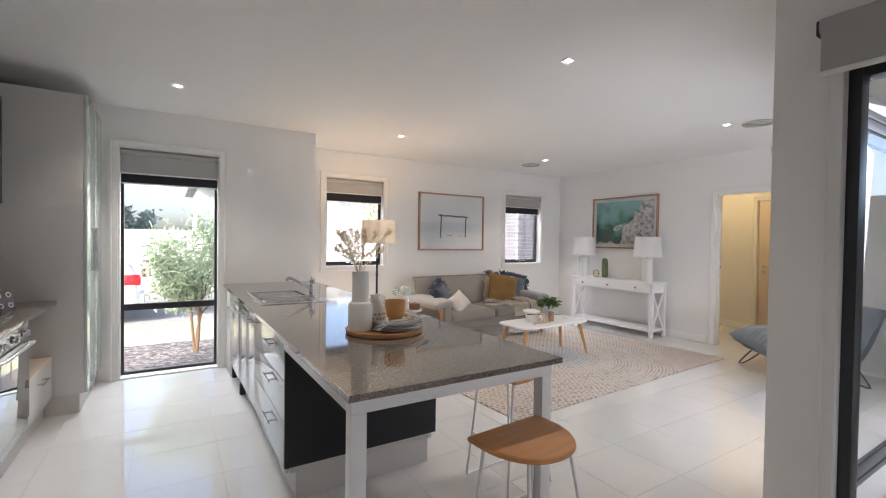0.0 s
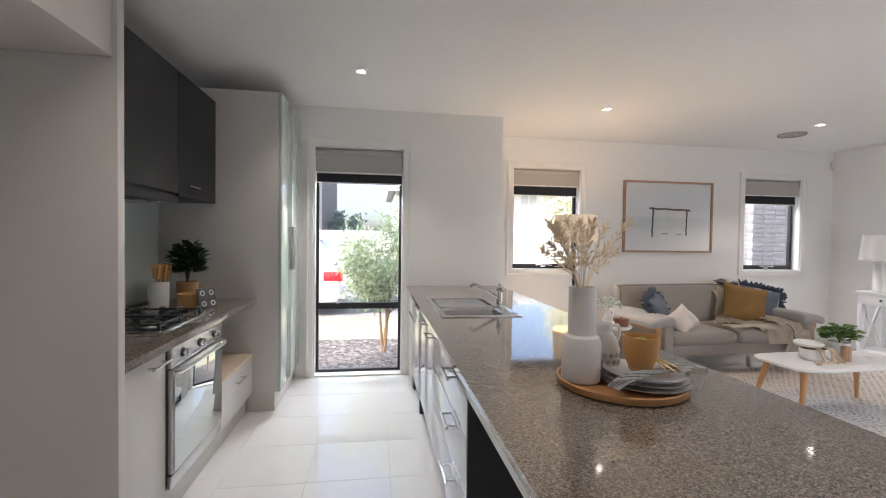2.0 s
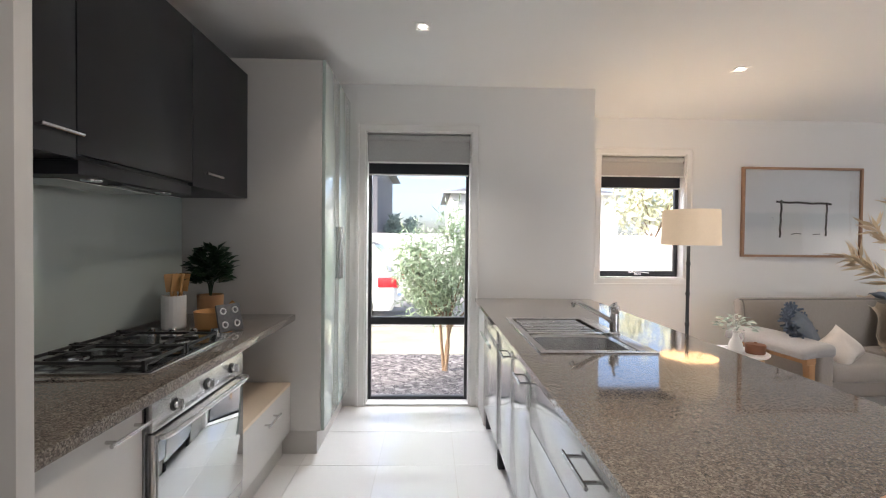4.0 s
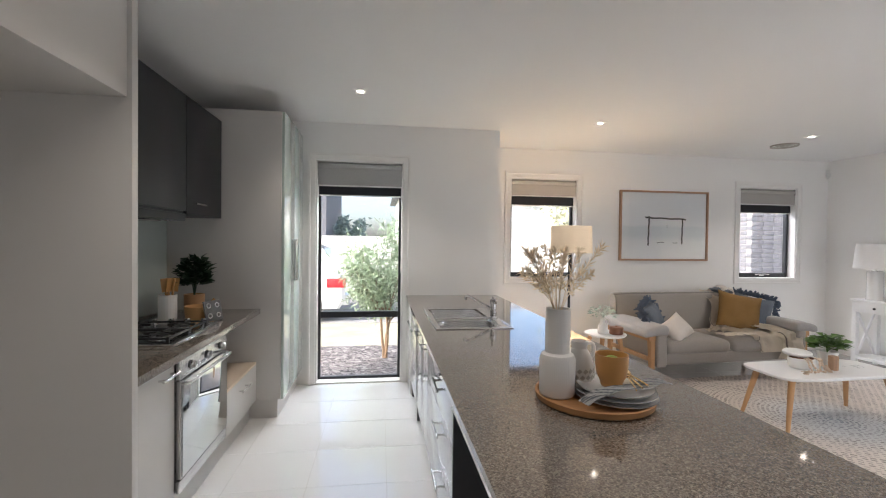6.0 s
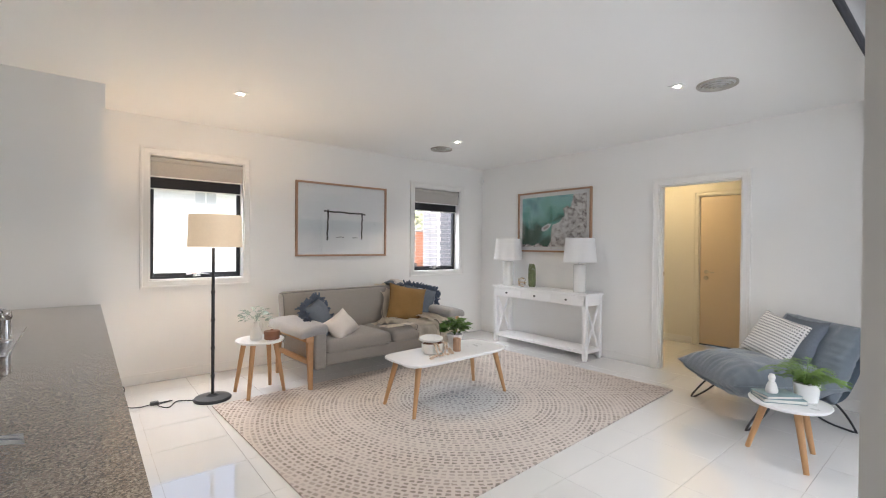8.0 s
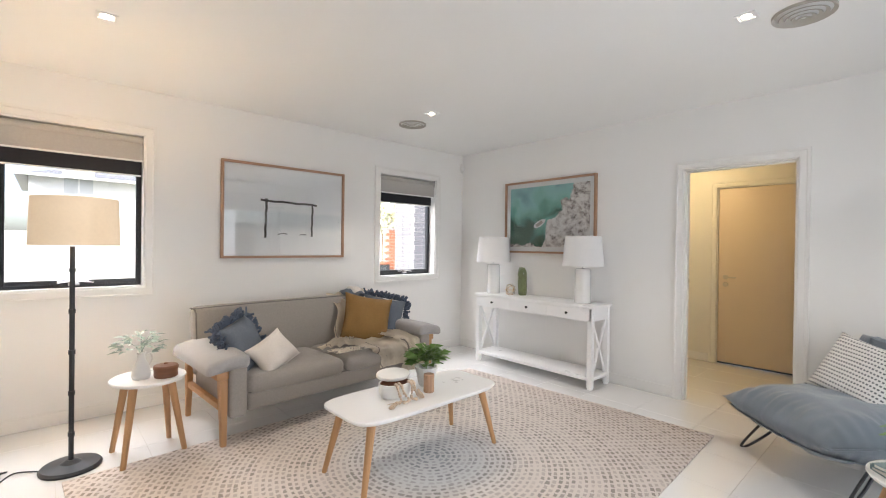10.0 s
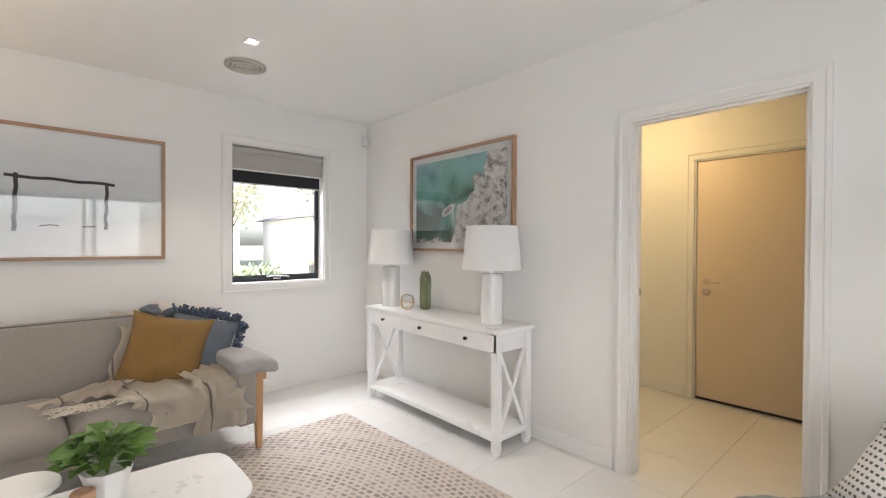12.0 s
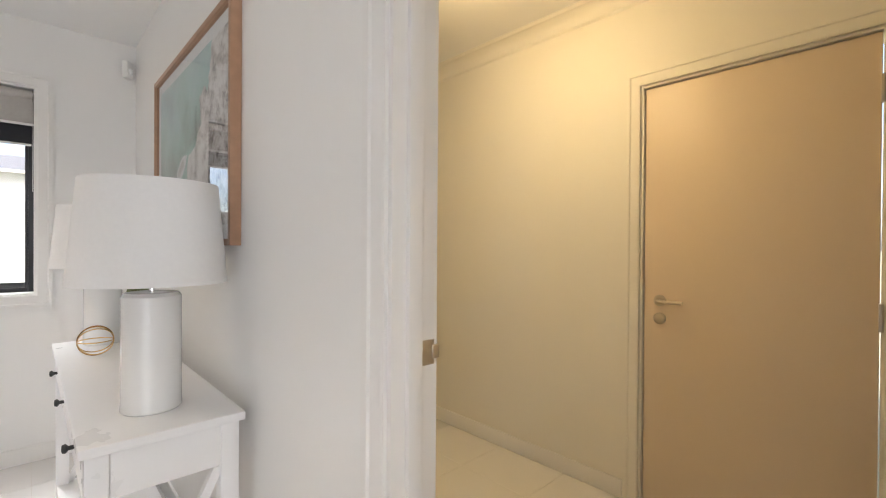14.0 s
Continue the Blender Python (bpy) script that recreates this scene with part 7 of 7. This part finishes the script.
wbw = thing("wooden_bowl", "oak salad bowl with a wooden scoop", "bowl", -0.90, 3.70, BT)
part("bowl", lathe([(0.07, 0.0), (0.085, 0.01), (0.092, 0.09), (0.086, 0.09), (0.078, 0.02), (0.0, 0.014)], 40), M["beech"], wbw)
part("scoop", tube([(0.0, 0.0, 0.03), (0.04, 0.03, 0.09), (0.075, 0.055, 0.125)], 0.008, 8, r_end=0.013), M["beech"], wbw)
pt2 = thing("patterned_coaster", "grey and white patterned ceramic tile leaning on the bowl", "tile", -0.792, 3.63, BT, rz=62)
cm = pose(0, 0, 0.068, -14, 0, 0)
part("tile", moved(box((-0.066, -0.005, -0.066), (0.066, 0.005, 0.066), 0.003), cm), M["tile_grey"], pt2)
for gx in (-0.033, 0.033):
    for gz in (-0.033, 0.033):
        part("motif", moved(tube([(gx + 0.014 * math.cos(k * math.pi / 8), -0.0058, gz + 0.014 * math.sin(k * math.pi / 8)) for k in range(17)], 0.004, 5), cm), M["paper"], pt2, "white ring motif")

# ---- floor tiles ----
floor = structure("floor", boxes([((XW - 0.2, -2.8, -0.13), (2.72, NK + 0.2, -0.003)), ((1.29, NK + 0.2, -0.13), (2.72, NL + 0.2, -0.003)), ((2.72, 0.66, -0.13), (HX + 0.2, NL + 0.2, -0.003))]), M["grout"])
PITCH = 0.4525
tile_mesh = to_mesh("tile", box((0.001, 0.001, -0.003), (PITCH - 0.001, PITCH - 0.001, 0.0), 0.0006), M["tile"], smooth=False)
far_bits = []
for i in range(-3, 18):
    for j in range(-15, 4):
        x, y = -0.11 + i * PITCH, 4.02 + j * PITCH
        if (x > 2.65 and y < 0.3) or (x < 1.0 and y > 4.8) or y > 5.7 or x > HX:
            continue
        if y > -0.3:
            child("tile", tile_mesh, floor, pose(x, y, 0))
        else:
            far_bits.append(((x + 0.0015, y + 0.0015, -0.003), (x + PITCH - 0.0015, y + PITCH - 0.0015, 0)))
rest = part("tiles_behind", boxes(far_bits), M["tile"], floor)
rest["kind"] = "stuff"
